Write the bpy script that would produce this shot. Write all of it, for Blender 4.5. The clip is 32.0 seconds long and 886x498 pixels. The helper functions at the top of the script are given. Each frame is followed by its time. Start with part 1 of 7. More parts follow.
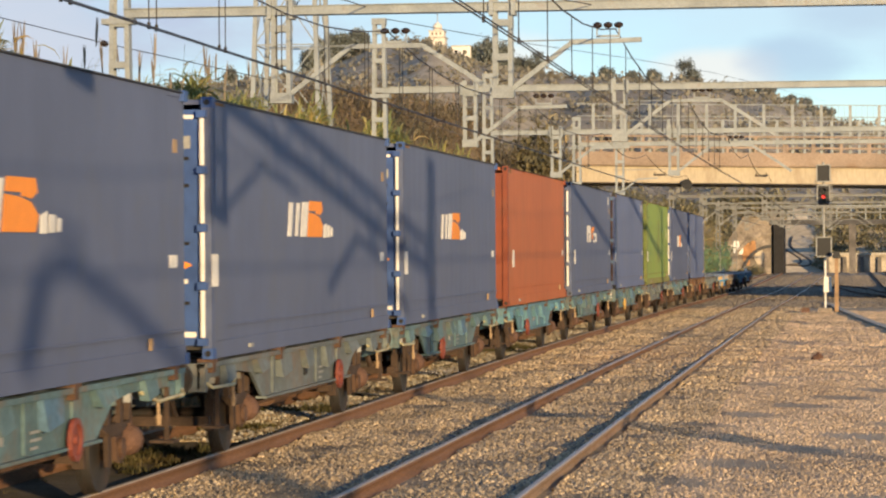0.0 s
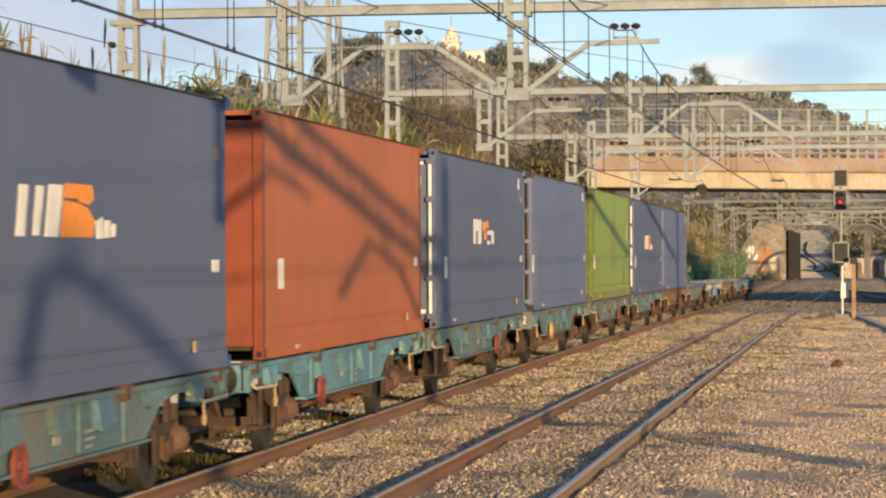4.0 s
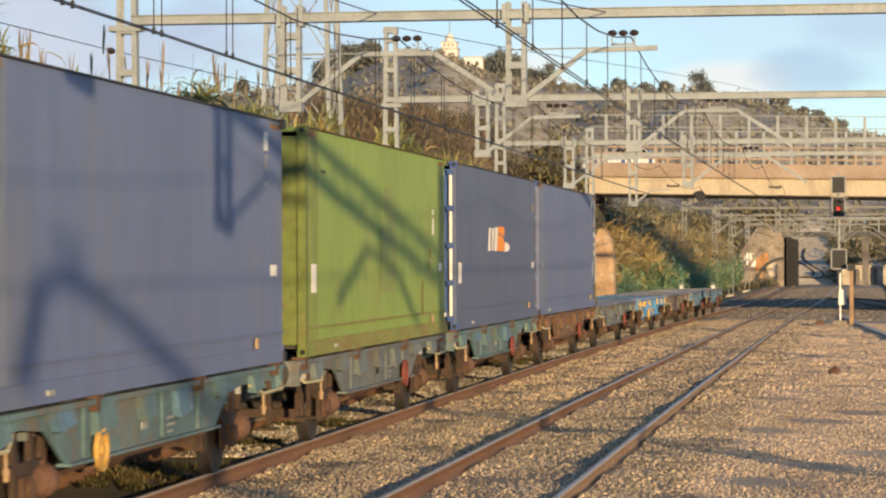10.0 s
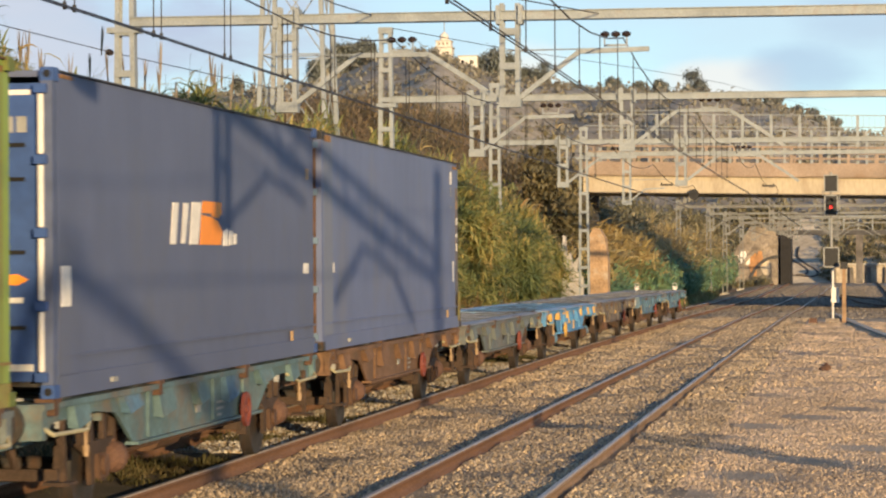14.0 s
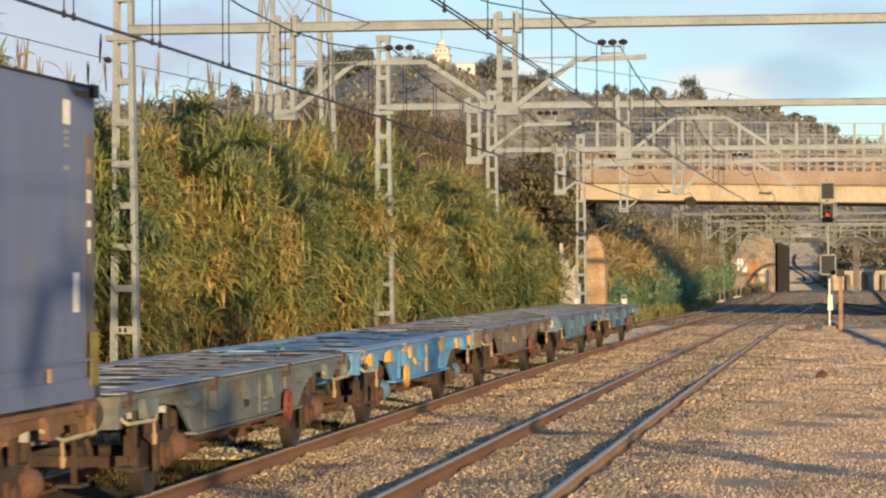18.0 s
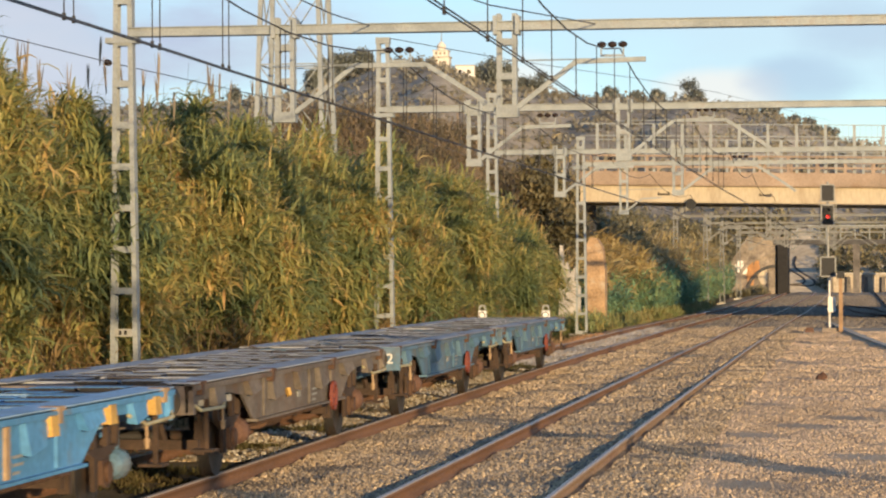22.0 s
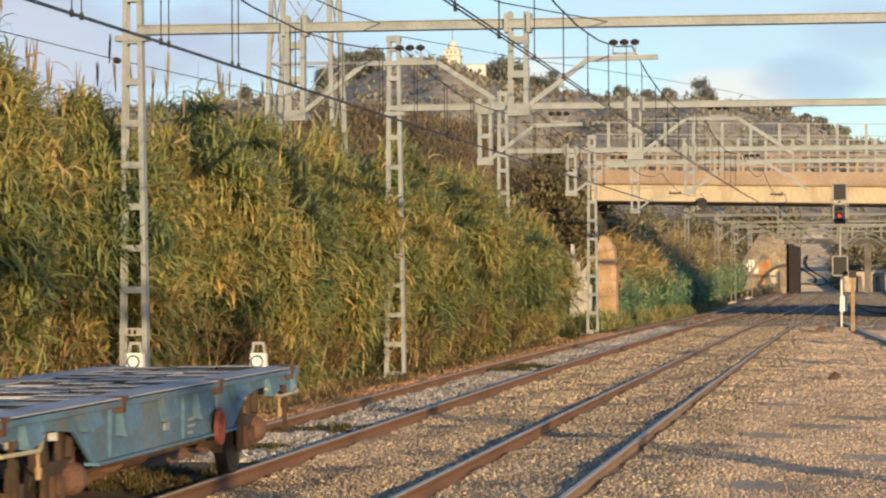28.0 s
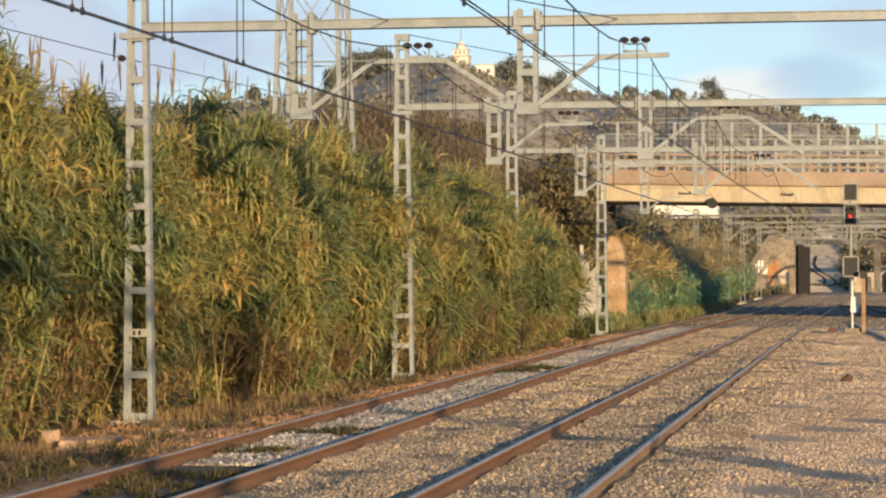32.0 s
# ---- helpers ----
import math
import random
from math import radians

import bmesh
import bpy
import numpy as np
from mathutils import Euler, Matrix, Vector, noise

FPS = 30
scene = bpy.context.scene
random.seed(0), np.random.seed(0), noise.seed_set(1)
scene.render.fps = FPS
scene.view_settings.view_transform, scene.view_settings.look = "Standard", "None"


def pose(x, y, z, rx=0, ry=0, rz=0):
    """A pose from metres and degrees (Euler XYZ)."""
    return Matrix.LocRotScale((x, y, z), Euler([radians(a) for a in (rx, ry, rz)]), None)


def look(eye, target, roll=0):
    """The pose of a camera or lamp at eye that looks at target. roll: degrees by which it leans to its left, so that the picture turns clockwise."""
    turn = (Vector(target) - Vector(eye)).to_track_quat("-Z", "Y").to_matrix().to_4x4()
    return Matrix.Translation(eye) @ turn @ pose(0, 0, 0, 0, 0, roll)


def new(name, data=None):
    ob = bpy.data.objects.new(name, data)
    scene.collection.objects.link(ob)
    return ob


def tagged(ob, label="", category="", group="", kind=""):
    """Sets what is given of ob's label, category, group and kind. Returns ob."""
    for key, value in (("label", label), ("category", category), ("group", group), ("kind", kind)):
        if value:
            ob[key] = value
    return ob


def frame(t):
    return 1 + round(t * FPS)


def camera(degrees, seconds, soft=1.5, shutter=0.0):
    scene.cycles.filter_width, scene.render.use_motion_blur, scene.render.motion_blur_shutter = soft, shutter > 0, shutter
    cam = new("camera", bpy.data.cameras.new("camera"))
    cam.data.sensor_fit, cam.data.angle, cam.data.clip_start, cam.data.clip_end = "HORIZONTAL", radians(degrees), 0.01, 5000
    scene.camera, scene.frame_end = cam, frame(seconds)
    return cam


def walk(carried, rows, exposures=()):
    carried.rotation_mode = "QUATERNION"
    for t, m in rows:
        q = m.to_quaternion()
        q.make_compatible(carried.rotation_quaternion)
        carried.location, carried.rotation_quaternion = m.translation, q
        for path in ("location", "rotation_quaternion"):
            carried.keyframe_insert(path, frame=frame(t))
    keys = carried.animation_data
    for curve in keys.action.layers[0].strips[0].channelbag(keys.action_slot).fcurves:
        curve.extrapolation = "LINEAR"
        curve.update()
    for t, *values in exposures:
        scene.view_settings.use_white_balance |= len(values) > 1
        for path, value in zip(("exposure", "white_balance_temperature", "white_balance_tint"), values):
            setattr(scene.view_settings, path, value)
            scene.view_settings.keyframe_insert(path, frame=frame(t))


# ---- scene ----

cam = camera(17.70, 32.0, soft=2.2, shutter=0.5)

# ---- camera: hand-held on one spot, seconds, yaw, pitch, lean, metres forward ----
PATH = [
    (0.0, 8.072, -0.016, -0.358, -0.46),
    (0.5, 8.070, -0.018, -0.350, -0.45),
    (1.0, 8.093, 0.002, -0.357, -0.41),
    (1.5, 8.166, 0.026, -0.330, -0.16),
    (2.0, 8.236, 0.040, -0.298, 0.10),
    (2.5, 8.303, 0.058, -0.301, 0.29),
    (3.0, 8.341, 0.077, -0.279, 0.44),
    (3.5, 8.356, 0.088, -0.309, 0.47),
    (5.5, 8.311, 0.091, -0.293, 0.39),
    (6.0, 8.297, 0.096, -0.303, 0.36),
    (6.5, 8.280, 0.095, -0.301, 0.32),
    (7.0, 8.276, 0.091, -0.322, 0.29),
    (7.5, 8.281, 0.091, -0.322, 0.34),
    (8.0, 8.284, 0.099, -0.288, 0.36),
    (8.5, 8.289, 0.123, -0.271, 0.39),
    (9.0, 8.295, 0.157, -0.284, 0.39),
    (9.5, 8.300, 0.186, -0.285, 0.37),
    (10.0, 8.307, 0.214, -0.227, 0.40),
    (10.5, 8.310, 0.244, -0.251, 0.38),
    (11.0, 8.306, 0.244, -0.247, 0.33),
    (11.5, 8.293, 0.201, -0.311, 0.22),
    (12.0, 8.263, 0.144, -0.288, 0.08),
    (12.5, 8.234, 0.107, -0.321, -0.11),
    (13.0, 8.210, 0.141, -0.347, -0.21),
    (13.5, 8.205, 0.167, -0.299, -0.22),
    (14.0, 8.202, 0.186, -0.296, -0.21),
    (14.5, 8.201, 0.203, -0.326, -0.18),
    (16.5, 8.179, 0.309, -0.305, -0.18),
    (17.0, 8.163, 0.321, -0.286, -0.24),
    (17.5, 8.154, 0.330, -0.304, -0.31),
    (18.0, 8.145, 0.331, -0.256, -0.36),
    (18.5, 8.148, 0.336, -0.303, -0.44),
    (19.0, 8.159, 0.341, -0.305, -0.39),
    (19.5, 8.160, 0.342, -0.308, -0.38),
    (20.0, 8.158, 0.353, -0.293, -0.38),
    (20.5, 8.157, 0.359, -0.303, -0.37),
    (21.0, 8.154, 0.362, -0.301, -0.37),
    (21.5, 8.150, 0.376, -0.316, -0.36),
    (22.0, 8.146, 0.377, -0.301, -0.37),
    (22.5, 8.146, 0.374, -0.290, -0.39),
    (23.0, 8.155, 0.353, -0.299, -0.41),
    (23.5, 8.161, 0.323, -0.305, -0.40),
    (24.0, 8.175, 0.285, -0.324, -0.44),
    (24.5, 8.183, 0.279, -0.344, -0.49),
    (25.0, 8.200, 0.294, -0.339, -0.50),
    (25.5, 8.229, 0.305, -0.315, -0.41),
    (27.5, 8.344, 0.357, -0.300, -0.14),
    (28.0, 8.365, 0.358, -0.277, -0.10),
    (28.5, 8.394, 0.360, -0.306, -0.00),
    (29.0, 8.416, 0.355, -0.271, 0.08),
    (29.5, 8.445, 0.353, -0.316, 0.15),
    (30.0, 8.468, 0.351, -0.290, 0.25),
    (30.5, 8.490, 0.348, -0.258, 0.33),
    (31.0, 8.524, 0.357, -0.264, 0.46),
    (31.5, 8.536, 0.365, -0.280, 0.52),
    (32.0, 8.535, 0.368, -0.241, 0.53),
]

EYE = Vector((0.0, 0.0, 2.38))


def aim(yaw, pitch, lean, ahead):
    way = Vector((-math.sin(radians(8.2)), math.cos(radians(8.2)), 0)) * ahead
    p = EYE + way
    return pose(p.x, p.y, p.z, 0, 0, yaw) @ pose(0, 0, 0, 90 + pitch) @ pose(0, 0, 0, 0, 0, lean)


walk(cam, [(t, aim(a, b, c, d)) for t, a, b, c, d in PATH], exposures=[(0, 0.55), (32, 0.55)])

# ---- light: low warm sun behind the camera, clear sky with thin cloud ----
SUN = Vector((1.0, -1.93, 0.25)).normalized()
world = bpy.data.worlds.new("sky")
scene.world = world
world.use_nodes = True
wn = world.node_tree
wn.nodes.clear()
w_out = wn.nodes.new("ShaderNodeOutputWorld")
w_bg = wn.nodes.new("ShaderNodeBackground")
w_sky = wn.nodes.new("ShaderNodeTexSky")
w_sky.sky_type = "NISHITA"
w_sky.sun_disc = False
w_sky.sun_elevation = math.asin(SUN.z) + 0.10
w_sky.sun_rotation = math.atan2(SUN.x, SUN.y)
w_sky.air_density, w_sky.dust_density, w_sky.ozone_density = 1.0, 0.0, 4.0
w_co = wn.nodes.new("ShaderNodeTexCoord")
w_bg.inputs["Strength"].default_value = 0.12


def sky_math(op, a, b=None):
    m = wn.nodes.new("ShaderNodeMath")
    m.operation = op
    for k, q in enumerate((a, b)):
        if q is None:
            continue
        if isinstance(q, (int, float)):
            m.inputs[k].default_value = q
        else:
            wn.links.new(q, m.inputs[k])
    return m.outputs[0]


def sky_noise(scale, stretch, detail, shift):
    mp = wn.nodes.new("ShaderNodeMapping")
    mp.inputs["Scale"].default_value = stretch
    mp.inputs["Location"].default_value = shift
    nz = wn.nodes.new("ShaderNodeTexNoise")
    nz.inputs["Scale"].default_value, nz.inputs["Detail"].default_value = scale, detail
    wn.links.new(w_co.outputs["Generated"], mp.inputs["Vector"])
    wn.links.new(mp.outputs["Vector"], nz.inputs["Vector"])
    return nz.outputs["Fac"]


def sky_range(v, a, b, lo, hi):
    m = wn.nodes.new("ShaderNodeMapRange")
    m.interpolation_type = "SMOOTHSTEP"
    for k, q in ((1, a), (2, b), (3, lo), (4, hi)):
        m.inputs[k].default_value = q
    wn.links.new(v, m.inputs[0])
    return m.outputs[0]


def sky_over(under, fac, colour):
    m = wn.nodes.new("ShaderNodeMixRGB")
    m.inputs[2].default_value = (*colour, 1)
    wn.links.new(fac, m.inputs[0])
    wn.links.new(under, m.inputs[1])
    return m.outputs[0]


# thin bright haze low over the horizon, open blue above it
w_sep = wn.nodes.new("ShaderNodeSeparateXYZ")
wn.links.new(w_co.outputs["Generated"], w_sep.inputs[0])
w_low = sky_range(w_sep.outputs[2], 0.10, 0.42, 1.0, 0.18)
w_haze = sky_math("MULTIPLY", sky_range(sky_noise(1.0, (7.0, 7.0, 22.0), 6.0, (5.1, 2.4, 3.3)), 0.30, 0.68, 0.12, 0.8), w_low)
w_col = sky_over(w_sky.outputs["Color"], w_haze, (3.59, 4.58, 5.28))
# banks of cloud: direction, half width and height, colour, density
w_fine = sky_noise(30.0, (0.56, 0.59, 1.26), 5.0, (0.17, 0.00, 0.06))
for (bx, bz), (bw, bh), colour, dense in (
        ((-0.255, 0.082), (0.075, 0.045), (3.10, 3.42, 4.25), 0.85),
        ((-0.290, 0.060), (0.040, 0.030), (3.70, 4.00, 4.62), 0.8),
        ((-0.228, 0.088), (0.018, 0.014), (2.86, 3.29, 4.36), 0.6),
        ((-0.112, 0.063), (0.020, 0.012), (5.27, 5.46, 5.28), 0.85),
        ((-0.046, 0.059), (0.024, 0.008), (5.27, 5.28, 5.05), 0.85),
        ((-0.014, 0.063), (0.019, 0.0085), (2.52, 3.34, 4.42), 0.6),
        ((0.004, 0.083), (0.020, 0.009), (2.86, 3.64, 4.59), 0.6),
        ((0.075, 0.070), (0.060, 0.020), (3.25, 4.00, 4.76), 0.7)):
    ex = sky_math("DIVIDE", sky_math("SUBTRACT", w_sep.outputs[0], bx), bw)
    ez = sky_math("DIVIDE", sky_math("SUBTRACT", w_sep.outputs[2], bz), bh)
    rr = sky_math("ADD", sky_math("MULTIPLY", ex, ex), sky_math("MULTIPLY", ez, ez))
    rr = sky_math("ADD", rr, sky_math("MULTIPLY", sky_math("SUBTRACT", w_fine, 0.5), 5.0))
    ahead = sky_math("GREATER_THAN", w_sep.outputs[1], 0.0)
    w_col = sky_over(w_col, sky_math("MULTIPLY", sky_range(rr, -0.4, 1.5, dense, 0.0), ahead), colour)
wn.links.new(w_col, w_bg.inputs["Color"])
wn.links.new(w_bg.outputs["Background"], w_out.inputs["Surface"])
sun = new("sun", bpy.data.lights.new("sun", "SUN"))
sun.data.energy, sun.data.angle, sun.data.color = 5.0, radians(0.5), (1.0, 0.70, 0.355)
sun.matrix_world = look((0, 0, 60), Vector((0, 0, 60)) - SUN)


# ---- materials ----
def mat(name, col, rough=0.7, metal=0.0, var=0.25, scale=3.0, fine=40.0, bump=0.2, dirt=None, dirt_amount=0.4, rnd=0.0, stretch=(1, 1, 1), spec=0.4, island=0.0):
    m = bpy.data.materials.new(name)
    m.use_nodes = True
    n, l = m.node_tree.nodes, m.node_tree.links
    b = n["Principled BSDF"]
    b.inputs["Roughness"].default_value = rough
    b.inputs["Metallic"].default_value = metal
    b.inputs["Specular IOR Level"].default_value = spec
    co = n.new("ShaderNodeTexCoord")
    mp = n.new("ShaderNodeMapping")
    mp.inputs["Scale"].default_value = stretch
    l.new(co.outputs["Object"], mp.inputs["Vector"])
    n1, n2 = n.new("ShaderNodeTexNoise"), n.new("ShaderNodeTexNoise")
    n1.inputs["Scale"].default_value, n1.inputs["Detail"].default_value = scale, 5
    n2.inputs["Scale"].default_value, n2.inputs["Detail"].default_value = fine, 4
    l.new(mp.outputs["Vector"], n1.inputs["Vector"])
    l.new(mp.outputs["Vector"], n2.inputs["Vector"])
    r1 = n.new("ShaderNodeValToRGB")
    r1.color_ramp.elements[0].position, r1.color_ramp.elements[1].position = 0.3, 0.7
    k0, k1 = 1 - var, 1 + var
    r1.color_ramp.elements[0].color = (col[0] * k0, col[1] * k0, col[2] * k0, 1)
    r1.color_ramp.elements[1].color = (min(col[0] * k1, 1), min(col[1] * k1, 1), min(col[2] * k1, 1), 1)
    l.new(n1.outputs["Fac"], r1.inputs["Fac"])
    out = r1.outputs["Color"]
    r2 = n.new("ShaderNodeMixRGB")
    r2.blend_type = "MULTIPLY"
    r2.inputs[0].default_value = min(1.0, var * 2.2)
    gm = n.new("ShaderNodeMapRange")
    gm.inputs[1].default_value, gm.inputs[2].default_value, gm.inputs[3].default_value, gm.inputs[4].default_value = 0.3, 0.7, 0.55, 1.3
    l.new(n2.outputs["Fac"], gm.inputs[0])
    l.new(out, r2.inputs[1])
    l.new(gm.outputs[0], r2.inputs[2])
    out = r2.outputs["Color"]
    if dirt:
        dm = n.new("ShaderNodeMixRGB")
        dm.inputs[2].default_value = (*dirt, 1)
        n3 = n.new("ShaderNodeTexNoise")
        n3.inputs["Scale"].default_value, n3.inputs["Detail"].default_value = scale * 0.7 + 0.6, 8
        n3.inputs["Roughness"].default_value = 0.7
        l.new(mp.outputs["Vector"], n3.inputs["Vector"])
        dr = n.new("ShaderNodeMapRange")
        dr.inputs[1].default_value, dr.inputs[2].default_value, dr.inputs[4].default_value = 0.62 - dirt_amount * 0.25, 0.8 - dirt_amount * 0.2, 0.9
        l.new(n3.outputs["Fac"], dr.inputs[0])
        l.new(dr.outputs[0], dm.inputs[0])
        l.new(out, dm.inputs[1])
        out = dm.outputs["Color"]
    if rnd or island:
        hs = n.new("ShaderNodeHueSaturation")
        if island:
            oi = n.new("ShaderNodeNewGeometry")
            src, k = oi.outputs["Random Per Island"], island
        else:
            oi = n.new("ShaderNodeObjectInfo")
            src, k = oi.outputs["Random"], rnd
        mr = n.new("ShaderNodeMapRange")
        mr.inputs[3].default_value, mr.inputs[4].default_value = 1 - k, 1 + k
        l.new(src, mr.inputs[0])
        l.new(mr.outputs[0], hs.inputs["Value"])
        l.new(out, hs.inputs["Color"])
        out = hs.outputs["Color"]
    l.new(out, b.inputs["Base Color"])
    if bump:
        bp = n.new("ShaderNodeBump")
        bp.inputs["Strength"].default_value = bump
        bp.inputs["Distance"].default_value = 0.02
        l.new(n2.outputs["Fac"], bp.inputs["Height"])
        l.new(bp.outputs["Normal"], b.inputs["Normal"])
    return m


def leaf_mat(name, cols, rough=0.6, patch=0.35, own=0.6):
    """Leaves and stalks: a colour for each blade, from a ramp."""
    m = bpy.data.materials.new(name)
    m.use_nodes = True
    n, l = m.node_tree.nodes, m.node_tree.links
    b = n["Principled BSDF"]
    b.inputs["Roughness"].default_value = rough
    b.inputs["Specular IOR Level"].default_value = 0.25
    geo = n.new("ShaderNodeNewGeometry")
    rp = n.new("ShaderNodeValToRGB")
    el = rp.color_ramp.elements
    while len(el) < len(cols):
        el.new(0.5)
    for i, (p, c) in enumerate(cols):
        el[i].position = p
        el[i].color = (*c, 1)
    co = n.new("ShaderNodeTexCoord")
    ns = n.new("ShaderNodeTexNoise")
    ns.inputs["Scale"].default_value, ns.inputs["Detail"].default_value = patch, 3
    l.new(co.outputs["Object"], ns.inputs["Vector"])
    ad = n.new("ShaderNodeMath")
    ad.operation = "MULTIPLY_ADD"
    ad.inputs[1].default_value = 1.9
    mx = n.new("ShaderNodeMath")
    mx.operation = "MULTIPLY_ADD"
    mx.inputs[1].default_value, mx.inputs[2].default_value = own, -0.5 - own / 2
    l.new(geo.outputs["Random Per Island"], mx.inputs[0])
    l.new(ns.outputs["Fac"], ad.inputs[0])
    l.new(mx.outputs[0], ad.inputs[2])
    l.new(ad.outputs[0], rp.inputs["Fac"])
    l.new(rp.outputs["Color"], b.inputs["Base Color"])
    tr = n.new("ShaderNodeBsdfTranslucent")
    l.new(rp.outputs["Color"], tr.inputs["Color"])
    ms = n.new("ShaderNodeMixShader")
    ms.inputs[0].default_value = 0.3
    l.new(b.outputs[0], ms.inputs[1])
    l.new(tr.outputs[0], ms.inputs[2])
    l.new(ms.outputs[0], n["Material Output"].inputs["Surface"])
    return m


GALV = mat("galvanised_steel", (0.267, 0.297, 0.32), 0.6, 0.2, 0.18, 2.0, 30, 0.1, (0.194, 0.148, 0.112), 0.2)
DARK_STEEL = mat("dark_steel", (0.042, 0.039, 0.038), 0.6, 0.3, 0.3, 4, 40, 0.2, (0.08, 0.045, 0.027), 0.45)
WIRE = mat("copper_wire", (0.06, 0.055, 0.05), 0.5, 0.5, 0.1, 4, 40, 0)
RUST = mat("rusty_steel", (0.10, 0.055, 0.035), 0.8, 0.1, 0.35, 5, 60, 0.3, (0.07, 0.04, 0.025), 0.5)
RUST_RED = mat("red_brown_primer", (0.115, 0.062, 0.043), 0.85, 0, 0.25, 3, 40, 0.3, (0.10, 0.06, 0.04), 0.4)
UNDER = mat("grimy_undergear", (0.055, 0.036, 0.027), 0.85, 0.1, 0.3, 4, 40, 0.3, (0.13, 0.075, 0.045), 0.3)
RAIL_SIDE = mat("rail_rust", (0.182, 0.092, 0.050), 0.85, 0.0, 0.3, 2.0, 50, 0.3, (0.10, 0.055, 0.035), 0.5, stretch=(1, 0.2, 1))
RAIL_TAN = mat("rail_tan_rust", (0.265, 0.175, 0.112), 0.85, 0.0, 0.3, 2.0, 50, 0.3, (0.14, 0.075, 0.045), 0.5, stretch=(1, 0.2, 1))
RAIL_TOP = mat("rail_polished", (0.46, 0.385, 0.325), 0.5, 0.15, 0.1, 3, 40, 0.05)
BALLAST = mat("ballast_bed", (0.26, 0.196, 0.128), 0.95, 0, 0.4, 1.2, 22, 0.9, (0.12, 0.106, 0.099), 0.35)
STONE = mat("ballast_stone", (0.475, 0.361, 0.232), 0.9, 0, 0.2, 0.45, 30, 0.4, (0.259, 0.206, 0.163), 0.2, island=0.5)
STONE_BUFF = mat("buff_gravel", (0.616, 0.457, 0.305), 0.9, 0, 0.2, 0.35, 30, 0.4, (0.363, 0.27, 0.187), 0.4, island=0.32, stretch=(1.6, 0.5, 1))
STONE_PALE = mat("pale_stone", (0.52, 0.477, 0.418), 0.9, 0, 0.2, 0.6, 30, 0.4, island=0.4)
STONE_FAR = mat("grey_brown_stone", (0.235, 0.201, 0.162), 0.9, 0, 0.2, 0.45, 30, 0.4, (0.17, 0.148, 0.133), 0.35, island=0.4)
# darker stone that carries the near rails' shadow in its colour
STONE_SHADE = mat("rail_shade_stone", (0.15, 0.148, 0.157), 0.85, 0, 0.25, 0.9, 30, 0.4, island=0.4)
GRIT = mat("platform_gravel", (0.484, 0.372, 0.254), 0.95, 0, 0.28, 0.5, 30, 0.9, (0.266, 0.212, 0.164), 0.4, stretch=(1.6, 0.5, 1))
PINK_CONCRETE = mat("pinkish_concrete", (0.40, 0.285, 0.225), 0.95, 0, 0.25, 3, 25, 0.6, (0.25, 0.14, 0.085), 0.45)
EARTH = mat("dry_earth", (0.448, 0.255, 0.137), 0.95, 0, 0.4, 0.7, 9, 0.9, (0.19, 0.155, 0.078), 0.45)
WHITEWASH = mat("flaking_whitewash", (0.4, 0.382, 0.36), 0.9, 0, 0.2, 1.5, 12, 0.4, (0.36, 0.297, 0.232), 0.35)
CONCRETE = mat("concrete", (0.42, 0.392, 0.348), 0.9, 0, 0.2, 1.2, 25, 0.3, (0.22, 0.18, 0.139), 0.35)
BRIDGE_PAINT = mat("bridge_cream", (0.432, 0.373, 0.282), 0.8, 0, 0.14, 0.5, 9, 0.15, (0.272, 0.212, 0.151), 0.4, stretch=(1, 1, 0.3))
BRIDGE_EDGE = mat("bridge_edge", (0.303, 0.234, 0.186), 0.85, 0, 0.22, 0.7, 12, 0.2, (0.229, 0.153, 0.102), 0.35)
MASONRY = mat("stone_masonry", (0.4, 0.35, 0.29), 0.95, 0, 0.35, 0.8, 6, 0.7, (0.17, 0.138, 0.116), 0.4)
REED = leaf_mat("reed_leaves", [(0.0, (0.128, 0.185, 0.1)), (0.32, (0.209, 0.249, 0.109)), (0.56, (0.349, 0.334, 0.123)), (0.74, (0.489, 0.398, 0.157)), (0.88, (0.582, 0.408, 0.176)), (1.0, (0.558, 0.345, 0.157))], patch=0.5, own=0.5)
# blue-green that puts shade into the lower reeds' colour
REED_SHADED = leaf_mat("shade_blue_reed_leaves", [(0.0, (0.15, 0.307, 0.232)), (0.5, (0.24, 0.382, 0.22)), (0.8, (0.34, 0.392, 0.174)), (1.0, (0.5, 0.435, 0.209))])
VERGE = leaf_mat("verge_grass_blades", [(0.0, (0.15, 0.19, 0.08)), (0.5, (0.27, 0.26, 0.11)), (1.0, (0.40, 0.30, 0.15))])
STRAW = leaf_mat("straw_tops", [(0.0, (0.4, 0.329, 0.162)), (1.0, (0.58, 0.445, 0.232))])
PLUME = leaf_mat("reed_plumes", [(0.0, (0.22, 0.185, 0.145)), (1.0, (0.36, 0.307, 0.232))])
WEED = leaf_mat("dark_weeds", [(0.0, (0.055, 0.055, 0.027)), (0.6, (0.10, 0.09, 0.04)), (1.0, (0.17, 0.13, 0.065))])
# near-black that stands for shade on deck slits and the bridge pier
SHADE_BLACK = mat("shade_black", (0.018, 0.017, 0.018), 0.8, 0.1, 0.3, 4, 40, 0.2)
DEAD = leaf_mat("dead_reed_leaves", [(0.0, (0.17, 0.138, 0.07)), (0.5, (0.3, 0.212, 0.104)), (1.0, (0.42, 0.297, 0.162))])
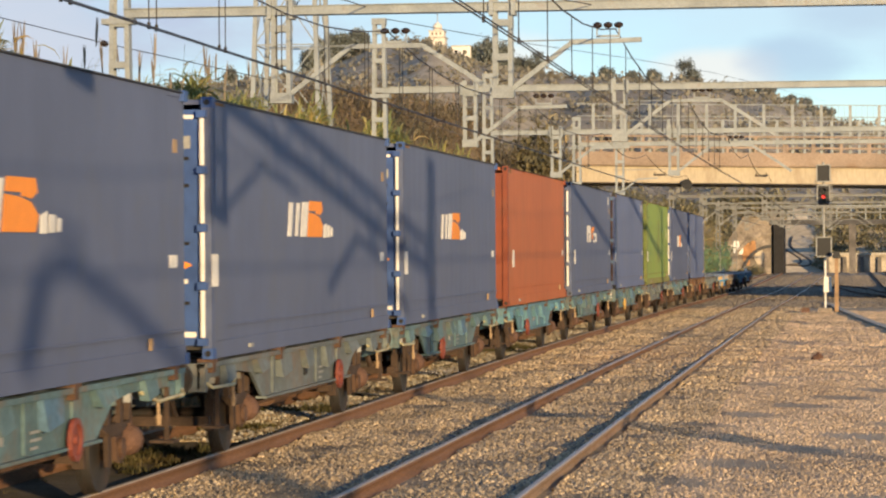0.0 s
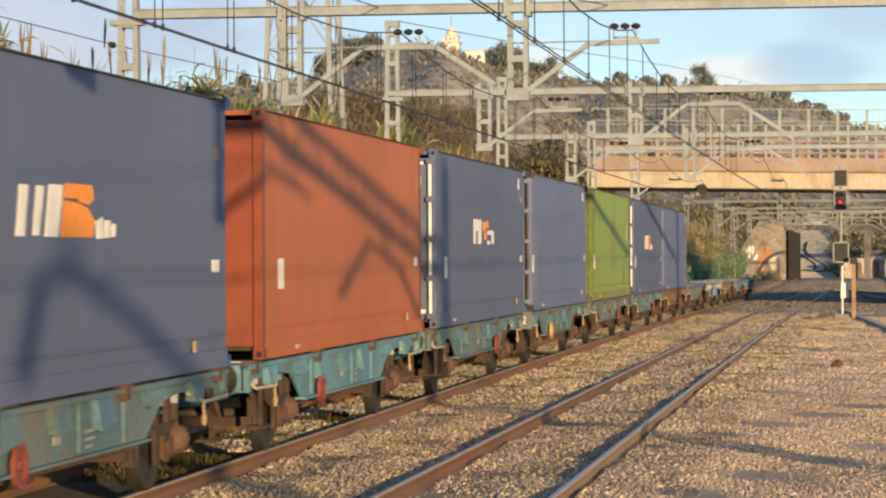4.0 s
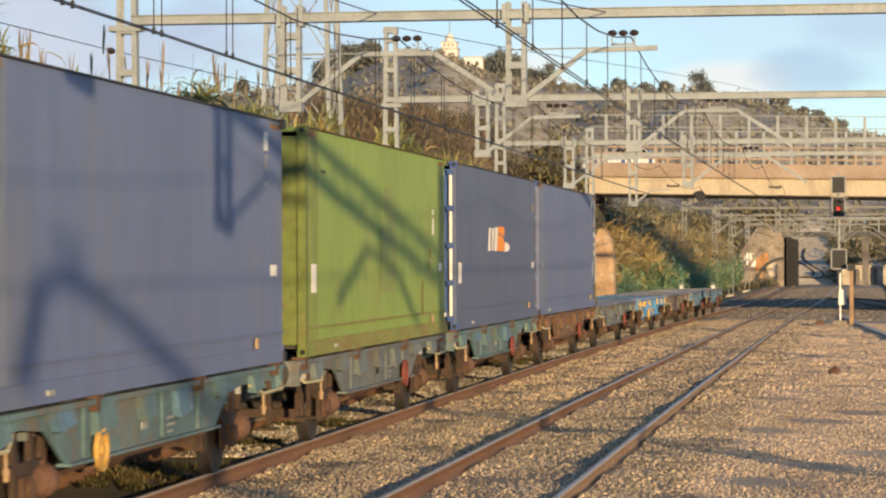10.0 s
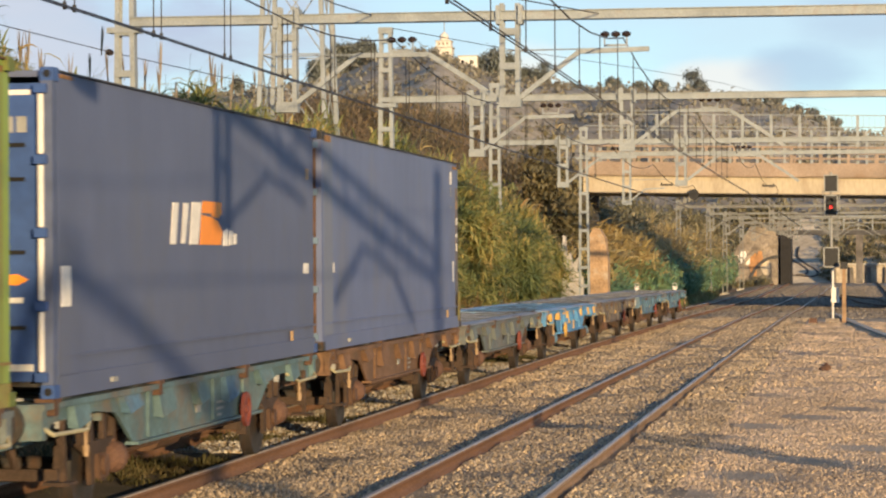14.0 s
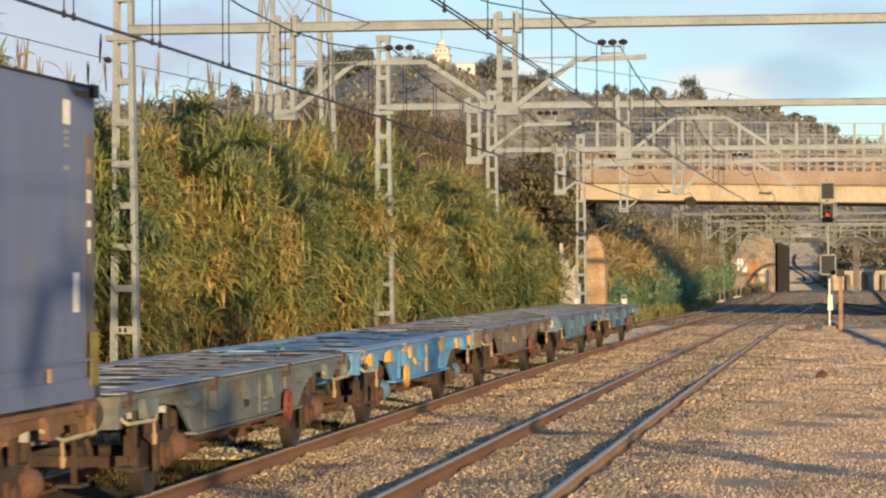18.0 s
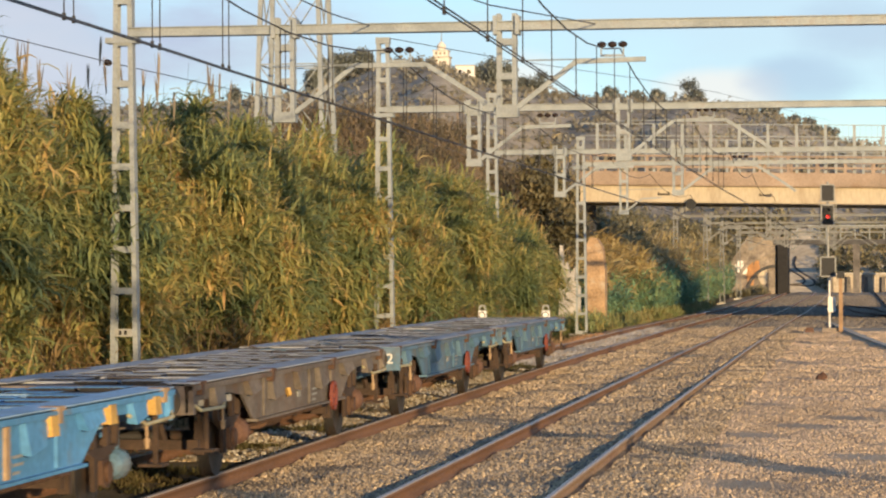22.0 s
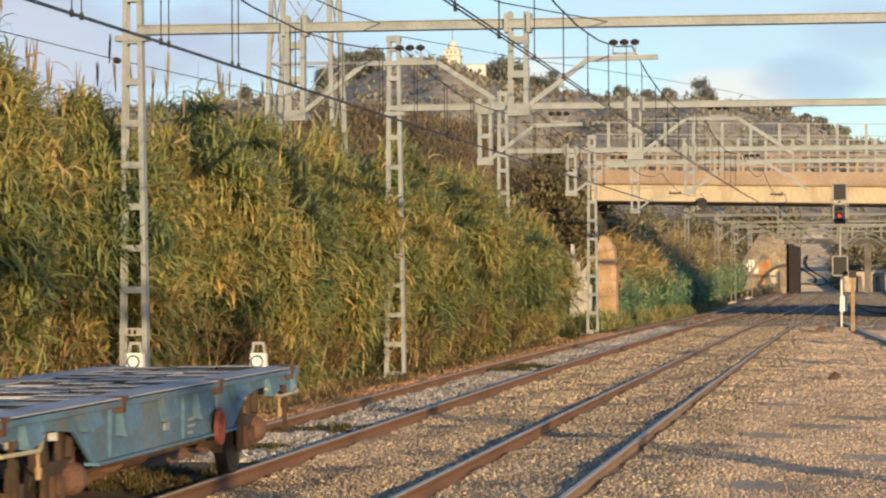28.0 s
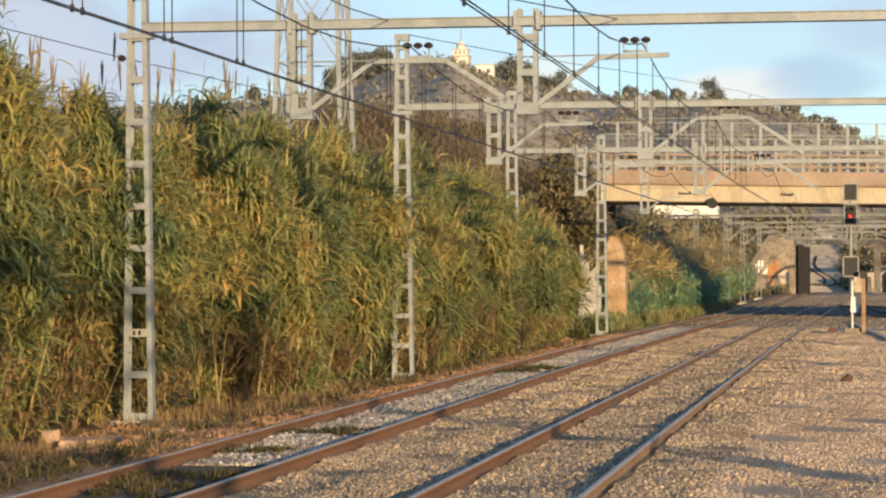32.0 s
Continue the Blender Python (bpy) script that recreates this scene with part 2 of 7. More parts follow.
BUSH = leaf_mat("dry_bush", [(0.0, (0.094, 0.088, 0.057)), (0.4, (0.175, 0.143, 0.09)), (0.75, (0.263, 0.199, 0.128)), (1.0, (0.35, 0.251, 0.166))])
# leaf colours lightened to put distance haze over the far scrub
HILL_LEAF_HAZED = leaf_mat("hazed_scrub_leaves", [(0.0, (0.266, 0.251, 0.202)), (0.5, (0.311, 0.291, 0.23)), (1.0, (0.365, 0.337, 0.264))])
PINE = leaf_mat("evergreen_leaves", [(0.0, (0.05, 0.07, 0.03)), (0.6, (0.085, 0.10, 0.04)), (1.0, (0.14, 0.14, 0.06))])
# needles made paler and greyer, haze mixed into the green
PINE_HAZED = leaf_mat("hazed_pine_needles", [(0.0, (0.2, 0.226, 0.225)), (0.6, (0.249, 0.275, 0.264)), (1.0, (0.309, 0.33, 0.302))])
ABUT = leaf_mat("dark_olive_leaves", [(0.0, (0.12, 0.112, 0.068)), (0.6, (0.192, 0.168, 0.093)), (1.0, (0.288, 0.225, 0.128))])
OLIVE = leaf_mat("olive_brown_leaves", [(0.0, (0.138, 0.131, 0.083)), (0.6, (0.234, 0.213, 0.129)), (1.0, (0.343, 0.289, 0.18))])
DARK_MASONRY = mat("dark_masonry", (0.15, 0.135, 0.125), 0.95, 0, 0.4, 0.6, 5, 0.5, (0.07, 0.065, 0.06), 0.4)
DARK_STONE = mat("dark_bridge_stone", (0.07, 0.068, 0.07), 0.95, 0, 0.3, 0.8, 8, 0.4)
ORANGE_DUSTY = mat("dusty_orange_render", (0.42, 0.22, 0.10), 0.9, 0, 0.25, 0.8, 8, 0.3)
# hill ground lightened in its base colour as haze
HILL_HAZED = mat("hill_scrub", (0.33, 0.292, 0.240), 1.0, 0, 0.25, 0.03, 0.3, 0.3, (0.225, 0.205, 0.165), 0.5)
SCRUB_GROUND = mat("scrub_ground", (0.22, 0.155, 0.09), 1.0, 0, 0.4, 0.4, 3, 0.8, (0.12, 0.10, 0.05), 0.5)
SOIL = mat("weedy_soil", (0.10, 0.078, 0.055), 0.95, 0, 0.35, 1.5, 20, 0.8, (0.06, 0.055, 0.03), 0.5)
# darker copy of the galvanised steel, with shade in its colour
GALV_SHADED = mat("shaded_galvanised_steel", (0.184, 0.191, 0.191), 0.7, 0.1, 0.25, 1.0, 20, 0.1, (0.136, 0.106, 0.086), 0.4)
ROUGH_WALL = mat("rough_old_wall", (0.27, 0.228, 0.186), 0.95, 0, 0.4, 0.7, 5, 0.7, (0.13, 0.106, 0.093), 0.5)
DARK_BALLAST = mat("dark_ballast", (0.3, 0.249, 0.191), 0.95, 0, 0.3, 0.5, 8, 0.8, (0.1, 0.101, 0.11), 0.4)
OCHRE_WALL = mat("ochre_render", (0.38, 0.254, 0.151), 0.9, 0, 0.3, 1.2, 10, 0.5, (0.42, 0.382, 0.325), 0.35)
PALE = mat("pale_slope", (0.56, 0.477, 0.36), 1.0, 0, 0.25, 0.15, 1.5, 0.4, (0.44, 0.371, 0.278), 0.4)
REPAINT = mat("repainted_green", (0.21, 0.26, 0.066), 0.6, 0, 0.10, 0.8, 6, 0.05)
RUST_STREAK = mat("rust_streaked_green", (0.20, 0.19, 0.055), 0.8, 0, 0.2, 5, 30, 0.1, (0.17, 0.085, 0.04), 0.8)
GREEN_RUSTY = mat("scuffed_green_paint", (0.20, 0.235, 0.062), 0.75, 0, 0.2, 1.4, 12, 0.1, (0.22, 0.12, 0.055), 0.75, stretch=(1, 0.5, 1))
RUST_PATCH = mat("orange_rust", (0.27, 0.145, 0.06), 0.9, 0, 0.4, 6, 40, 0.3, (0.13, 0.07, 0.04), 0.5)
# paler than the blue walls; goes on their near-end panels alone
PANEL_PALE = mat("pale_blue_panel_paint", (0.155, 0.18, 0.25), 0.6, 0, 0.1, 0.8, 8, 0.05, (0.2, 0.16, 0.14), 0.1, stretch=(1, 1, 0.2))
PANEL_OLIVE = mat("rusty_olive_paint", (0.20, 0.25, 0.06), 0.65, 0, 0.2, 0.8, 8, 0.05, (0.22, 0.125, 0.055), 0.45, stretch=(1, 1, 0.3))
DOOR_GREY = mat("grey_blue_door_paint", (0.12, 0.19, 0.29), 0.6, 0, 0.12, 0.8, 8, 0.05, (0.14, 0.11, 0.08), 0.3)
TAN = mat("tan_latch_paint", (0.34, 0.235, 0.14), 0.7, 0, 0.2, 5, 30, 0.1)
CONT = {
    "slate": mat("slate_blue_paint", (0.093, 0.115, 0.200), 0.6, 0, 0.08, 0.4, 3.0, 0.05, (0.105, 0.118, 0.162), 0.35, stretch=(1, 0.5, 0.4)),
    "navy": mat("navy_paint", (0.036, 0.082, 0.25), 0.5, 0, 0.15, 0.8, 8, 0.05),
    "blue": mat("faded_blue_paint", (0.116, 0.148, 0.272), 0.55, 0, 0.08, 0.4, 3, 0.05, (0.15, 0.16, 0.20), 0.3, stretch=(1, 0.6, 0.3)),
    "orange": mat("orange_red_paint", (0.388, 0.110, 0.029), 0.55, 0, 0.09, 0.4, 3, 0.05, (0.339, 0.114, 0.040), 0.35, stretch=(1, 0.5, 0.4)),
    "post": mat("slate_post_paint", (0.08, 0.103, 0.185), 0.6, 0, 0.15, 0.8, 6, 0.05),
    "grey": DOOR_GREY,
    "olive": mat("dark_olive_end_paint", (0.12, 0.155, 0.038), 0.65, 0, 0.2, 0.8, 8, 0.05, (0.17, 0.10, 0.045), 0.4),
    "red": mat("deep_red_paint", (0.19, 0.042, 0.018), 0.55, 0, 0.12, 0.5, 4, 0.05, (0.2, 0.07, 0.04), 0.3),
    "green": mat("lime_green_paint", (0.22, 0.31, 0.066), 0.6, 0, 0.10, 0.6, 5, 0.05, (0.24, 0.24, 0.07), 0.25, stretch=(1, 0.7, 0.35)),
}
WAGON = {
    "teal": mat("teal_frame_paint", (0.095, 0.16, 0.182), 0.7, 0, 0.25, 1.2, 12, 0.2, (0.17, 0.12, 0.08), 0.55),
    "grey": mat("grey_frame_paint", (0.125, 0.148, 0.155), 0.7, 0, 0.25, 1.2, 12, 0.2, (0.16, 0.11, 0.075), 0.5),
    "azure": mat("azure_frame_paint", (0.085, 0.26, 0.50), 0.6, 0, 0.2, 1.2, 12, 0.15, (0.17, 0.17, 0.16), 0.35),
    "sea": mat("sea_blue_frame_paint", (0.105, 0.225, 0.29), 0.65, 0, 0.25, 1.2, 12, 0.2, (0.15, 0.16, 0.15), 0.45),
    "umber": mat("grey_umber_frame_paint", (0.145, 0.125, 0.11), 0.8, 0, 0.3, 1.2, 12, 0.25, (0.12, 0.07, 0.045), 0.5),
    "brown": mat("rust_brown_frame_paint", (0.165, 0.093, 0.054), 0.8, 0, 0.3, 1.2, 12, 0.25, (0.10, 0.07, 0.05), 0.5),
    "steel": mat("blue_grey_frame_paint", (0.085, 0.165, 0.25), 0.7, 0, 0.25, 1.2, 12, 0.2, (0.15, 0.13, 0.11), 0.5),
}
# worn deck colours, paled and blued for the sky reflected on top
DECK_BLUE = mat("worn_skylit_blue_paint", (0.26, 0.41, 0.58), 0.45, 0.0, 0.22, 1.5, 20, 0.2, (0.30, 0.33, 0.38), 0.35)
DECK = mat("worn_skylit_deck_steel", (0.33, 0.35, 0.385), 0.65, 0.0, 0.22, 1.5, 20, 0.2, (0.25, 0.22, 0.20), 0.3)
YELLOW = mat("yellow_paint", (0.44, 0.403, 0.255), 0.6, 0, 0.2, 4, 30, 0.1, (0.25, 0.191, 0.116), 0.4)
ASPHALT = mat("worn_asphalt", (0.06, 0.058, 0.056), 0.9, 0, 0.25, 1.0, 30, 0.4)
CAR_RED = mat("red_car_paint", (0.27, 0.03, 0.032), 0.3, 0, 0.06, 3, 30, 0.02)
CAR_WHITE = mat("white_car_paint", (0.62, 0.63, 0.66), 0.3, 0, 0.06, 3, 30, 0.02)
CAR_BLUE = mat("blue_car_paint", (0.05, 0.075, 0.16), 0.3, 0, 0.06, 3, 30, 0.02)
CAR_GLASS = mat("dark_car_glass", (0.02, 0.025, 0.03), 0.08, 0, 0.05, 3, 30, 0.0, spec=0.5)
WORN_POST = mat("worn_grey_post", (0.125, 0.118, 0.125), 0.7, 0.0, 0.3, 2, 20, 0.1, (0.2, 0.12, 0.075), 0.35, stretch=(1, 1, 0.3))
RED = mat("red_paint", (0.191, 0.052, 0.038), 0.6, 0, 0.2, 5, 30, 0.1)
OCHRE = mat("ochre_paint", (0.50, 0.31, 0.085), 0.6, 0, 0.2, 5, 30, 0.1)
CREAM = mat("cream_render", (0.619, 0.583, 0.534), 0.9, 0, 0.12, 0.6, 6, 0.1)
WHITE = mat("white_paint", (0.72, 0.70, 0.66), 0.6, 0, 0.1, 5, 30, 0.05)
ORANGE = mat("orange_lettering", (0.80, 0.27, 0.03), 0.6, 0, 0.05, 5, 30, 0)
BLACK = mat("black_enamel", (0.012, 0.012, 0.013), 0.45, 0, 0.2, 5, 30, 0.05)
INSUL = mat("brown_glazed_insulator", (0.03, 0.02, 0.016), 0.25, 0, 0.1, 5, 30, 0)
GREYBOX = mat("grey_signal_paint", (0.27, 0.275, 0.27), 0.7, 0, 0.15, 5, 30, 0.1)
WOOD = mat("weathered_post", (0.29, 0.19, 0.115), 0.9, 0, 0.25, 3, 30, 0.3)
BARK = mat("bark", (0.10, 0.075, 0.05), 0.95, 0, 0.3, 3, 25, 0.6)
GLOW = bpy.data.materials.new("red_signal_light")
GLOW.use_nodes = True
GLOW.node_tree.nodes["Principled BSDF"].inputs["Base Color"].default_value = (0.6, 0.01, 0.01, 1)
GLOW.node_tree.nodes["Principled BSDF"].inputs["Emission Color"].default_value = (1.0, 0.05, 0.04, 1)
GLOW.node_tree.nodes["Principled BSDF"].inputs["Emission Strength"].default_value = 0.4


# ---- mesh helpers ----
def box(bm, x0, x1, y0, y1, z0, z1, taper=0.0):
    """An axis-aligned block; taper narrows its top."""
    vs = []
    for z, k in ((z0, 0), (z1, taper)):
        for x, y in ((x0 + k, y0 + k), (x1 - k, y0 + k), (x1 - k, y1 - k), (x0 + k, y1 - k)):
            vs.append(bm.verts.new((x, y, z)))
    for f in ((3, 2, 1, 0), (4, 5, 6, 7), (0, 1, 5, 4), (1, 2, 6, 5), (2, 3, 7, 6), (3, 0, 4, 7)):
        bm.faces.new([vs[i] for i in f])


def bar(bm, p, q, w, h=None):
    """A square bar from p to q."""
    p, q = Vector(p), Vector(q)
    h = h or w
    d = (q - p).normalized()
    up = Vector((0, 0, 1)) if abs(d.z) < 0.95 else Vector((0, 1, 0))
    s = d.cross(up).normalized() * w / 2
    u = s.cross(d).normalized() * h / 2
    a = [bm.verts.new(c + i * s + j * u) for c in (p, q) for i, j in ((-1, -1), (1, -1), (1, 1), (-1, 1))]
    for f in ((0, 1, 2, 3), (7, 6, 5, 4), (0, 4, 5, 1), (1, 5, 6, 2), (2, 6, 7, 3), (3, 7, 4, 0)):
        bm.faces.new([a[i] for i in f])


def tube(bm, p, q, r, n=8, r2=None):
    p, q = Vector(p), Vector(q)
    r2 = r if r2 is None else r2
    d = (q - p).normalized()
    up = Vector((0, 0, 1)) if abs(d.z) < 0.95 else Vector((1, 0, 0))
    s = d.cross(up).normalized()
    u = s.cross(d)
    ring = []
    for c, k in ((p, r), (q, r2)):
        ring.append([bm.verts.new(c + k * (math.cos(i * math.tau / n) * s + math.sin(i * math.tau / n) * u)) for i in range(n)])
    for i in range(n):
        bm.faces.new((ring[0][i], ring[0][(i + 1) % n], ring[1][(i + 1) % n], ring[1][i]))
    bm.faces.new(ring[0][::-1])
    bm.faces.new(ring[1])


def rope(bm, pts, r, n=5):
    """One unbroken thin tube through points that run along y."""
    rings = [[bm.verts.new(Vector(p) + Vector((r * math.cos(k * math.tau / n), 0, r * math.sin(k * math.tau / n)))) for k in range(n)] for p in pts]
    for a, b in zip(rings, rings[1:]):
        for k in range(n):
            bm.faces.new((a[k], a[(k + 1) % n], b[(k + 1) % n], b[k]))
    bm.faces.new(rings[0])
    bm.faces.new(rings[-1][::-1])


def prism(bm, pts, y0, y1):
    """An outline in x and z pulled along y."""
    a = [bm.verts.new((x, y0, z)) for x, z in pts]
    b = [bm.verts.new((x, y1, z)) for x, z in pts]
    n = len(pts)
    bm.faces.new(a[::-1])
    bm.faces.new(b)
    for i in range(n):
        bm.faces.new((a[i], a[(i + 1) % n], b[(i + 1) % n], b[i]))


def to_mesh(name, bm, material, bevel=0.0):
    bmesh.ops.recalc_face_normals(bm, faces=bm.faces)
    if bevel:
        bmesh.ops.bevel(bm, geom=list(bm.edges), offset=bevel, segments=1, affect="EDGES")
    me = bpy.data.meshes.new(name)
    bm.to_mesh(me)
    bm.free()
    me.materials.append(material)
    return me


def part(name, bm, material, parent, label="", bevel=0.0):
    ob = new(name, to_mesh(name, bm, material, bevel) if isinstance(bm, bmesh.types.BMesh) else bm)
    ob.parent = parent
    return tagged(ob, label)


def thing(name, m, label, category, group="", kind=""):
    ob = new(name)
    ob.empty_display_size = 0.2
    ob.matrix_basis = m
    return tagged(ob, label, category, group, kind)


def solid(name, bm, material, label, category, group="", kind="", bevel=0.0):
    return tagged(new(name, to_mesh(name, bm, material, bevel)), label, category, group, kind)


def raw(name, verts, faces, material, smooth=False):
    """A mesh from number arrays; faces all of one size."""
    me = bpy.data.meshes.new(name)
    verts, faces = np.asarray(verts, np.float32), np.asarray(faces, np.int32)
    k = faces.shape[1]
    me.vertices.add(len(verts))
    me.vertices.foreach_set("co", verts.ravel())
    me.loops.add(faces.size)
    me.loops.foreach_set("vertex_index", faces.ravel())
    me.polygons.add(len(faces))
    me.polygons.foreach_set("loop_start", np.arange(0, faces.size, k, dtype=np.int32))
    me.polygons.foreach_set("loop_total", np.full(len(faces), k, np.int32))
    if smooth:
        me.polygons.foreach_set("use_smooth", np.ones(len(faces), bool))
    me.update(calc_edges=True)
    me.materials.append(material)
    return me


rng = np.random.default_rng(7)
XN = -3.94                     # near track's centre
GAUGE = 0.87                   # half the distance of the rail centres


def fall(y):
    """The height of the rails: level, then falling a little towards the second bridge."""
    k = np.clip((np.asarray(y, float) - 90) / 140, 0, 1)
    dip = np.interp(y, [62, 80, 100, 150, 230], [0, 0.03, 0.09, 0.09, 0])
    return -0.6 * k * k * (3 - 2 * k) - dip


def l_off(y):
    """The train's track: its centre."""
    k = np.clip((np.asarray(y, float) - 40) / 160, 0, 1)
    return -8.12 + 0.2 * k * k * (3 - 2 * k)


def n_off(y):
    """The near track bends a little to the right far off."""
    return XN + 0.1 * (np.clip(y, 0, 300) / 100) ** 2


# ---- ground ----
def smooth(v, a, b):
    k = np.clip((np.asarray(v, float) - a) / (b - a), 0, 1)
    return k * k * (3 - 2 * k)


def ground_z(x, y):
    """Ballast bed, the ditch beside it, and the slope behind the reeds."""
    x, y = np.asarray(x, float), np.asarray(y, float)
    z = fall(y) - 0.165 - 0.0 * x
    u = x - n_off(y)
    z = z + 0.055 * smooth(x, -6.6, -5.9) * (1 - smooth(u, -0.95, -0.8)) + 0.075 * smooth(u, -0.7, 0.75) * (1 - smooth(u, 0.8, 0.95)) + 0.025 * smooth(u, 0.85, 1.0)
    z = z - 0.33 * smooth(-x, 9.8, 12.2)
    z = z + 1.5 * smooth(-x, 17, 30)
    z = z + 9.3 * smooth(-x - 0.09 * np.clip(y - 140, 0, 60), 14.2, 19.0) * smooth(y, 110, 140) * (1 - 0.6 * smooth(-x, 24, 42)) * (1 - smooth(y, 153, 168))
    z = z + 0.05 * np.sin(x * 1.7 + y * 0.6) * smooth(-x, 11, 12.5)
    # the road's level shelf west of the bridge
    road = smooth(y, 146.5, 149.5) * (1 - smooth(y, 159, 162)) * smooth(-x, 14.6, 15.8)
    return z * (1 - road) + 6.6 * road


gx = np.concatenate([np.linspace(-2500, -80, 8)[:-1], np.linspace(-80, -16, 36)[:-1], np.linspace(-16, 4, 81)[:-1], np.linspace(4, 2500, 10)])
gy = np.concatenate([np.linspace(-400, 0, 4)[:-1], np.linspace(0, 400, 161)[:-1], np.linspace(400, 4000, 14)])
GX, GY = np.meshgrid(gx, gy, indexing="ij")
GZ = ground_z(GX, GY)
GZ = np.where(GY > 420, np.minimum(GZ, -0.8), GZ)
nx, ny = GX.shape
idx = np.arange(nx * ny).reshape(nx, ny)
quads = np.stack([idx[:-1, :-1], idx[1:, :-1], idx[1:, 1:], idx[:-1, 1:]], -1).reshape(-1, 4)
ground = new("ground", raw("ground", np.stack([GX, GY, GZ], -1).reshape(-1, 3), quads, BALLAST, True))
tagged(ground, "pale stony ballast ground with dry earth beside the tracks", "ground", kind="structure")
ground.data.materials.append(EARTH)
ground.data.materials.append(GRIT)
cen = GX[:-1, :-1].reshape(-1)
ceny = GY[:-1, :-1].reshape(-1)
mi = np.where(cen < -9.55, 1, np.where(cen > -1.9, 2, 0))
mi = np.where((cen < -12.5) & (ceny > 112), 3, mi)
mi = np.where((cen > -9.6) & (cen < -7.0) & (ceny > 20) & (ceny < 37), 5, mi)
mi = np.where((cen > -11.5) & (cen <= -1.9) & (ceny > 138), 0, mi)
mi = np.where((cen > -5.6) & (cen < 25) & (ceny > 185), 4, mi).astype(np.int32)
ground.data.materials.append(SCRUB_GROUND)
ground.data.materials.append(DARK_BALLAST)
ground.data.materials.append(SOIL)
ground.data.polygons.foreach_set("material_index", mi)


# ---- loose stones of the track bed ----
def stones(name, x0, x1, y0, y1, count, size, material, label, wedge=True, keep=None):
    """Rough little octahedra strewn over a strip of ground."""
    y = y0 + (y1 - y0) * rng.random(count) ** 1.25
    x = x0 + (x1 - x0) * rng.random(count)
    ok = (x > -0.32 * y - 0.4) & (x < 0.02 * y + 0.5) if wedge else np.ones(count, bool)
    if keep is not None:
        ok &= keep(x, y)
    x, y = x[ok], y[ok]
    n = len(x)
    s = size * (0.55 + 0.8 * rng.random(n))
    base = np.array([(1, 0, 0), (0, 1, 0), (-1, 0, 0), (0, -1, 0), (0, 0, 1), (0, 0, -1)], float)
    v = base[None] * (0.55 + 0.75 * rng.random((n, 6, 1))) + rng.normal(0, 0.18, (n, 6, 3))
    v *= s[:, None, None] * np.array([1.0, 1.0, 0.75])
    a = rng.random(n) * math.tau
    c, d = np.cos(a)[:, None], np.sin(a)[:, None]
    v = np.stack([v[..., 0] * c - v[..., 1] * d, v[..., 0] * d + v[..., 1] * c, v[..., 2]], -1)
    z = ground_z(x, y) + s * 0.02 + 0.03 * np.sin(x * 2.1 + 0.7 * y) * np.sin(y * 1.3)
    v += np.stack([x, y, z], -1)[:, None]
    tri = np.array([(0, 1, 4), (1, 2, 4), (2, 3, 4), (3, 0, 4), (1, 0, 5), (2, 1, 5), (3, 2, 5), (0, 3, 5)])
    faces = (tri[None] + 6 * np.arange(n)[:, None, None]).reshape(-1, 3)
    return tagged(new(name, raw(name, v.reshape(-1, 3), faces, material)), label, "gravel", kind="stuff")


def off_rails(x, y):
    ok = np.ones(len(x), bool)
    for f in (l_off, n_off):
        for s in (-1, 1):
            ok &= np.abs(x - f(y) - s * GAUGE) > 0.11
    return ok


# strips left of each near rail, where its shadow falls
def rail_shade(x, y):
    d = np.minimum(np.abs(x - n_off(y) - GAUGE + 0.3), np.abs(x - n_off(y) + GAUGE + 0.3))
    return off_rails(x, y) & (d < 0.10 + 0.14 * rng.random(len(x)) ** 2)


def bare(x, y):
    """Not on the weedy soil between the near rails of the train's track."""
    weedy = (np.abs(x - l_off(y) + 0.17) < 1.13) & (y < 36.4) 
    return off_rails(x, y) & ~weedy


stones("track_ballast", -9.45, -1.9, 22, 48, 170000, 0.036, STONE, "buff and grey crushed stone ballast round the rails", keep=bare)
stones("side_gravel", -1.9, 1.6, 24, 52, 110000, 0.029, STONE_BUFF, "fine buff gravel beside the tracks")
stones("side_gravel_beyond", -1.9, 3.2, 52, 116, 90000, 0.04, STONE_BUFF, "fine buff gravel farther along")
stones("track_ballast_beyond", -9.5, -1.9, 48, 125, 110000, 0.042, STONE, "buff crushed stone ballast farther along the track", keep=off_rails)
stones("earth_clods", -11.2, -9.35, 38, 112, 12000, 0.045, EARTH, "orange-brown clods of dry earth beside the rail")
stones("earth_clods_near", -13.6, -9.4, 38, 54, 9000, 0.055, EARTH, "orange-brown lumps of dry earth along the verge")
stones("pale_ballast", -8.9, -7.15, 26, 126, 34000, 0.052, STONE_PALE, "whitish crushed stone between the rails of the train's track", keep=bare)
stones("track_ballast_far", -9.5, 4.5, 124, 300, 50000, 0.075, STONE_FAR, "grey-brown crushed stone ballast far along the line", keep=off_rails)
# dark stones paint the rails' shadow onto the ballast
stones("oily_ballast", -6, -2, 22, 90, 60000, 0.034, STONE_SHADE, "ballast darkened as the shadow beside the running rails", keep=rail_shade)


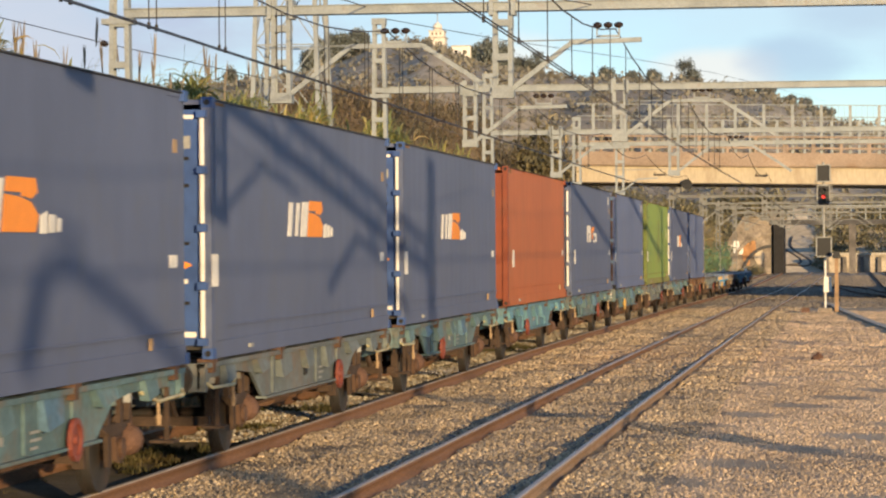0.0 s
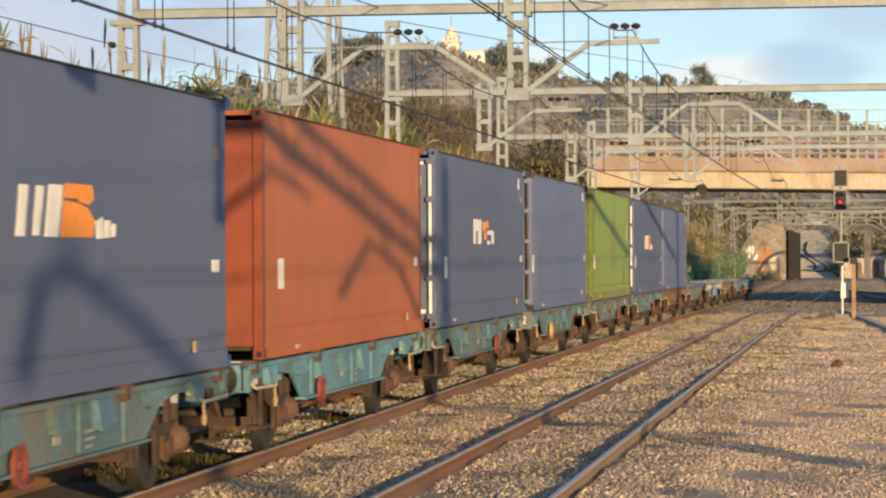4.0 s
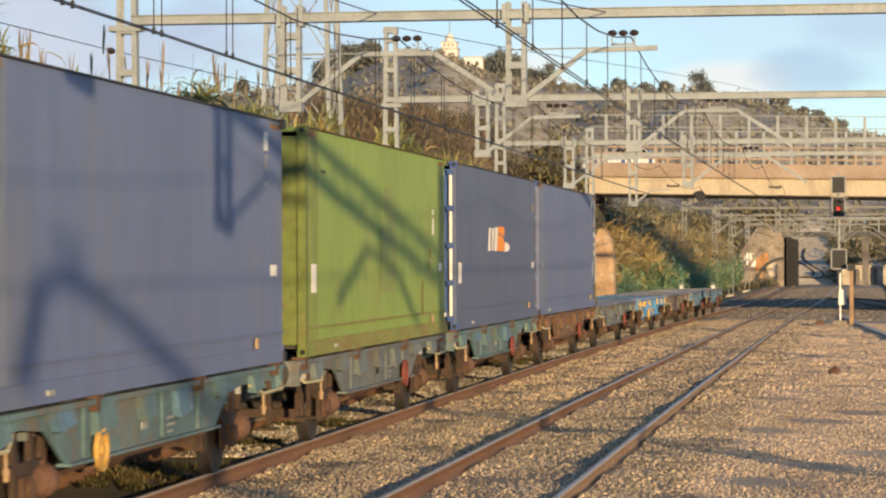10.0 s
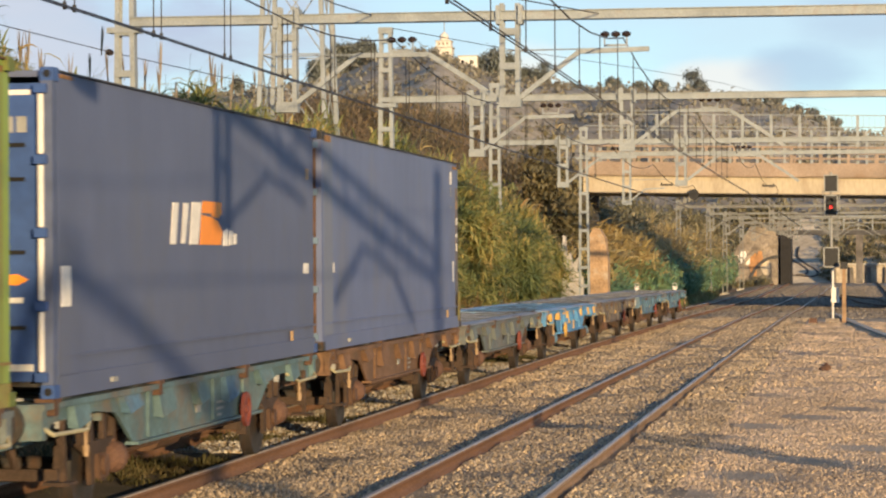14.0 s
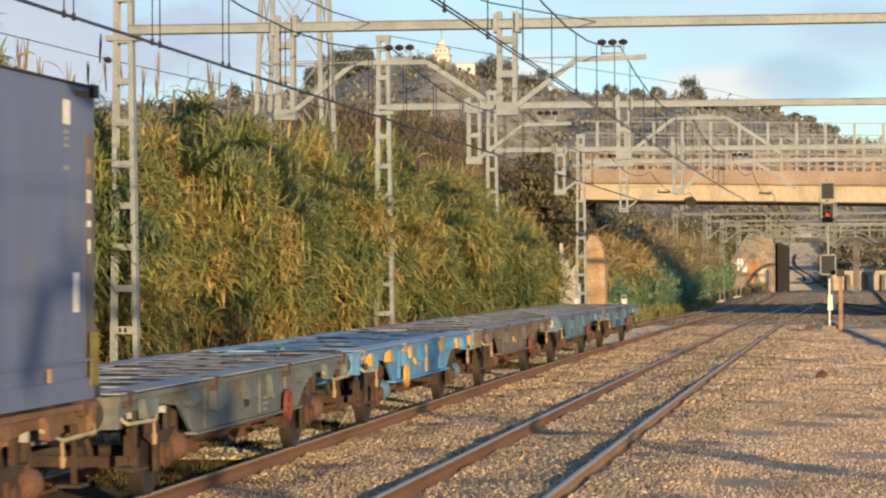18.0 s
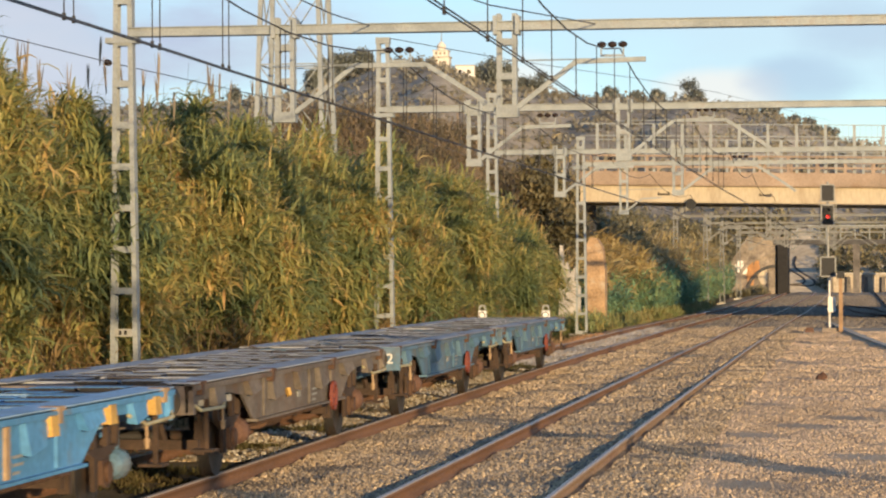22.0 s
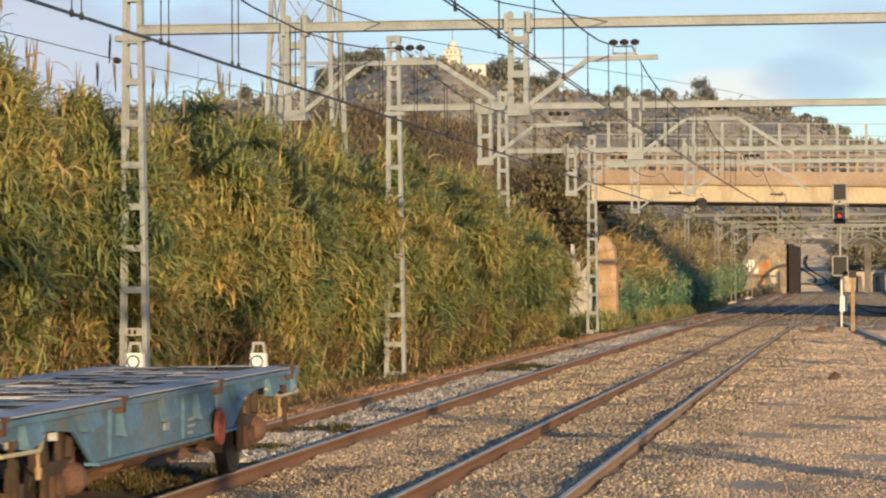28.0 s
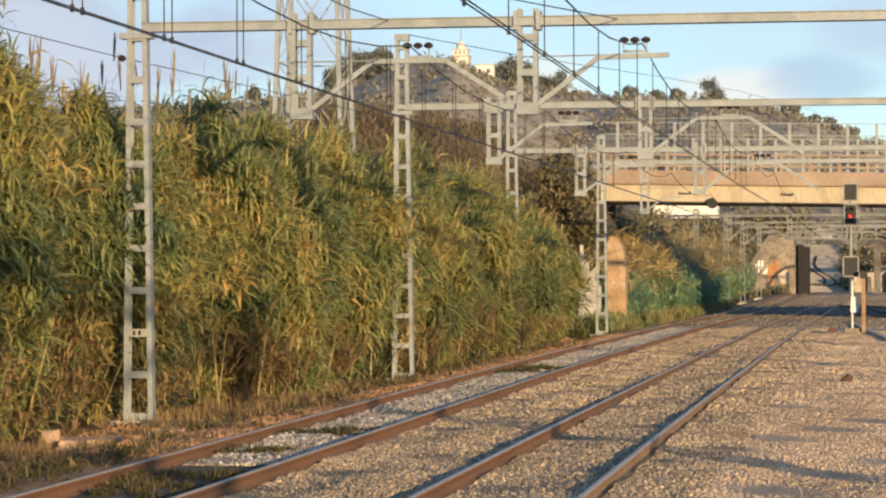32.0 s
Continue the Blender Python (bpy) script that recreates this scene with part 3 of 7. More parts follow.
# ---- rails ----
def rail_mesh(f, side, y0, y1, head, paint, sink=0.0):
    if head:
        prof = [(-0.034, -0.012), (0.034, -0.012), (0.034, -0.002), (0.028, 0.0), (-0.028, 0.0), (-0.034, -0.002)]
    else:
        prof = [(-0.075, -0.172), (0.075, -0.172), (0.075, -0.16), (0.012, -0.14), (0.009, -0.055), (0.035, -0.042), (0.035, -0.0125), (-0.035, -0.0125), (-0.035, -0.042), (-0.009, -0.055), (-0.012, -0.14), (-0.075, -0.16)]
    ys = np.arange(y0, y1 + 0.1, 6.0)
    v = [[(float(f(y)) + side * GAUGE + px, y, float(fall(y)) - sink * min(max((y - 42) / 28, 0), 1) + pz) for px, pz in prof] for y in ys]
    n = len(prof)
    faces = []
    for i in range(len(ys) - 1):
        for j in range(n):
            faces.append((i * n + j, i * n + (j + 1) % n, (i + 1) * n + (j + 1) % n, (i + 1) * n + j))
    return raw("rail_head" if head else "rail", np.array(v).reshape(-1, 3), faces, paint)


def track(name, f, y0, y1, label, webs, top, sink=0.0):
    t = thing(name, pose(0, 0, 0), label, "railway track", kind="structure")
    for s, web in zip((-1, 1), webs):
        r = part("rail", rail_mesh(f, s, y0, y1, False, web, sink), None, t, "tan steel rail" if web is RAIL_TAN else "rust-brown steel rail")
        part("rail_head", rail_mesh(f, s, y0, y1, True, top, sink), None, r, "polished running surface")
    return t


track("track_1", l_off, -20, 400, "railway track with rusty rails that carries the train", (RAIL_SIDE, RAIL_SIDE), RAIL_TOP)
track("track_2", n_off, -20, 400, "empty railway track with rusty rails and shiny heads", (RAIL_SIDE, RAIL_TAN), RAIL_TOP, 0.05)
track("track_3", lambda y: 6.2 - 0.000 * np.asarray(y, float) - 5.2 * smooth(y, 120, 190) - 4.0 * smooth(y, 190, 240), 90, 225, "side track that crosses over to join the others", (RUST, RUST), RUST)
track("track_4", lambda y: 3.6 + 0.0 * np.asarray(y, float), 120, 400, "side track beside the main line", (RUST, RUST), RUST)
# ---- the train ----


def container_mesh_side(length, ribs):
    """A side wall pressed into vertical ribs."""
    bm = bmesh.new()
    y, pts = -length / 2 + 0.14, []
    depth = 0.006 if ribs else 0.003
    pitch = 0.98 if ribs else 0.62
    end = length / 2 - 0.80
    while y < end - 0.02:
        for k, d in ((0, 0), (0.27, 0), (0.5, depth), (0.77, depth)):
            if y + k * pitch < end:
                pts.append((y + k * pitch, d))
        y += pitch
    pts.append((end, 0))
    a = [bm.verts.new((-d, yy, 0.19)) for yy, d in pts]
    b = [bm.verts.new((-d, yy, 2.83)) for yy, d in pts]
    for i in range(len(pts) - 1):
        bm.faces.new((a[i], a[i + 1], b[i + 1], b[i]))
    back = [bm.verts.new((-0.05, yy, z)) for yy, z in ((pts[0][0], 0.19), (pts[-1][0], 0.19), (pts[-1][0], 2.83), (pts[0][0], 2.83))]
    bm.faces.new(back[::-1])
    return bm


def container(y0, y1, paint, end_paint, label, ribs=False, logo=0, door=True, plate=0.22, codes=False):
    """A freight container; its own origin is the middle of its underside."""
    length, w, h = y1 - y0, 1.235, 2.896
    c = thing("shipping_container", pose(0, 0, 0), label, "container", "containers on the train")
    p, e = CONT[paint], CONT[end_paint]
    for sx in (1, -1):
        bm = container_mesh_side(length, ribs)
        for v in bm.verts:
            v.co.x = sx * (w - 0.012 + v.co.x)
        part("side_wall", bm, p, c)
        bm = bmesh.new()
        box(bm, sx * (w - 0.03) - 0.042, sx * (w - 0.03) + 0.042, -length / 2 + 0.1, length / 2 - 0.1, 0.0, 0.195)
        box(bm, sx * (w - 0.01) - 0.024, sx * (w - 0.01) + 0.024, -length / 2 + 0.1, length / 2 - 0.1, 0.345, 0.37)
        part("bottom_rail", bm, GREEN_RUSTY if paint == "green" else p, c)
        bm = bmesh.new()
        box(bm, sx * (w - 0.03) - 0.036, sx * (w - 0.03) + 0.036, -length / 2 + 0.1, length / 2 - 0.1, 2.868, 2.886)
        part("top_rail", bm, RUST if paint in ("green", "orange") else DARK_STEEL, c, "dark rusty top rail")
    for sx in (1, -1):
        for sy in (1, -1):
            bm = bmesh.new()
            yy = sy * (length / 2 - 0.08)
            lap = 0.05 if sy < 0 else 0.011
            box(bm, min(sx * (w - 0.095), sx * (w - 0.04 + lap)), max(sx * (w - 0.095), sx * (w - 0.04 + lap)), yy - 0.085, yy + 0.085, 0.12, 2.78)
            post = part("corner_post", bm, CONT["post"] if paint == "slate" and sy < 0 else e if paint == "orange" or (paint == "green" and sy < 0) else p, c)
            cast = {"slate": e, "blue": DARK_STEEL, "green": e, "orange": e}[paint]
            for z in (0.0, 2.78):
                bm = bmesh.new()
                box(bm, sx * (w - 0.04) - 0.06, sx * (w - 0.04) + 0.062, yy - 0.09, yy + 0.09, z, z + 0.118)
                part("corner_casting", bm, cast, post)
                if sy < 0:
                    bm = bmesh.new()
                    hx = sx * (w - 0.035)
                    tube(bm, (hx, yy - 0.0905, z + 0.06), (hx, yy - 0.0945, z + 0.06), 0.035, 12)
                    part("casting_hole", bm, BLACK, post)
            # flat pressed panel between the post and the wall
            bm = bmesh.new()
            ya, yb = sorted((sy * (length / 2 - 0.168), sy * (length / 2 - 0.80)))
            face = w + 0.012 if sy < 0 else w - 0.03
            box(bm, min(sx * (w - 0.06), sx * face), max(sx * (w - 0.06), sx * face), ya, yb, 0.19, 2.855)
            part("end_panel", bm, {"slate": p, "orange": p, "green": PANEL_OLIVE, "blue": PANEL_PALE if sy < 0 else p}[paint], c)
            if sy < 0 or paint in ("blue", "green"):
                bm = bmesh.new()
                ya, yb = sorted((sy * (length / 2 - 0.17), sy * (length / 2 - 0.66)))
                box(bm, sx * face, sx * (face + 0.004), ya, yb, 2.765 if paint != "slate" else 2.815, 2.85)
                part("rust_patch", bm, RUST_PATCH, c)
    bm = bmesh.new()
    box(bm, -w + 0.02, w - 0.02, -length / 2 + 0.08, length / 2 - 0.08, 2.82, 2.875)
    part("roof", bm, p, c)
    bm = bmesh.new()
    box(bm, -w + 0.05, w - 0.05, -length / 2 + 0.08, length / 2 - 0.08, 0.10, 0.18)
    part("floor", bm, DARK_STEEL, c)
    bm = bmesh.new()
    box(bm, -w + 0.05, w - 0.05, length / 2 - 0.12, length / 2 - 0.05, 0.12, 2.8)
    part("end_wall", bm, p, c)
    rod = WHITE if e is not DOOR_GREY else RUST
    for sx in (1, -1):
        bm = bmesh.new()
        box(bm, min(sx * 0.02, sx * (w - 0.09)), max(sx * 0.02, sx * (w - 0.09)), -length / 2 + 0.03, -length / 2 + 0.08, 0.15, 2.76)
        d = part("door", bm, e, c)
        if door:
            for k, x in enumerate((w - 0.085, w - 0.62)):
                for z0, z1 in ((0.24, 0.76), (0.86, 1.40), (1.50, 2.04), (2.14, 2.66)):
                    bm = bmesh.new()
                    tube(bm, (sx * x, -length / 2 - 0.04, z0), (sx * x, -length / 2 - 0.04, z1), 0.028, 8)
                    part("locking_rod", bm, rod, d, "pale locking rod" if rod is WHITE else "rusty locking rod")
                for z in (0.19, 0.81, 1.45, 2.09, 2.71):
                    bm = bmesh.new()
                    box(bm, sx * x - 0.055, sx * x + 0.055, -length / 2 - 0.075, -length / 2 + 0.03, z - 0.04, z + 0.04)
                    part("rod_bracket", bm, e, d)
            for z in (0.62, 1.28, 1.92, 2.22):
                bm = bmesh.new()
                box(bm, sx * 0.86 - 0.13, sx * 0.86 + 0.13, -length / 2 + 0.014, -length / 2 + 0.031, z - 0.018, z + 0.018)
                part("hinge_slot", bm, BLACK, d)
            if sx > 0 and rod is WHITE:
                bm = bmesh.new()
                v = [bm.verts.new((x, -length / 2 + q, 1.04 + z)) for q in (0.022, 0.03) for x, z in ((0.70, -0.035), (0.92, -0.05), (1.02, 0.0), (0.92, 0.05), (0.70, 0.035))]
                bm.faces.new(v[:5])
                bm.faces.new(v[5:][::-1])
                for q in range(5):
                    bm.faces.new((v[q], v[(q + 1) % 5], v[(q + 1) % 5 + 5], v[q + 5]))
                part("arrow_mark", bm, ORANGE, d, "orange arrow mark")
            for z, hh, x, hw, m in ((2.40, 0.07, 0.96, 0.045, GREYBOX), (2.40, 0.07, 0.84, 0.045, GREYBOX), (1.60, 0.035, 0.78, 0.05, GREYBOX), (1.48, 0.035, 0.78, 0.05, GREYBOX), (1.36, 0.035, 0.78, 0.05, GREYBOX), (2.68, 0.022, 0.88, 0.16, WHITE), (0.86, 0.025, 0.88, 0.09, WHITE), (0.27, 0.03, 0.9, 0.16, WHITE)):
                if sx > 0:
                    bm = bmesh.new()
                    box(bm, x - hw, x + hw, -length / 2 + 0.024, -length / 2 + 0.031, z - hh, z + hh)
                    part("door_marking", bm, m, d)
    # stickers, latches and marks
    def sign(name, y, z, dy, dz, m, lab="", thick=0.006):
        bm = bmesh.new()
        lift = -0.0115 if abs(y) < length / 2 - 0.82 and z > 0.37 else 0.012 if z < 0.37 else 0.012 if y < 0 else -0.03
        box(bm, w + lift + 0.001, w + lift + thick, y - dy / 2, y + dy / 2, z - dz / 2, z + dz / 2)
        part(name, bm, m, c, lab)
    left, right = -length / 2, length / 2
    sign("label_plate", left + plate, 0.98, 0.32, 0.36, WHITE, "white data plate")
    sign("sticker", right - 0.5 if logo != 3 else left + 0.85, 1.09, 0.34, 0.13, WHITE, "small white sticker")
    if paint in ("slate", "orange"):
        sign("marker_plate", right - 0.4, 2.30, 0.2, 0.14, TAN, "small tan marker")
    if codes:
        for i in range(5):
            sign("code_bar", right - 1.0, (2.60, 2.42, 2.36, 2.30, 2.10)[i], 0.22 if i == 0 else 0.16, 0.22 if i == 0 else 0.035, WHITE if i == 0 else GREYBOX)
    for k, y in enumerate((left + 2.0, right - 1.7)):
        sign("latch", y, 0.26 if k % 2 else 0.09, 0.08 if k % 2 else 0.18, 0.12 if k % 2 else 0.045, TAN if k % 2 else GREYBOX, "small fitting on the bottom rail", 0.03)
    if ribs:
        for y, z, dy, dz in ((0.4, 1.99, 1.0, 0.58), (0.28, 1.22, 1.35, 0.96)):
            sign("repaint_patch", y, z, dy, dz, REPAINT, "browner patch of fresh paint", 0.004)
        for y, z, dy, dz in ((3.6, 0.62, 0.16, 0.5), (4.4, 1.32, 0.10, 0.14), (4.3, 1.12, 0.08, 0.12)):
            sign("rust_streak", y, z, dy, dz, RUST_STREAK, "streak of rust", 0.004)
        for y, z, dy, dz in ((right - 1.4, 1.75, 0.14, 0.26), (right - 1.4, 1.98, 0.16, 0.08), (left + 1.3, 2.35, 0.3, 0.04)):
            sign("code_bar", y, z, dy, dz, WHITE if z < 2 else DARK_STEEL)
    if logo == 3:
        sign("end_post", right - 0.17, 1.3, 0.3, 2.3, WORN_POST, "grey worn end post", 0.005)
        sign("rust_streak", right - 0.18, 0.36, 0.27, 0.5, RUST_STREAK, "rusty foot of the end post", 0.009)
        sign("marker_plate", right - 0.19, 2.14, 0.13, 0.14, TAN, "small orange marker", 0.012)
        for z, dy, dz in ((1.86, 0.13, 0.12), (1.61, 0.1, 0.06), (1.40, 0.08, 0.13)):
            sign("code_bar", right - 0.2, z, dy, dz, WHITE, "", 0.012)
    if logo in (1, 2):
        shapes = ((WHITE, ((-1.64, 1.80), (-1.40, 1.80), (-1.52, 1.37), (-1.76, 1.37))),
                  (WHITE, ((-1.16, 1.80), (-0.94, 1.80), (-1.10, 1.38), (-1.28, 1.38))),
                  (WHITE, ((-0.78, 1.82), (-0.36, 1.82), (-0.52, 1.37), (-0.92, 1.37))),
                  (ORANGE, ((-0.33, 1.71), (-0.28, 1.84), (0.58, 1.84), (0.64, 1.72), (0.46, 1.66), (0.16, 1.68), (0.16, 1.71))),
                  (ORANGE, ((-0.42, 1.37), (-0.34, 1.69), (0.12, 1.67), (0.44, 1.63), (0.66, 1.52), (0.58, 1.37))),
                  (WHITE, ((0.72, 1.36), (0.94, 1.36), (0.94, 1.56), (0.72, 1.52))),
                  (WHITE, ((1.0, 1.37), (1.18, 1.37), (1.20, 1.53), (1.02, 1.53))),
                  (WHITE, ((1.25, 1.38), (1.38, 1.38), (1.40, 1.50), (1.27, 1.50))))
        worn = ((-1.55, -0.5, 1.62, 1.82, WHITE), (-1.55, -1.25, 1.38, 1.62, WHITE), (-0.95, -0.5, 1.38, 1.62, WHITE), (-0.3, 0.1, 1.62, 1.78, ORANGE), (-0.1, 0.2, 1.46, 1.6, ORANGE), (0.1, 0.5, 1.68, 1.8, ORANGE), (0.35, 1.25, 1.55, 1.63, WHITE), (0.95, 1.25, 1.38, 1.55, WHITE), (0.3, 0.7, 1.37, 1.44, WHITE))
        for m, outline in shapes if logo == 1 else ():
            bm = bmesh.new()
            near, far = [[bm.verts.new((w + q, y, z)) for y, z in outline] for q in (-0.002, -0.009)]
            bm.faces.new(near)
            bm.faces.new(far[::-1])
            for k in range(len(outline)):
                bm.faces.new((near[k], far[k], far[(k + 1) % len(outline)], near[(k + 1) % len(outline)]))
            part("emblem_shape", bm, m, c)
        for a, b, lo, hi, m in worn if logo == 2 else ():
            sign("emblem_shape", (a + b) / 2, (lo + hi) / 2, b - a, hi - lo, m)
    return c


def wheelset():
    """Two wheels on an axle, turning about x."""
    w = new("wheelset")
    w.empty_display_size = 0.2
    bm = bmesh.new()
    tube(bm, (-1.02, 0, 0), (1.02, 0, 0), 0.075, 10)
    part("axle", bm, DARK_STEEL, w)
    for s in (-1, 1):
        bm = bmesh.new()
        tube(bm, (s * 0.80, 0, 0), (s * 0.835, 0, 0), 0.475, 28)
        tube(bm, (s * 0.835, 0, 0), (s * 0.935, 0, 0), 0.45, 28, 0.445)
        tube(bm, (s * 0.935, 0, 0), (s * 0.955, 0, 0), 0.37, 24, 0.16)
        tube(bm, (s * 0.95, 0, 0), (s * 0.99, 0, 0), 0.13, 12)
        box(bm, s * 0.955 - 0.012, s * 0.955 + 0.012, 0.16, 0.3, -0.04, 0.04)
        part("wheel", bm, DARK_STEEL, w, "dark worn steel wheel")
    return w


HALF, BASE = 6.3, 3.95
WHEELSETS = []


def wagon(paint, label, seed, lamps=False, number="", empty=False, wheel_y=1.95, wheel_paint="r"):
    """A two-axle flat wagon; origin on the rails under its middle."""
    r = random.Random(seed)
    g = thing("flat_wagon", pose(0, 0, 0), label, "railway wagon", "wagons of the train")
    p = WAGON[paint]
    deck = DECK_BLUE if paint == "azure" else DECK
    for s in (-1, 1):
        # deep side sill with a belly between the axles
        bm = bmesh.new()
        out = [(-HALF, 1.12), (-HALF, 0.84), (-5.95, 0.84), (-5.8, 0.95), (-4.3, 0.97), (-3.6, 0.92), (-2.95, 0.60), (2.95, 0.60), (3.6, 0.92), (4.3, 0.97), (5.8, 0.95), (5.95, 0.84), (HALF, 0.84), (HALF, 1.12)]
        a = [bm.verts.new((s * 1.16, y, z)) for y, z in out]
        b = [bm.verts.new((s * 1.13, y, z)) for y, z in out]
        bm.faces.new(a)
        bm.faces.new(b[::-1])
        for i in range(len(out)):
            bm.faces.new((a[i], b[i], b[(i + 1) % len(out)], a[(i + 1) % len(out)]))
        part("side_sill", bm, p, g)
        bm = bmesh.new()
        box(bm, s * 1.18 - 0.06, s * 1.18 + 0.06, -HALF, HALF, 1.08, 1.135)
        part("upper_flange", bm, p, g)
        bm = bmesh.new()
        box(bm, s * 1.15 - 0.07, s * 1.15 + 0.07, -2.95, 2.95, 0.57, 0.60)
        part("lower_flange", bm, p, g)
        # slanted stiffeners and container stops
        for k, y in enumerate((-5.0, -3.2, -1.75, -0.25, 1.3, 3.1, 4.9)):
            wd, lo, sl = 0.27 + 0.06 * (k % 3), 0.80 + 0.04 * (k % 2) + (0.07 if abs(y) > 2.9 else 0), 0.07 if k % 2 else -0.04
            bm = bmesh.new()
            a = [bm.verts.new(q) for q in ((s * 1.155, y - wd, 1.09), (s * 1.155, y + wd, 1.09), (s * 1.215, y + wd, 1.085), (s * 1.215, y - wd, 1.085), (s * 1.155, y - 0.8 * wd + sl, lo), (s * 1.155, y + 0.7 * wd + sl, lo + 0.06), (s * 1.262, y + 0.7 * wd + sl, lo + 0.05), (s * 1.262, y - 0.8 * wd + sl, lo - 0.01))]
            for q in ((0, 1, 2, 3), (7, 6, 5, 4), (0, 4, 5, 1), (1, 5, 6, 2), (2, 6, 7, 3), (3, 7, 4, 0)):
                bm.faces.new([a[i] for i in q])
            part("gusset", bm, WAGON["steel"] if k % 3 == 1 and paint == "teal" else p, g)
        for k, y in enumerate((-2.35, 0.55, 2.1)):
            bm = bmesh.new()
            box(bm, s * 1.16 - 0.03, s * 1.16 + 0.03, y - 0.06, y + 0.06, 0.62, 1.08)
            part("rib_plate", bm, TAN if paint == "azure" and k == 1 else p, g)
        for y in (-5.9, -2.1, 2.0, 5.9):
            bm = bmesh.new()
            box(bm, s * 1.16 - 0.09, s * 1.16 + 0.09, y - 0.11, y + 0.11, 1.13, 1.17)
            box(bm, s * 1.2 - 0.03, s * 1.2 + 0.05, y - 0.10, y + 0.02, 1.02, 1.17)
            part("container_stop", bm, TAN if paint == "azure" else RUST, g)
        if paint == "azure":
            for y in (-5.45, -3.7, -1.7, 1.7, 3.7, 5.45):
                bm = bmesh.new()
                box(bm, s * 1.22 - 0.05, s * 1.22 + 0.06, y - 0.12, y + 0.12, 0.92, 1.10, 0.015)
                part("stake_pocket", bm, OCHRE, g, "ochre stake pocket")
        # handrails at the ends
        for e in (-1, 1):
            bm = bmesh.new()
            pts = [(s * 1.18, e * (HALF - 0.02), 0.95), (s * 1.26, e * (HALF - 0.2), 0.86), (s * 1.26, e * 5.0, 0.845), (s * 1.18, e * 4.6, 0.95)]
            for i in range(3):
                tube(bm, pts[i], pts[i + 1], 0.02, 6)
            part("handrail", bm, YELLOW, g, "pale yellow shunter's handrail")
            bm = bmesh.new()
            tube(bm, (s * 1.25, e * 5.02, 0.845), (s * 1.255, e * 5.02, 0.70), 0.016, 8)
            tube(bm, (s * 1.255, e * 5.02, 0.70), (s * 1.255, e * 5.02, 0.60), 0.034, 8, 0.022)
            part("coupling_handle", bm, TAN, g, "hanging tan handle")
            bm = bmesh.new()
            bar(bm, (s * 1.2, e * 5.6, 0.40), (s * 1.2, e * 5.6, 0.96), 0.05, 0.03)
            bar(bm, (s * 1.05, e * 5.6, 0.40), (s * 1.3, e * 5.6, 0.40), 0.28, 0.03)
            part("footstep", bm, UNDER, g)
            # springs, axle boxes and guards
            bm = bmesh.new()
            for i in range(5):
                hw = 0.55 - 0.09 * i
                box(bm, s * 1.04 - 0.05, s * 1.04 + 0.05, e * BASE - hw, e * BASE + hw, 0.655 - 0.028 * i, 0.68 - 0.028 * i)
            part("leaf_spring", bm, UNDER, g)
            bm = bmesh.new()
            box(bm, s * 1.0 - 0.02, s * 1.0 + 0.14, e * BASE - 0.15, e * BASE + 0.15, 0.33, 0.56, 0.02)
            tube(bm, (s * 1.13, e * BASE, 0.45), (s * 1.17, e * BASE, 0.45), 0.1, 12)
            part("axle_box", bm, RUST, g)
            bm = bmesh.new()
            for k in (-1, 1):
                bar(bm, (s * 1.06, e * BASE + k * 0.2, 0.28), (s * 1.06, e * BASE + k * 0.26, 0.95), 0.05, 0.12)
                bar(bm, (s * 1.06, e * BASE + k * 0.55, 0.68), (s * 1.06, e * BASE + k * 0.62, 0.95), 0.06, 0.07)
            part("axle_guard", bm, UNDER, g)
            for k in (-1, 1):
                bm = bmesh.new()
                box(bm, s * 0.87 - 0.06, s * 0.87 + 0.06, e * BASE + k * 0.56 - 0.05, e * BASE + k * 0.56 + 0.05, 0.28, 0.66, 0.01)
                bar(bm, (s * 0.87, e * BASE + k * 0.58, 0.62), (s * 0.87, e * BASE + k * 0.66, 1.0), 0.04)
                part("brake_block", bm, UNDER, g)
            bm = bmesh.new()
            yb = e * BASE + 0.78
            for ya, yc, ra, rb in ((-0.17, -0.13, 0.06, 0.115), (-0.13, -0.05, 0.115, 0.155), (-0.05, 0.05, 0.155, 0.16), (0.05, 0.13, 0.16, 0.12), (0.13, 0.17, 0.12, 0.05)):
                tube(bm, (s * 1.0, yb + ya, 0.47), (s * 1.0, yb + yc, 0.47), ra, 14, rb)
            bar(bm, (s * 1.0, yb, 0.6), (s * 1.0, yb, 0.98), 0.08)
            part("brake_cylinder", bm, WAGON["steel"] if paint == "azure" and empty else RUST_RED, g, "rounded brake cylinder")
            # buffers
            bm = bmesh.new()
            tube(bm, (s * 0.95, e * HALF, 0.98), (s * 0.95, e * (HALF + 0.28), 0.98), 0.1, 14)
            tube(bm, (s * 0.95, e * (HALF + 0.28), 0.98), (s * 0.95, e * (HALF + 0.33), 0.98), 0.2, 18)
            part("buffer", bm, DARK_STEEL, g)
        bm = bmesh.new()
        rim = [[bm.verts.new((s * (1.235 + dx), wheel_y + (0.175 + dr) * math.cos(k * math.tau / 16), 0.66 + (0.175 + dr) * math.sin(k * math.tau / 16))) for dx, dr in ((-0.022, -0.026), (0.022, -0.026), (0.022, 0.024), (-0.022, 0.024))] for k in range(16)]
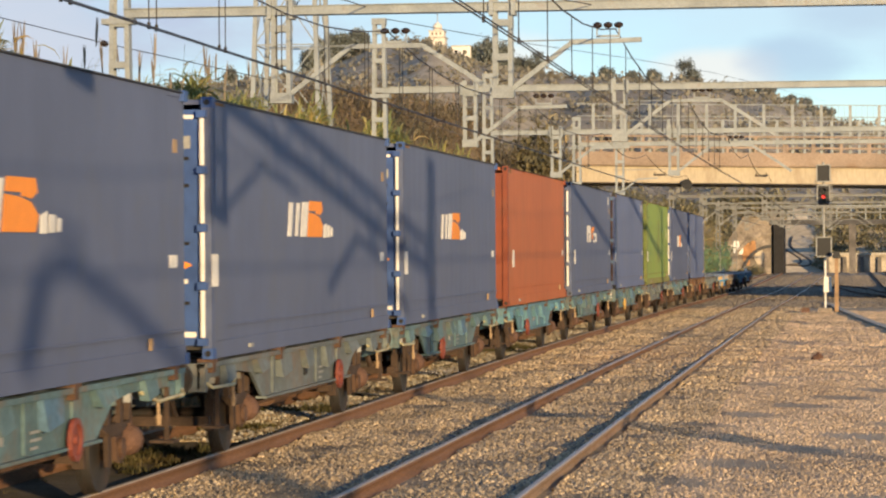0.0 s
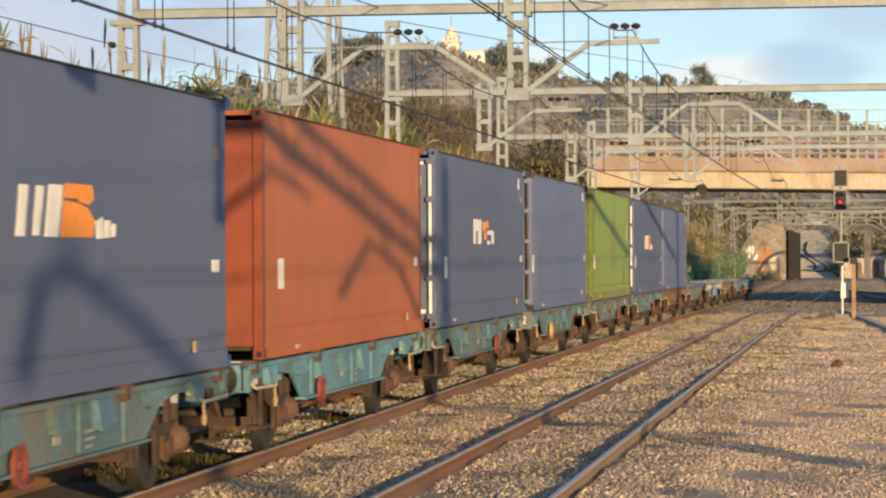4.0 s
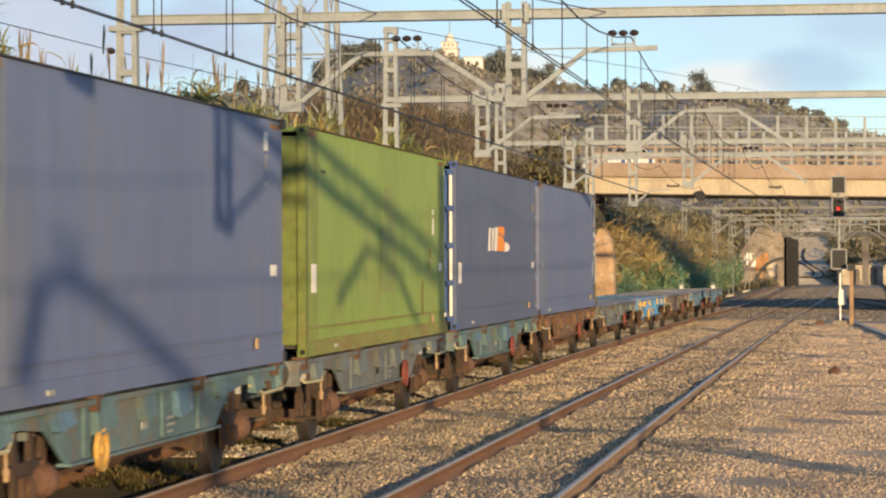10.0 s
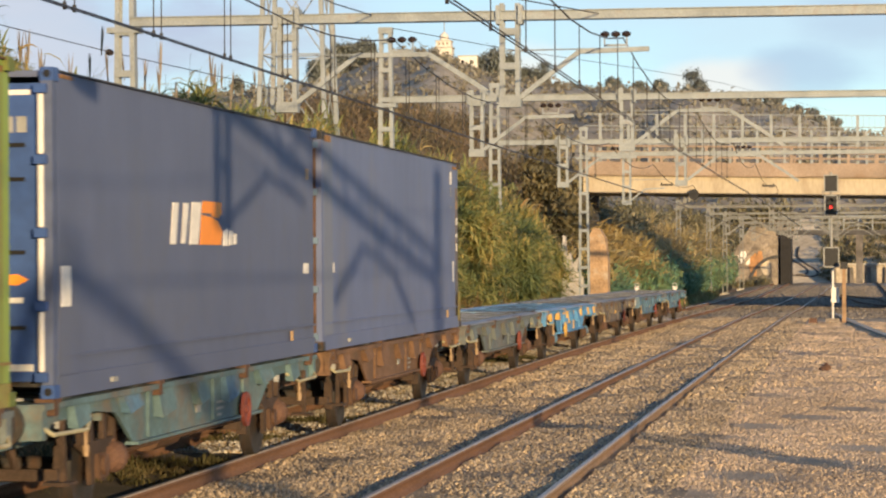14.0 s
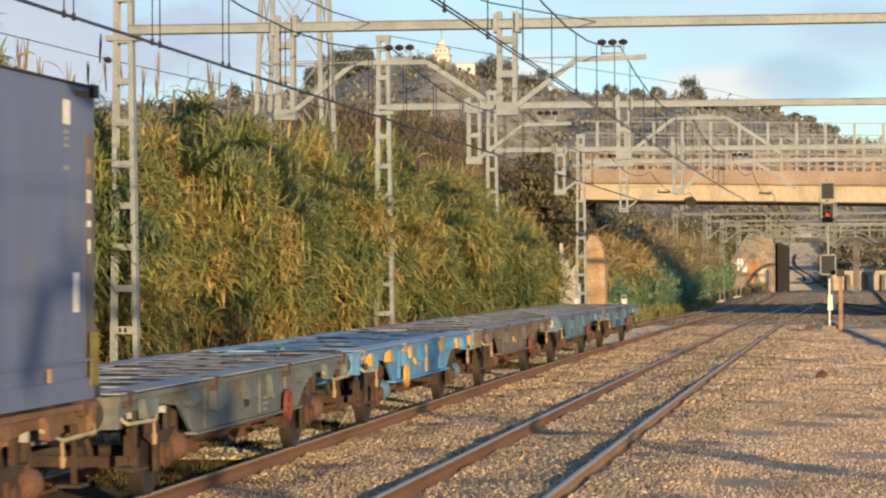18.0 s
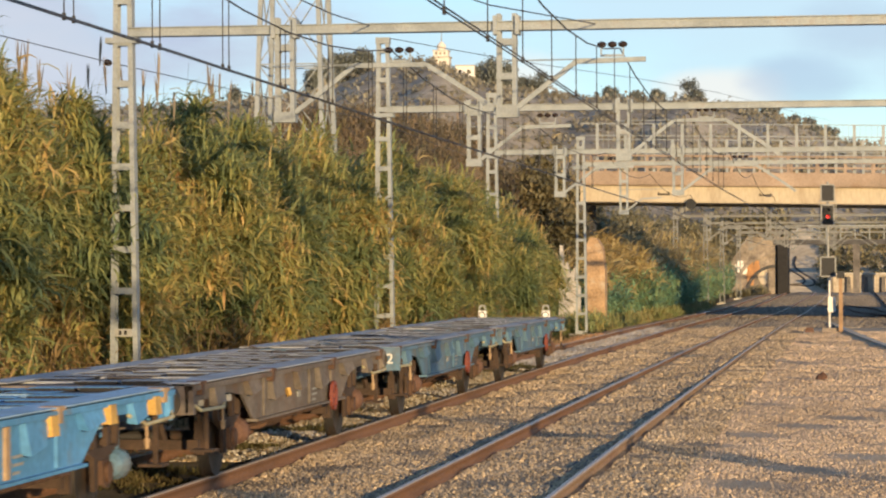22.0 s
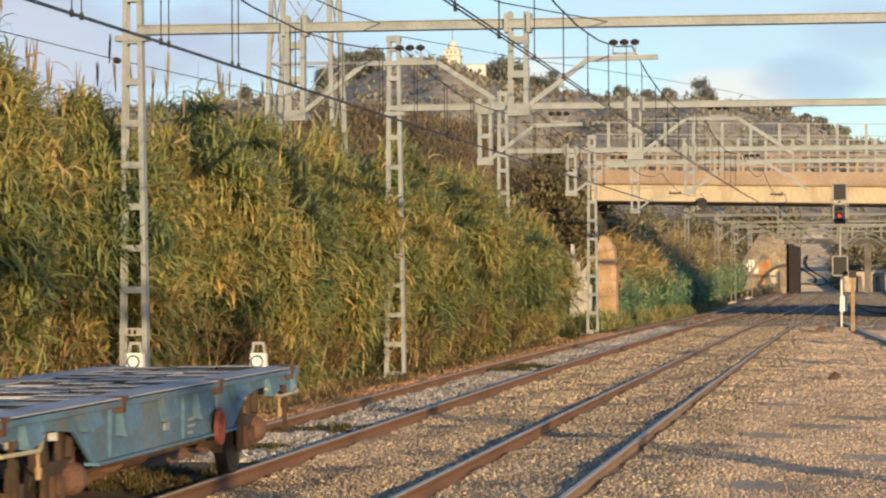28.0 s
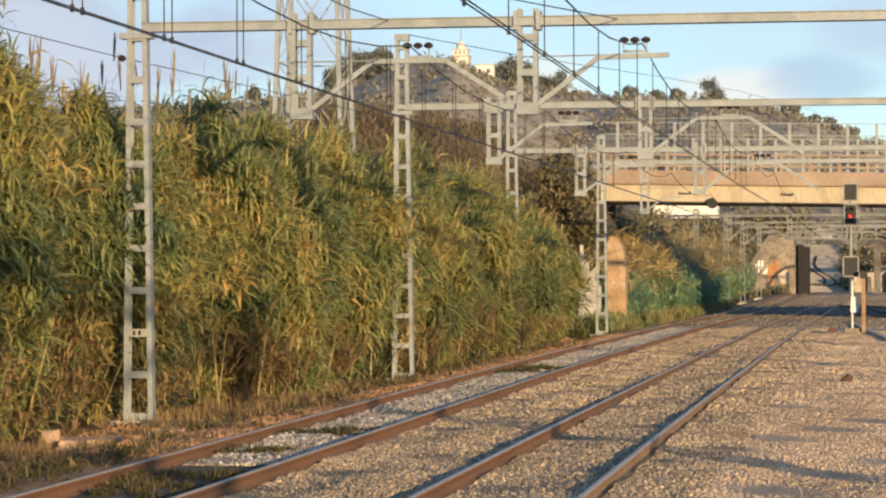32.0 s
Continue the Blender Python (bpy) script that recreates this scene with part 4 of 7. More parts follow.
        for k in range(16):
            for q in range(4):
                bm.faces.new((rim[k][q], rim[k][(q + 1) % 4], rim[(k + 1) % 16][(q + 1) % 4], rim[(k + 1) % 16][q]))
        tube(bm, (s * 1.222, wheel_y, 0.66), (s * 1.23, wheel_y, 0.66), 0.152, 16)
        tube(bm, (s * 1.16, wheel_y, 0.66), (s * 1.26, wheel_y, 0.66), 0.05, 10)
        part("brake_handwheel", bm, OCHRE if wheel_paint == "y" else RED, g, "yellow brake handwheel" if wheel_paint == "y" else "red brake handwheel")
        if paint in ("azure", "umber"):
            bm = bmesh.new()
            bar(bm, (s * 1.19, -1.02, 0.88), (s * 1.22, -1.05, 0.79), 0.04, 0.06)
            part("release_handle", bm, OCHRE, g, "small yellow release handle")
        bm = bmesh.new()
        bar(bm, (s * 1.172, -0.3, 0.80), (s * 1.172, -0.1, 0.80), 0.012, 0.12)
        part("data_panel", bm, BLACK if paint == "grey" else GREYBOX, g)
        bm = bmesh.new()
        for k in range(3):
            bar(bm, (s * 1.172, 0.72, 0.80 - 0.07 * k), (s * 1.172, 1.15 - 0.1 * k, 0.80 - 0.07 * k), 0.004, 0.026)
        part("lettering_bars", bm, GREYBOX, g)
    # deck: longitudinal girders, cross members and gaps between them
    for x in (-0.42, 0.42):
        bm = bmesh.new()
        box(bm, x - 0.13, x + 0.13, -HALF, HALF, 0.66, 1.12)
        part("centre_sill", bm, p, g)
    for k, y in enumerate((-5.9, -5.15, -4.5, -3.9, -3.3, -2.6, -1.95, -1.3, -0.65, 0.0, 0.65, 1.3, 1.95, 2.6, 3.3, 3.9, 4.5, 5.15, 5.9)):
        bm = bmesh.new()
        wid = 0.34 if abs(y) in (5.9, 3.3) else 0.15 + 0.05 * (k % 3 == 0)
        box(bm, -1.12, 1.12, y - wid, y + wid, 1.085, 1.125 + 0.012 * (k % 2))
        box(bm, -1.10, 1.10, y - 0.02, y + 0.02, 0.86, 1.086)
        part("cross_member", bm, (deck if k % 3 else p) if not empty else (deck if k % 2 else DARK_STEEL), g)
        if not empty:
            continue
        # raised bearers with worn plates on them, broken by the long girders
        for j, (xa, xb) in enumerate(((-0.80, -0.30), (-0.22, 0.26), (0.34, 0.80))):
            if (k * 2 + j * 3) % 5 == 0:
                continue
            dy, hh = 0.11 * ((j + k) % 2), 1.146 + 0.012 * ((k + j) % 3)
            # black bearers paint the shade in the deck's slits
            bm = bmesh.new()
            box(bm, xa, xb, y - 0.06 + dy, y + 0.06 + dy, 1.13, hh)
            bearer = part("bearer", bm, SHADE_BLACK, g)
            bm = bmesh.new()
            box(bm, xa - 0.02, xb + 0.02, y - 0.055 + dy, y + 0.34 + dy, hh, hh + 0.004)
            part("deck_plate", bm, p if paint == "azure" or (k + j) % 3 == 0 else deck, bearer)
    if empty:
        for sx in (-1, 1):
            bm = bmesh.new()
            box(bm, min(sx * 0.84, sx * 1.235), max(sx * 0.84, sx * 1.235), -HALF + 0.02, HALF - 0.02, 1.15, 1.164)
            part("side_plate", bm, deck, g, "worn side plate of the deck")
    # brake rigging under the frame
    for e in (-1, 1):
        for k in (-0.72, 0.72):
            bm = bmesh.new()
            bar(bm, (-0.9, e * BASE + k, 0.40), (0.9, e * BASE + k, 0.40), 0.09, 0.11)
            bar(bm, (-0.5, e * BASE + k, 0.42), (-0.4, e * BASE + k * 1.2, 0.9), 0.06)
            bar(bm, (0.5, e * BASE + k, 0.42), (0.4, e * BASE + k * 1.2, 0.9), 0.06)
            part("brake_beam", bm, UNDER, g)
    for x in (-0.7, 0.62):
        for e in (-1, 1):
            bm = bmesh.new()
            bar(bm, (x, e * 3.1, 0.45), (x, e * 0.6, 0.62), 0.06, 0.09)
            bar(bm, (x, e * 0.62, 0.95), (x, e * 0.6, 0.58), 0.05, 0.14)
            part("brake_rod", bm, UNDER, g)
    for e in (-1, 1):
        bm = bmesh.new()
        box(bm, -1.22, 1.22, min(e * HALF, e * (HALF - 0.14)), max(e * HALF, e * (HALF - 0.14)), 0.82, 1.13)
        part("end_beam", bm, p, g)
        bm = bmesh.new()
        tube(bm, (0, e * HALF, 0.95), (0, e * (HALF + 0.3), 0.92), 0.05, 8)
        bar(bm, (0, e * (HALF + 0.22), 0.95), (0, e * (HALF + 0.3), 0.6), 0.07)
        part("coupling", bm, RUST, g)
    bm = bmesh.new()
    tube(bm, (0.75, -0.9, 0.55), (0.75, 0.1, 0.55), 0.19, 14)
    part("air_reservoir", bm, RUST, g)
    bm = bmesh.new()
    tube(bm, (0.3, -3.2, 0.62), (0.3, 3.2, 0.62), 0.025, 6)
    tube(bm, (1.02, -3.0, 0.5), (1.02, 3.0, 0.5), 0.02, 6)
    part("brake_pipe", bm, RUST, g)
    if number:
        cu = bpy.data.curves.new("number", "FONT")
        cu.body, cu.size, cu.extrude, cu.align_x = number, 0.22, 0.003, "CENTER"
        tmp = bpy.data.objects.new("number", cu)
        me = bpy.data.meshes.new_from_object(tmp)
        bpy.data.objects.remove(tmp)
        me.transform(pose(1.14, -HALF - 0.018, 0.91, 90, 0, 0))
        me.materials.append(WHITE)
        plate = bmesh.new()
        box(plate, 0.9, 1.3, -HALF - 0.014, -HALF + 0.02, 0.80, 1.16)
        pl = part("number_plate", plate, p, g)
        part("painted_digit", me, None, pl, "white painted digit")
    if lamps:
        for s in (-1, 1):
            bm = bmesh.new()
            box(bm, s * 0.78 - 0.10, s * 0.78 + 0.10, 6.0, 6.18, 1.13, 1.33, 0.008)
            lamp = part("tail_lamp", bm, WHITE, g, "white tail lamp box with a handle", bevel=0.012)
            for rad, m, q in ((0.082, BLACK, 5.988), (0.062, WHITE, 5.975)):
                bm = bmesh.new()
                tube(bm, (s * 0.78, q, 1.225), (s * 0.78, 6.0, 1.225), rad, 16)
                part("lens" if m is WHITE else "lens_ring", bm, m, lamp)
            bm = bmesh.new()
            for k in (-1, 1):
                bar(bm, (s * 0.78 + k * 0.08, 6.09, 1.32), (s * 0.78 + k * 0.06, 6.09, 1.44), 0.03)
            bar(bm, (s * 0.78 - 0.075, 6.09, 1.45), (s * 0.78 + 0.075, 6.09, 1.45), 0.034)
            part("lamp_handle", bm, GREYBOX, lamp)
    for e in (-1, 1):
        ws = wheelset()
        ws.parent = g
        WHEELSETS.append((ws, e * BASE))
    return g


WAGONS = [
    (20.0, "teal", "teal flat wagon under a slate container", ""),
    (33.6, "grey", "grey-green flat wagon under a slate container", ""),
    (47.2, "teal", "weathered teal flat wagon under a slate container", ""),
    (60.9, "sea", "weathered sea-blue flat wagon under an orange container", ""),
    (74.6, "teal", "teal flat wagon under a worn slate container", ""),
    (88.1, "teal", "teal flat wagon under a faded blue container", "2"),
    (101.7, "grey", "rust-streaked grey flat wagon under a green container", ""),
    (115.2, "teal", "teal flat wagon under a slate container", ""),
    (128.8, "brown", "rusty brown flat wagon under a faded blue container", ""),
    (142.2, "grey", "empty grey flat wagon with an open deck", ""),
    (155.7, "azure", "empty bright blue flat wagon with an open deck", ""),
    (169.2, "umber", "empty grey-brown flat wagon with an open deck", ""),
    (182.8, "steel", "empty blue-grey flat wagon with a painted number", "2"),
    (196.3, "steel", "last empty blue flat wagon with two tail lamps", ""),
]
# first and last metre along the train, side and end colour, label, ribs, emblem, rods, place of the plate, code bars
BOXES = [
    (13.9, 26.4, "slate", "navy", "slate blue smooth-sided container with an orange emblem", False, 1, True, 0.22, False),
    (27.55, 39.9, "slate", "navy", "slate blue container with white rods on its door", False, 1, True, 0.15, False),
    (41.3, 53.5, "slate", "navy", "slate blue container with an orange and white emblem", False, 1, True, 0.25, False),
    (55.25, 67.4, "orange", "red", "orange-red container with faded paint", False, 0, False, 1.15, False),
    (68.8, 81.2, "slate", "slate", "slate blue container with a worn white emblem", False, 2, True, 1.2, True),
    (82.35, 94.45, "blue", "grey", "faded blue container without emblem", False, 0, True, 0.16, True),
    (95.75, 108.0, "green", "olive", "lime green ribbed container with rust streaks", True, 0, False, 0.5, False),
    (109.17, 121.45, "slate", "navy", "slate blue container with orange emblem and dark doors", False, 1, True, 0.4, False),
    (121.85, 135.1, "blue", "grey", "faded blue container at the end of the load", False, 3, True, 12.55, True),
]
TRAIN = []
for i, (c, paint, label, num) in enumerate(WAGONS):
    TRAIN.append((wagon(paint, label, i, lamps=(i == len(WAGONS) - 1), number=num, empty=label.startswith(("empty", "last")), wheel_y={2: -1.5, 3: -2.0, 5: -2.0, 10: -2.0}.get(i, 1.95), wheel_paint="y" if i in (5, 10) else "r"), c, 0.0))
for b in BOXES:
    TRAIN.append((container(*b), (b[0] + b[1]) / 2, 1.17))
# ---- overhead line: portals, arms and wires ----
def ladder(g, name, x, y, z0, z1, w0, w1, step, leg=0.09, sub="batten", plate=True):
    """Two steel legs with battens between them, all parts of g."""
    mid = None
    for s in (-1, 1):
        bm = bmesh.new()
        prof = [(0, -0.11), (0, 0.11), (-leg, 0.11), (-leg, 0.092), (-0.016, 0.092), (-0.016, -0.092), (-leg, -0.092), (-leg, -0.11)]
        lo = [bm.verts.new((x + s * (w0 / 2 + q), y + d, z0)) for q, d in prof]
        hi = [bm.verts.new((x + s * (w1 / 2 + q), y + d, z1)) for q, d in prof]
        bm.faces.new(lo)
        bm.faces.new(hi[::-1])
        for i in range(8):
            bm.faces.new((lo[i], hi[i], hi[(i + 1) % 8], lo[(i + 1) % 8]))
        ob = part(name, bm, GALV, g)
        mid = mid or ob
    z = z0 + 0.1
    k = 0
    while z < z1:
        f = (z - z0) / (z1 - z0)
        w = w0 + (w1 - w0) * f - leg
        for s in (-0.118, 0.118):
            bm = bmesh.new()
            box(bm, x - w / 2 - 0.045, x + w / 2 + 0.045, y + s - 0.008, y + s + 0.008, z - 0.06, z + 0.06)
            part(sub, bm, GALV, mid)
        z += step
        k += 1
    if plate:
        bm = bmesh.new()
        box(bm, x - w1 / 2 - 0.02, x + w1 / 2 + 0.02, y - 0.13, y + 0.13, z1 - 0.16, z1 + 0.0)
        part("head_plate", bm, GALV, g)


def insulator(g, x, y, z):
    """A bracket with three dark glazed discs lying across the arm."""
    bm = bmesh.new()
    for k in (-0.2, 0.2):
        bar(bm, (x + k, y, z), (x + k, y, z + 0.22), 0.025)
    bar(bm, (x - 0.21, y, z + 0.02), (x + 0.21, y, z + 0.02), 0.04)
    b = part("insulator_bracket", bm, GALV, g)
    for k in (-0.19, 0.0, 0.19):
        bm = bmesh.new()
        tube(bm, (x + k - 0.08, y, z + 0.22), (x + k - 0.02, y, z + 0.22), 0.025, 12, 0.058)
        tube(bm, (x + k - 0.02, y, z + 0.22), (x + k + 0.02, y, z + 0.22), 0.058, 12, 0.058)
        tube(bm, (x + k + 0.02, y, z + 0.22), (x + k + 0.08, y, z + 0.22), 0.058, 12, 0.025)
        part("insulator", bm, INSUL, b, "dark glazed insulator")


def arm(g, pts, y, w=0.085):
    for a, b in zip(pts, pts[1:]):
        bm = bmesh.new()
        bar(bm, (a[0], y, a[1]), (b[0], y, b[1]), w, w)
        part("arm", bm, GALV, g)


def portal(y, xm, zb, x1, drops, tops=8.33, arms=True, w0=0.55, right_mast=True):
    base = float(ground_z(xm, y))
    g = thing("catenary_portal", pose(0, 0, 0), "galvanised steel catenary portal with lattice mast and crossbeam", "catenary portal", "catenary portals over the tracks")
    ladder(g, "mast_leg", xm, y, base + 0.05, tops, w0, 0.32, 0.76)
    bm = bmesh.new()
    box(bm, xm - 0.5, xm + 0.5, y - 0.4, y + 0.4, base - 0.4, base + 0.09, 0.03)
    part("footing", bm, CONCRETE, g)
    if right_mast:
        rb = float(ground_z(x1, y))
        ladder(g, "mast_leg", x1, y, rb, tops, w0, 0.32, 0.76)
        bm = bmesh.new()
        box(bm, x1 - 0.5, x1 + 0.5, y - 0.4, y + 0.4, rb - 0.4, rb + 0.09, 0.03)
        part("footing", bm, CONCRETE, g)
    # crossbeam: two channels back to back, with splices
    for s in (-1, 1):
        bm = bmesh.new()
        prof = [(0.10, -0.085), (0.16, -0.085), (0.16, -0.07), (0.115, -0.07), (0.115, 0.07), (0.16, 0.07), (0.16, 0.085), (0.10, 0.085)]
        a = [bm.verts.new((xm + 0.1, y + s * q, zb + z)) for q, z in prof]
        b = [bm.verts.new((x1 - 0.1, y + s * q, zb + z)) for q, z in prof]
        bm.faces.new(a)
        bm.faces.new(b[::-1])
        for i in range(8):
            bm.faces.new((a[i], b[i], b[(i + 1) % 8], a[(i + 1) % 8]))
        part("crossbeam", bm, GALV, g)
    x = xm + 4.0
    while x < x1:
        bm = bmesh.new()
        box(bm, x - 0.28, x + 0.28, y - 0.13, y + 0.13, zb - 0.07, zb + 0.075)
        part("splice_plate", bm, GALV, g)
        x += 5.6
    bm = bmesh.new()
    box(bm, xm - 0.32, xm + 0.28, y - 0.16, y + 0.16, zb - 0.2, zb - 0.10)
    part("beam_bracket", bm, GALV, g)
    for x, zl, shape in drops:
        if shape == "bare":
            arm(g, [(x + 0.1, zl + 0.0), (x + 1.28, zl + 1.0), (x + 2.6, zl + 1.0), (x + 3.7, zl + 0.45)], y, 0.13)
            insulator(g, x + 2.0, y, zl + 1.05)
            bm = bmesh.new()
            bar(bm, (x + 2.0, y, zl + 1.0), (x + 2.0, y, zb), 0.06)
            part("hanger", bm, GALV, g)
            continue
        ladder(g, "drop_post", x, y, zl, zb + 0.22, 0.36, 0.36, 0.62, 0.08, "tie_plate", False)
        bm = bmesh.new()
        box(bm, x - 0.2, x + 0.2, y - 0.12, y + 0.12, zl - 0.02, zl + 0.17)
        part("foot_plate", bm, GALV, g)
        for k in (-0.2, 0.2):
            bm = bmesh.new()
            box(bm, x + k - 0.04, x + k + 0.04, y - 0.18, y + 0.18, zb - 0.16, zb + 0.18)
            part("beam_clamp", bm, GALV, g)
        bm = bmesh.new()
        tube(bm, (x - 0.25, y, zl + 1.0), (x + 1.9, y, zl + 1.02), 0.014, 6)
        part("steady_rod", bm, GALV, g)
        if shape == "span":
            p = [(x + 0.1, zl + 0.1), (x + 1.28, zl + 1.0), (x + 2.6, zl + 1.0), (x + 3.5, zl + 0.42), (x + 3.95, zl + 0.1)]
            arm(g, p, y)
            insulator(g, x + 2.1, y, zl + 1.05)
        elif shape == "side":
            p = [(x + 0.1, zl + 0.1), (x + 1.25, zl + 0.97), (x + 2.5, zl + 1.0)]
            arm(g, p, y)
            insulator(g, x + 1.9, y, zl + 1.05)
        elif shape == "short":
            p = [(x + 0.05, zl + 0.08), (x + 0.75, zl + 0.62), (x + 1.55, zl + 0.66)]
            arm(g, p, y, 0.06)
    return g


first = portal(50.56, -13.14, 6.73, 11.2, [(-10.12, 5.06, "span"), (-6.05, 5.1, "side")])
bm = bmesh.new()
box(bm, -13.30, -12.98, 50.415, 50.43, 1.15, 1.29)
plate = part("mast_plate", bm, GREYBOX, first, "small pale plate on the mast")
for x, w in ((-13.20, 0.05), (-13.10, 0.05)):
    bm = bmesh.new()
    box(bm, x - w / 2, x + w / 2, 50.408, 50.414, 1.18, 1.26)
    part("marking_bar", bm, BLACK, plate)
portal(72.15, -11.86, 6.47, 11.2, [(-9.5, 5.0, "side"), (-5.65, 5.1, "span")])
portal(96.0, -12.03, 6.3, 11.2, [(-9.7, 4.78, "side"), (-5.7, 4.8, "span")])
portal(116.5, -10.92, 6.62, 11.2, [(-9.15, 4.55, "short")], tops=7.75, w0=0.5)
# portals beside and behind the viewer, whose shadows fall on the train
side = portal(12.5, -13.6, 6.47, 11.1, [(2.55, 5.08, "side"), (6.0, 5.08, "bare"), (-0.44, 5.54, "plain")])
for s in (-1, 1):
    bm = bmesh.new()
    bar(bm, (-13.4, 12.5 + s * 0.12, 6.92), (11.0, 12.5 + s * 0.12, 6.92), 0.07, 0.14)
    part("top_chord", bm, GALV, side)
for k in range(40):
    x = -13.3 + 0.61 * k
    bm = bmesh.new()
    bar(bm, (x, 12.5, 6.5 if k % 2 else 6.9), (x + 0.61, 12.5, 6.9 if k % 2 else 6.5), 0.06)
    part("lacing_bar", bm, GALV, side)
mast = thing("cantilever_mast", pose(0, 0, 0), "galvanised lattice mast with a bent cantilever arm", "catenary mast")
ladder(mast, "mast_leg", 13.9, -9.0, float(ground_z(13.9, -9)) + 0.03, 6.2, 0.5, 0.32, 0.76)
arm(mast, [(9.75, 5.5), (10.05, 6.42), (10.5, 6.6), (11.6, 6.42), (12.6, 6.12), (13.8, 5.75)], -9.0, 0.17)
insulator(mast, 10.5, -9.0, 6.68)
bm = bmesh.new()
box(bm, 13.4, 14.4, -9.4, -8.6, float(ground_z(13.9, -9)) - 0.4, float(ground_z(13.9, -9)) + 0.06, 0.03)
part("footing", bm, CONCRETE, mast)
# portals beyond the bridge
FAR_PORTALS = [
    portal(200.0, -12.1, 5.9, 9.0, [(-9.8, 4.2, "span"), (-5.6, 4.2, "span")], tops=6.4, w0=0.5, right_mast=True),
    portal(226.0, -11.3, 5.8, 9.0, [(-9.8, 4.1, "span"), (-5.6, 4.1, "span")], tops=6.2, w0=0.5),
    portal(255.0, -11.3, 5.8, 9.0, [(-9.8, 4.1, "span"), (-5.6, 4.1, "span"), (-1.5, 4.1, "span")], tops=6.2, w0=0.5),
    portal(285.0, -11.0, 5.7, 9.0, [(-9.8, 4.0, "span"), (-5.6, 4.0, "span"), (-1.5, 4.0, "span")], tops=6.2, w0=0.5),
]
# swap in the darker steel, as these portals stand in the bridge's shade
for g in FAR_PORTALS:
    for ob in g.children_recursive:
        if ob.data.materials[0] == GALV:
            ob.data.materials[0] = GALV_SHADED

SUPPORTS = [-31.0, -9.0, 12.5, 31.5, 50.56, 72.15, 96.0, 116.5, 145.0, 172.0, 200.0, 226.0, 255.0, 285.0, 312.0]


def wire_line(name, pts, r, g=None, label="", mat_=None):
    bm = bmesh.new()
    rope(bm, pts, r)
    if g:
        return part(name, bm, mat_ or WIRE, g, label)
    return solid(name, bm, mat_ or WIRE, label, "wire", "overhead wires")


def catenary(f, zs, zc, label, step=3.85, pair=True):
    """Carrying wire with droppers down to the contact wires."""
    g = thing("overhead_line", pose(0, 0, 0), label, "overhead line", "overhead wires")
    ys, zz = [], []
    for a, b in zip(SUPPORTS, SUPPORTS[1:]):
        for k in range(6):
            u = k / 6
            ys.append(a + (b - a) * u)
            zz.append(zs - 0.45 * 4 * u * (1 - u))
    pts = [(float(f(y)) + 0.0, y, z + float(fall(y))) for y, z in zip(ys, zz)]
    wire_line("carrying_wire", pts, 0.013, g)
    for dx in (-0.03, 0.03):
        wire_line("contact_wire", [(float(f(y)) + dx + 0.15 * math.sin(i * 0.9), y, zc + float(fall(y))) for i, y in enumerate(SUPPORTS)], 0.010, g)
    for i in range(40):
        y = 32.9 - 3 * 3.85 + step * i
        x, z = float(f(y)), float(np.interp(y, ys, zz)) + float(fall(y))
        if 18 < y < 94:
            for d in ((-0.19, 0.19) if pair else (0.0,)):
                bm = bmesh.new()
                tube(bm, (x, y + d, z), (x, y + d, zc + float(fall(y))), 0.008, 4)
                part("dropper", bm, WIRE, g)
                bm = bmesh.new()
                box(bm, x - 0.018, x + 0.018, y + d - 0.018, y + d + 0.018, zc + float(fall(y)) - 0.01, zc + float(fall(y)) + 0.07)
                part("dropper_clip", bm, WIRE, g)


catenary(lambda y: l_off(y) - 0.05, 6.33, 5.03, "dark catenary and contact wires over the train's track")
catenary(lambda y: n_off(y) - 0.1, 6.3, 4.97, "dark catenary and contact wires over the empty track", 3.5, False)
catenary(lambda y: 4.2 + 0.0 * np.asarray(y), 6.3, 4.97, "dark catenary and contact wires over a side track")
wire_line("feeder_wire", [(-13.45, 0, 6.25), (-13.4, 25, 6.0), (-13.38, 50.56, 6.18), (-12.2, 72.15, 6.2), (-12.3, 96, 6.0), (-11.2, 116.5, 6.2)], 0.009, label="thin dark feeder wire along the masts")
bm = bmesh.new()
for j in range(3):
    tube(bm, (-13.42, 50.4 + 0.05 * j, 6.18), (-13.42, 50.43 + 0.05 * j, 6.18), 0.06, 10)
solid("feeder_insulator", bm, INSUL, "small dark insulator on the mast", "insulator")
for pts, what in (
        (((-8.54, 50.4, 6.77), (-8.06, 44.0, 6.41), (-7.7, 36.0, 6.2), (-7.2, 12.5, 6.9)), "thin wire anchored on the crossbeam"),
        (((-4.44, 50.4, 6.73), (-5.29, 42.0, 6.32), (-6.0, 34.0, 6.2), (-7.4, 12.5, 6.9)), "thin wire slanting across to the crossbeam"),
        (((-11.78, 72.15, 8.33), (-10.36, 86.0, 8.75), (-8.05, 110.0, 9.68), (-6.83, 150.0, 11.54), (-2.0, 330.0, 19.0)), "thin wire rising from the mast towards the hill")):
    wire_line("anchor_wire", pts, 0.011, label=what)
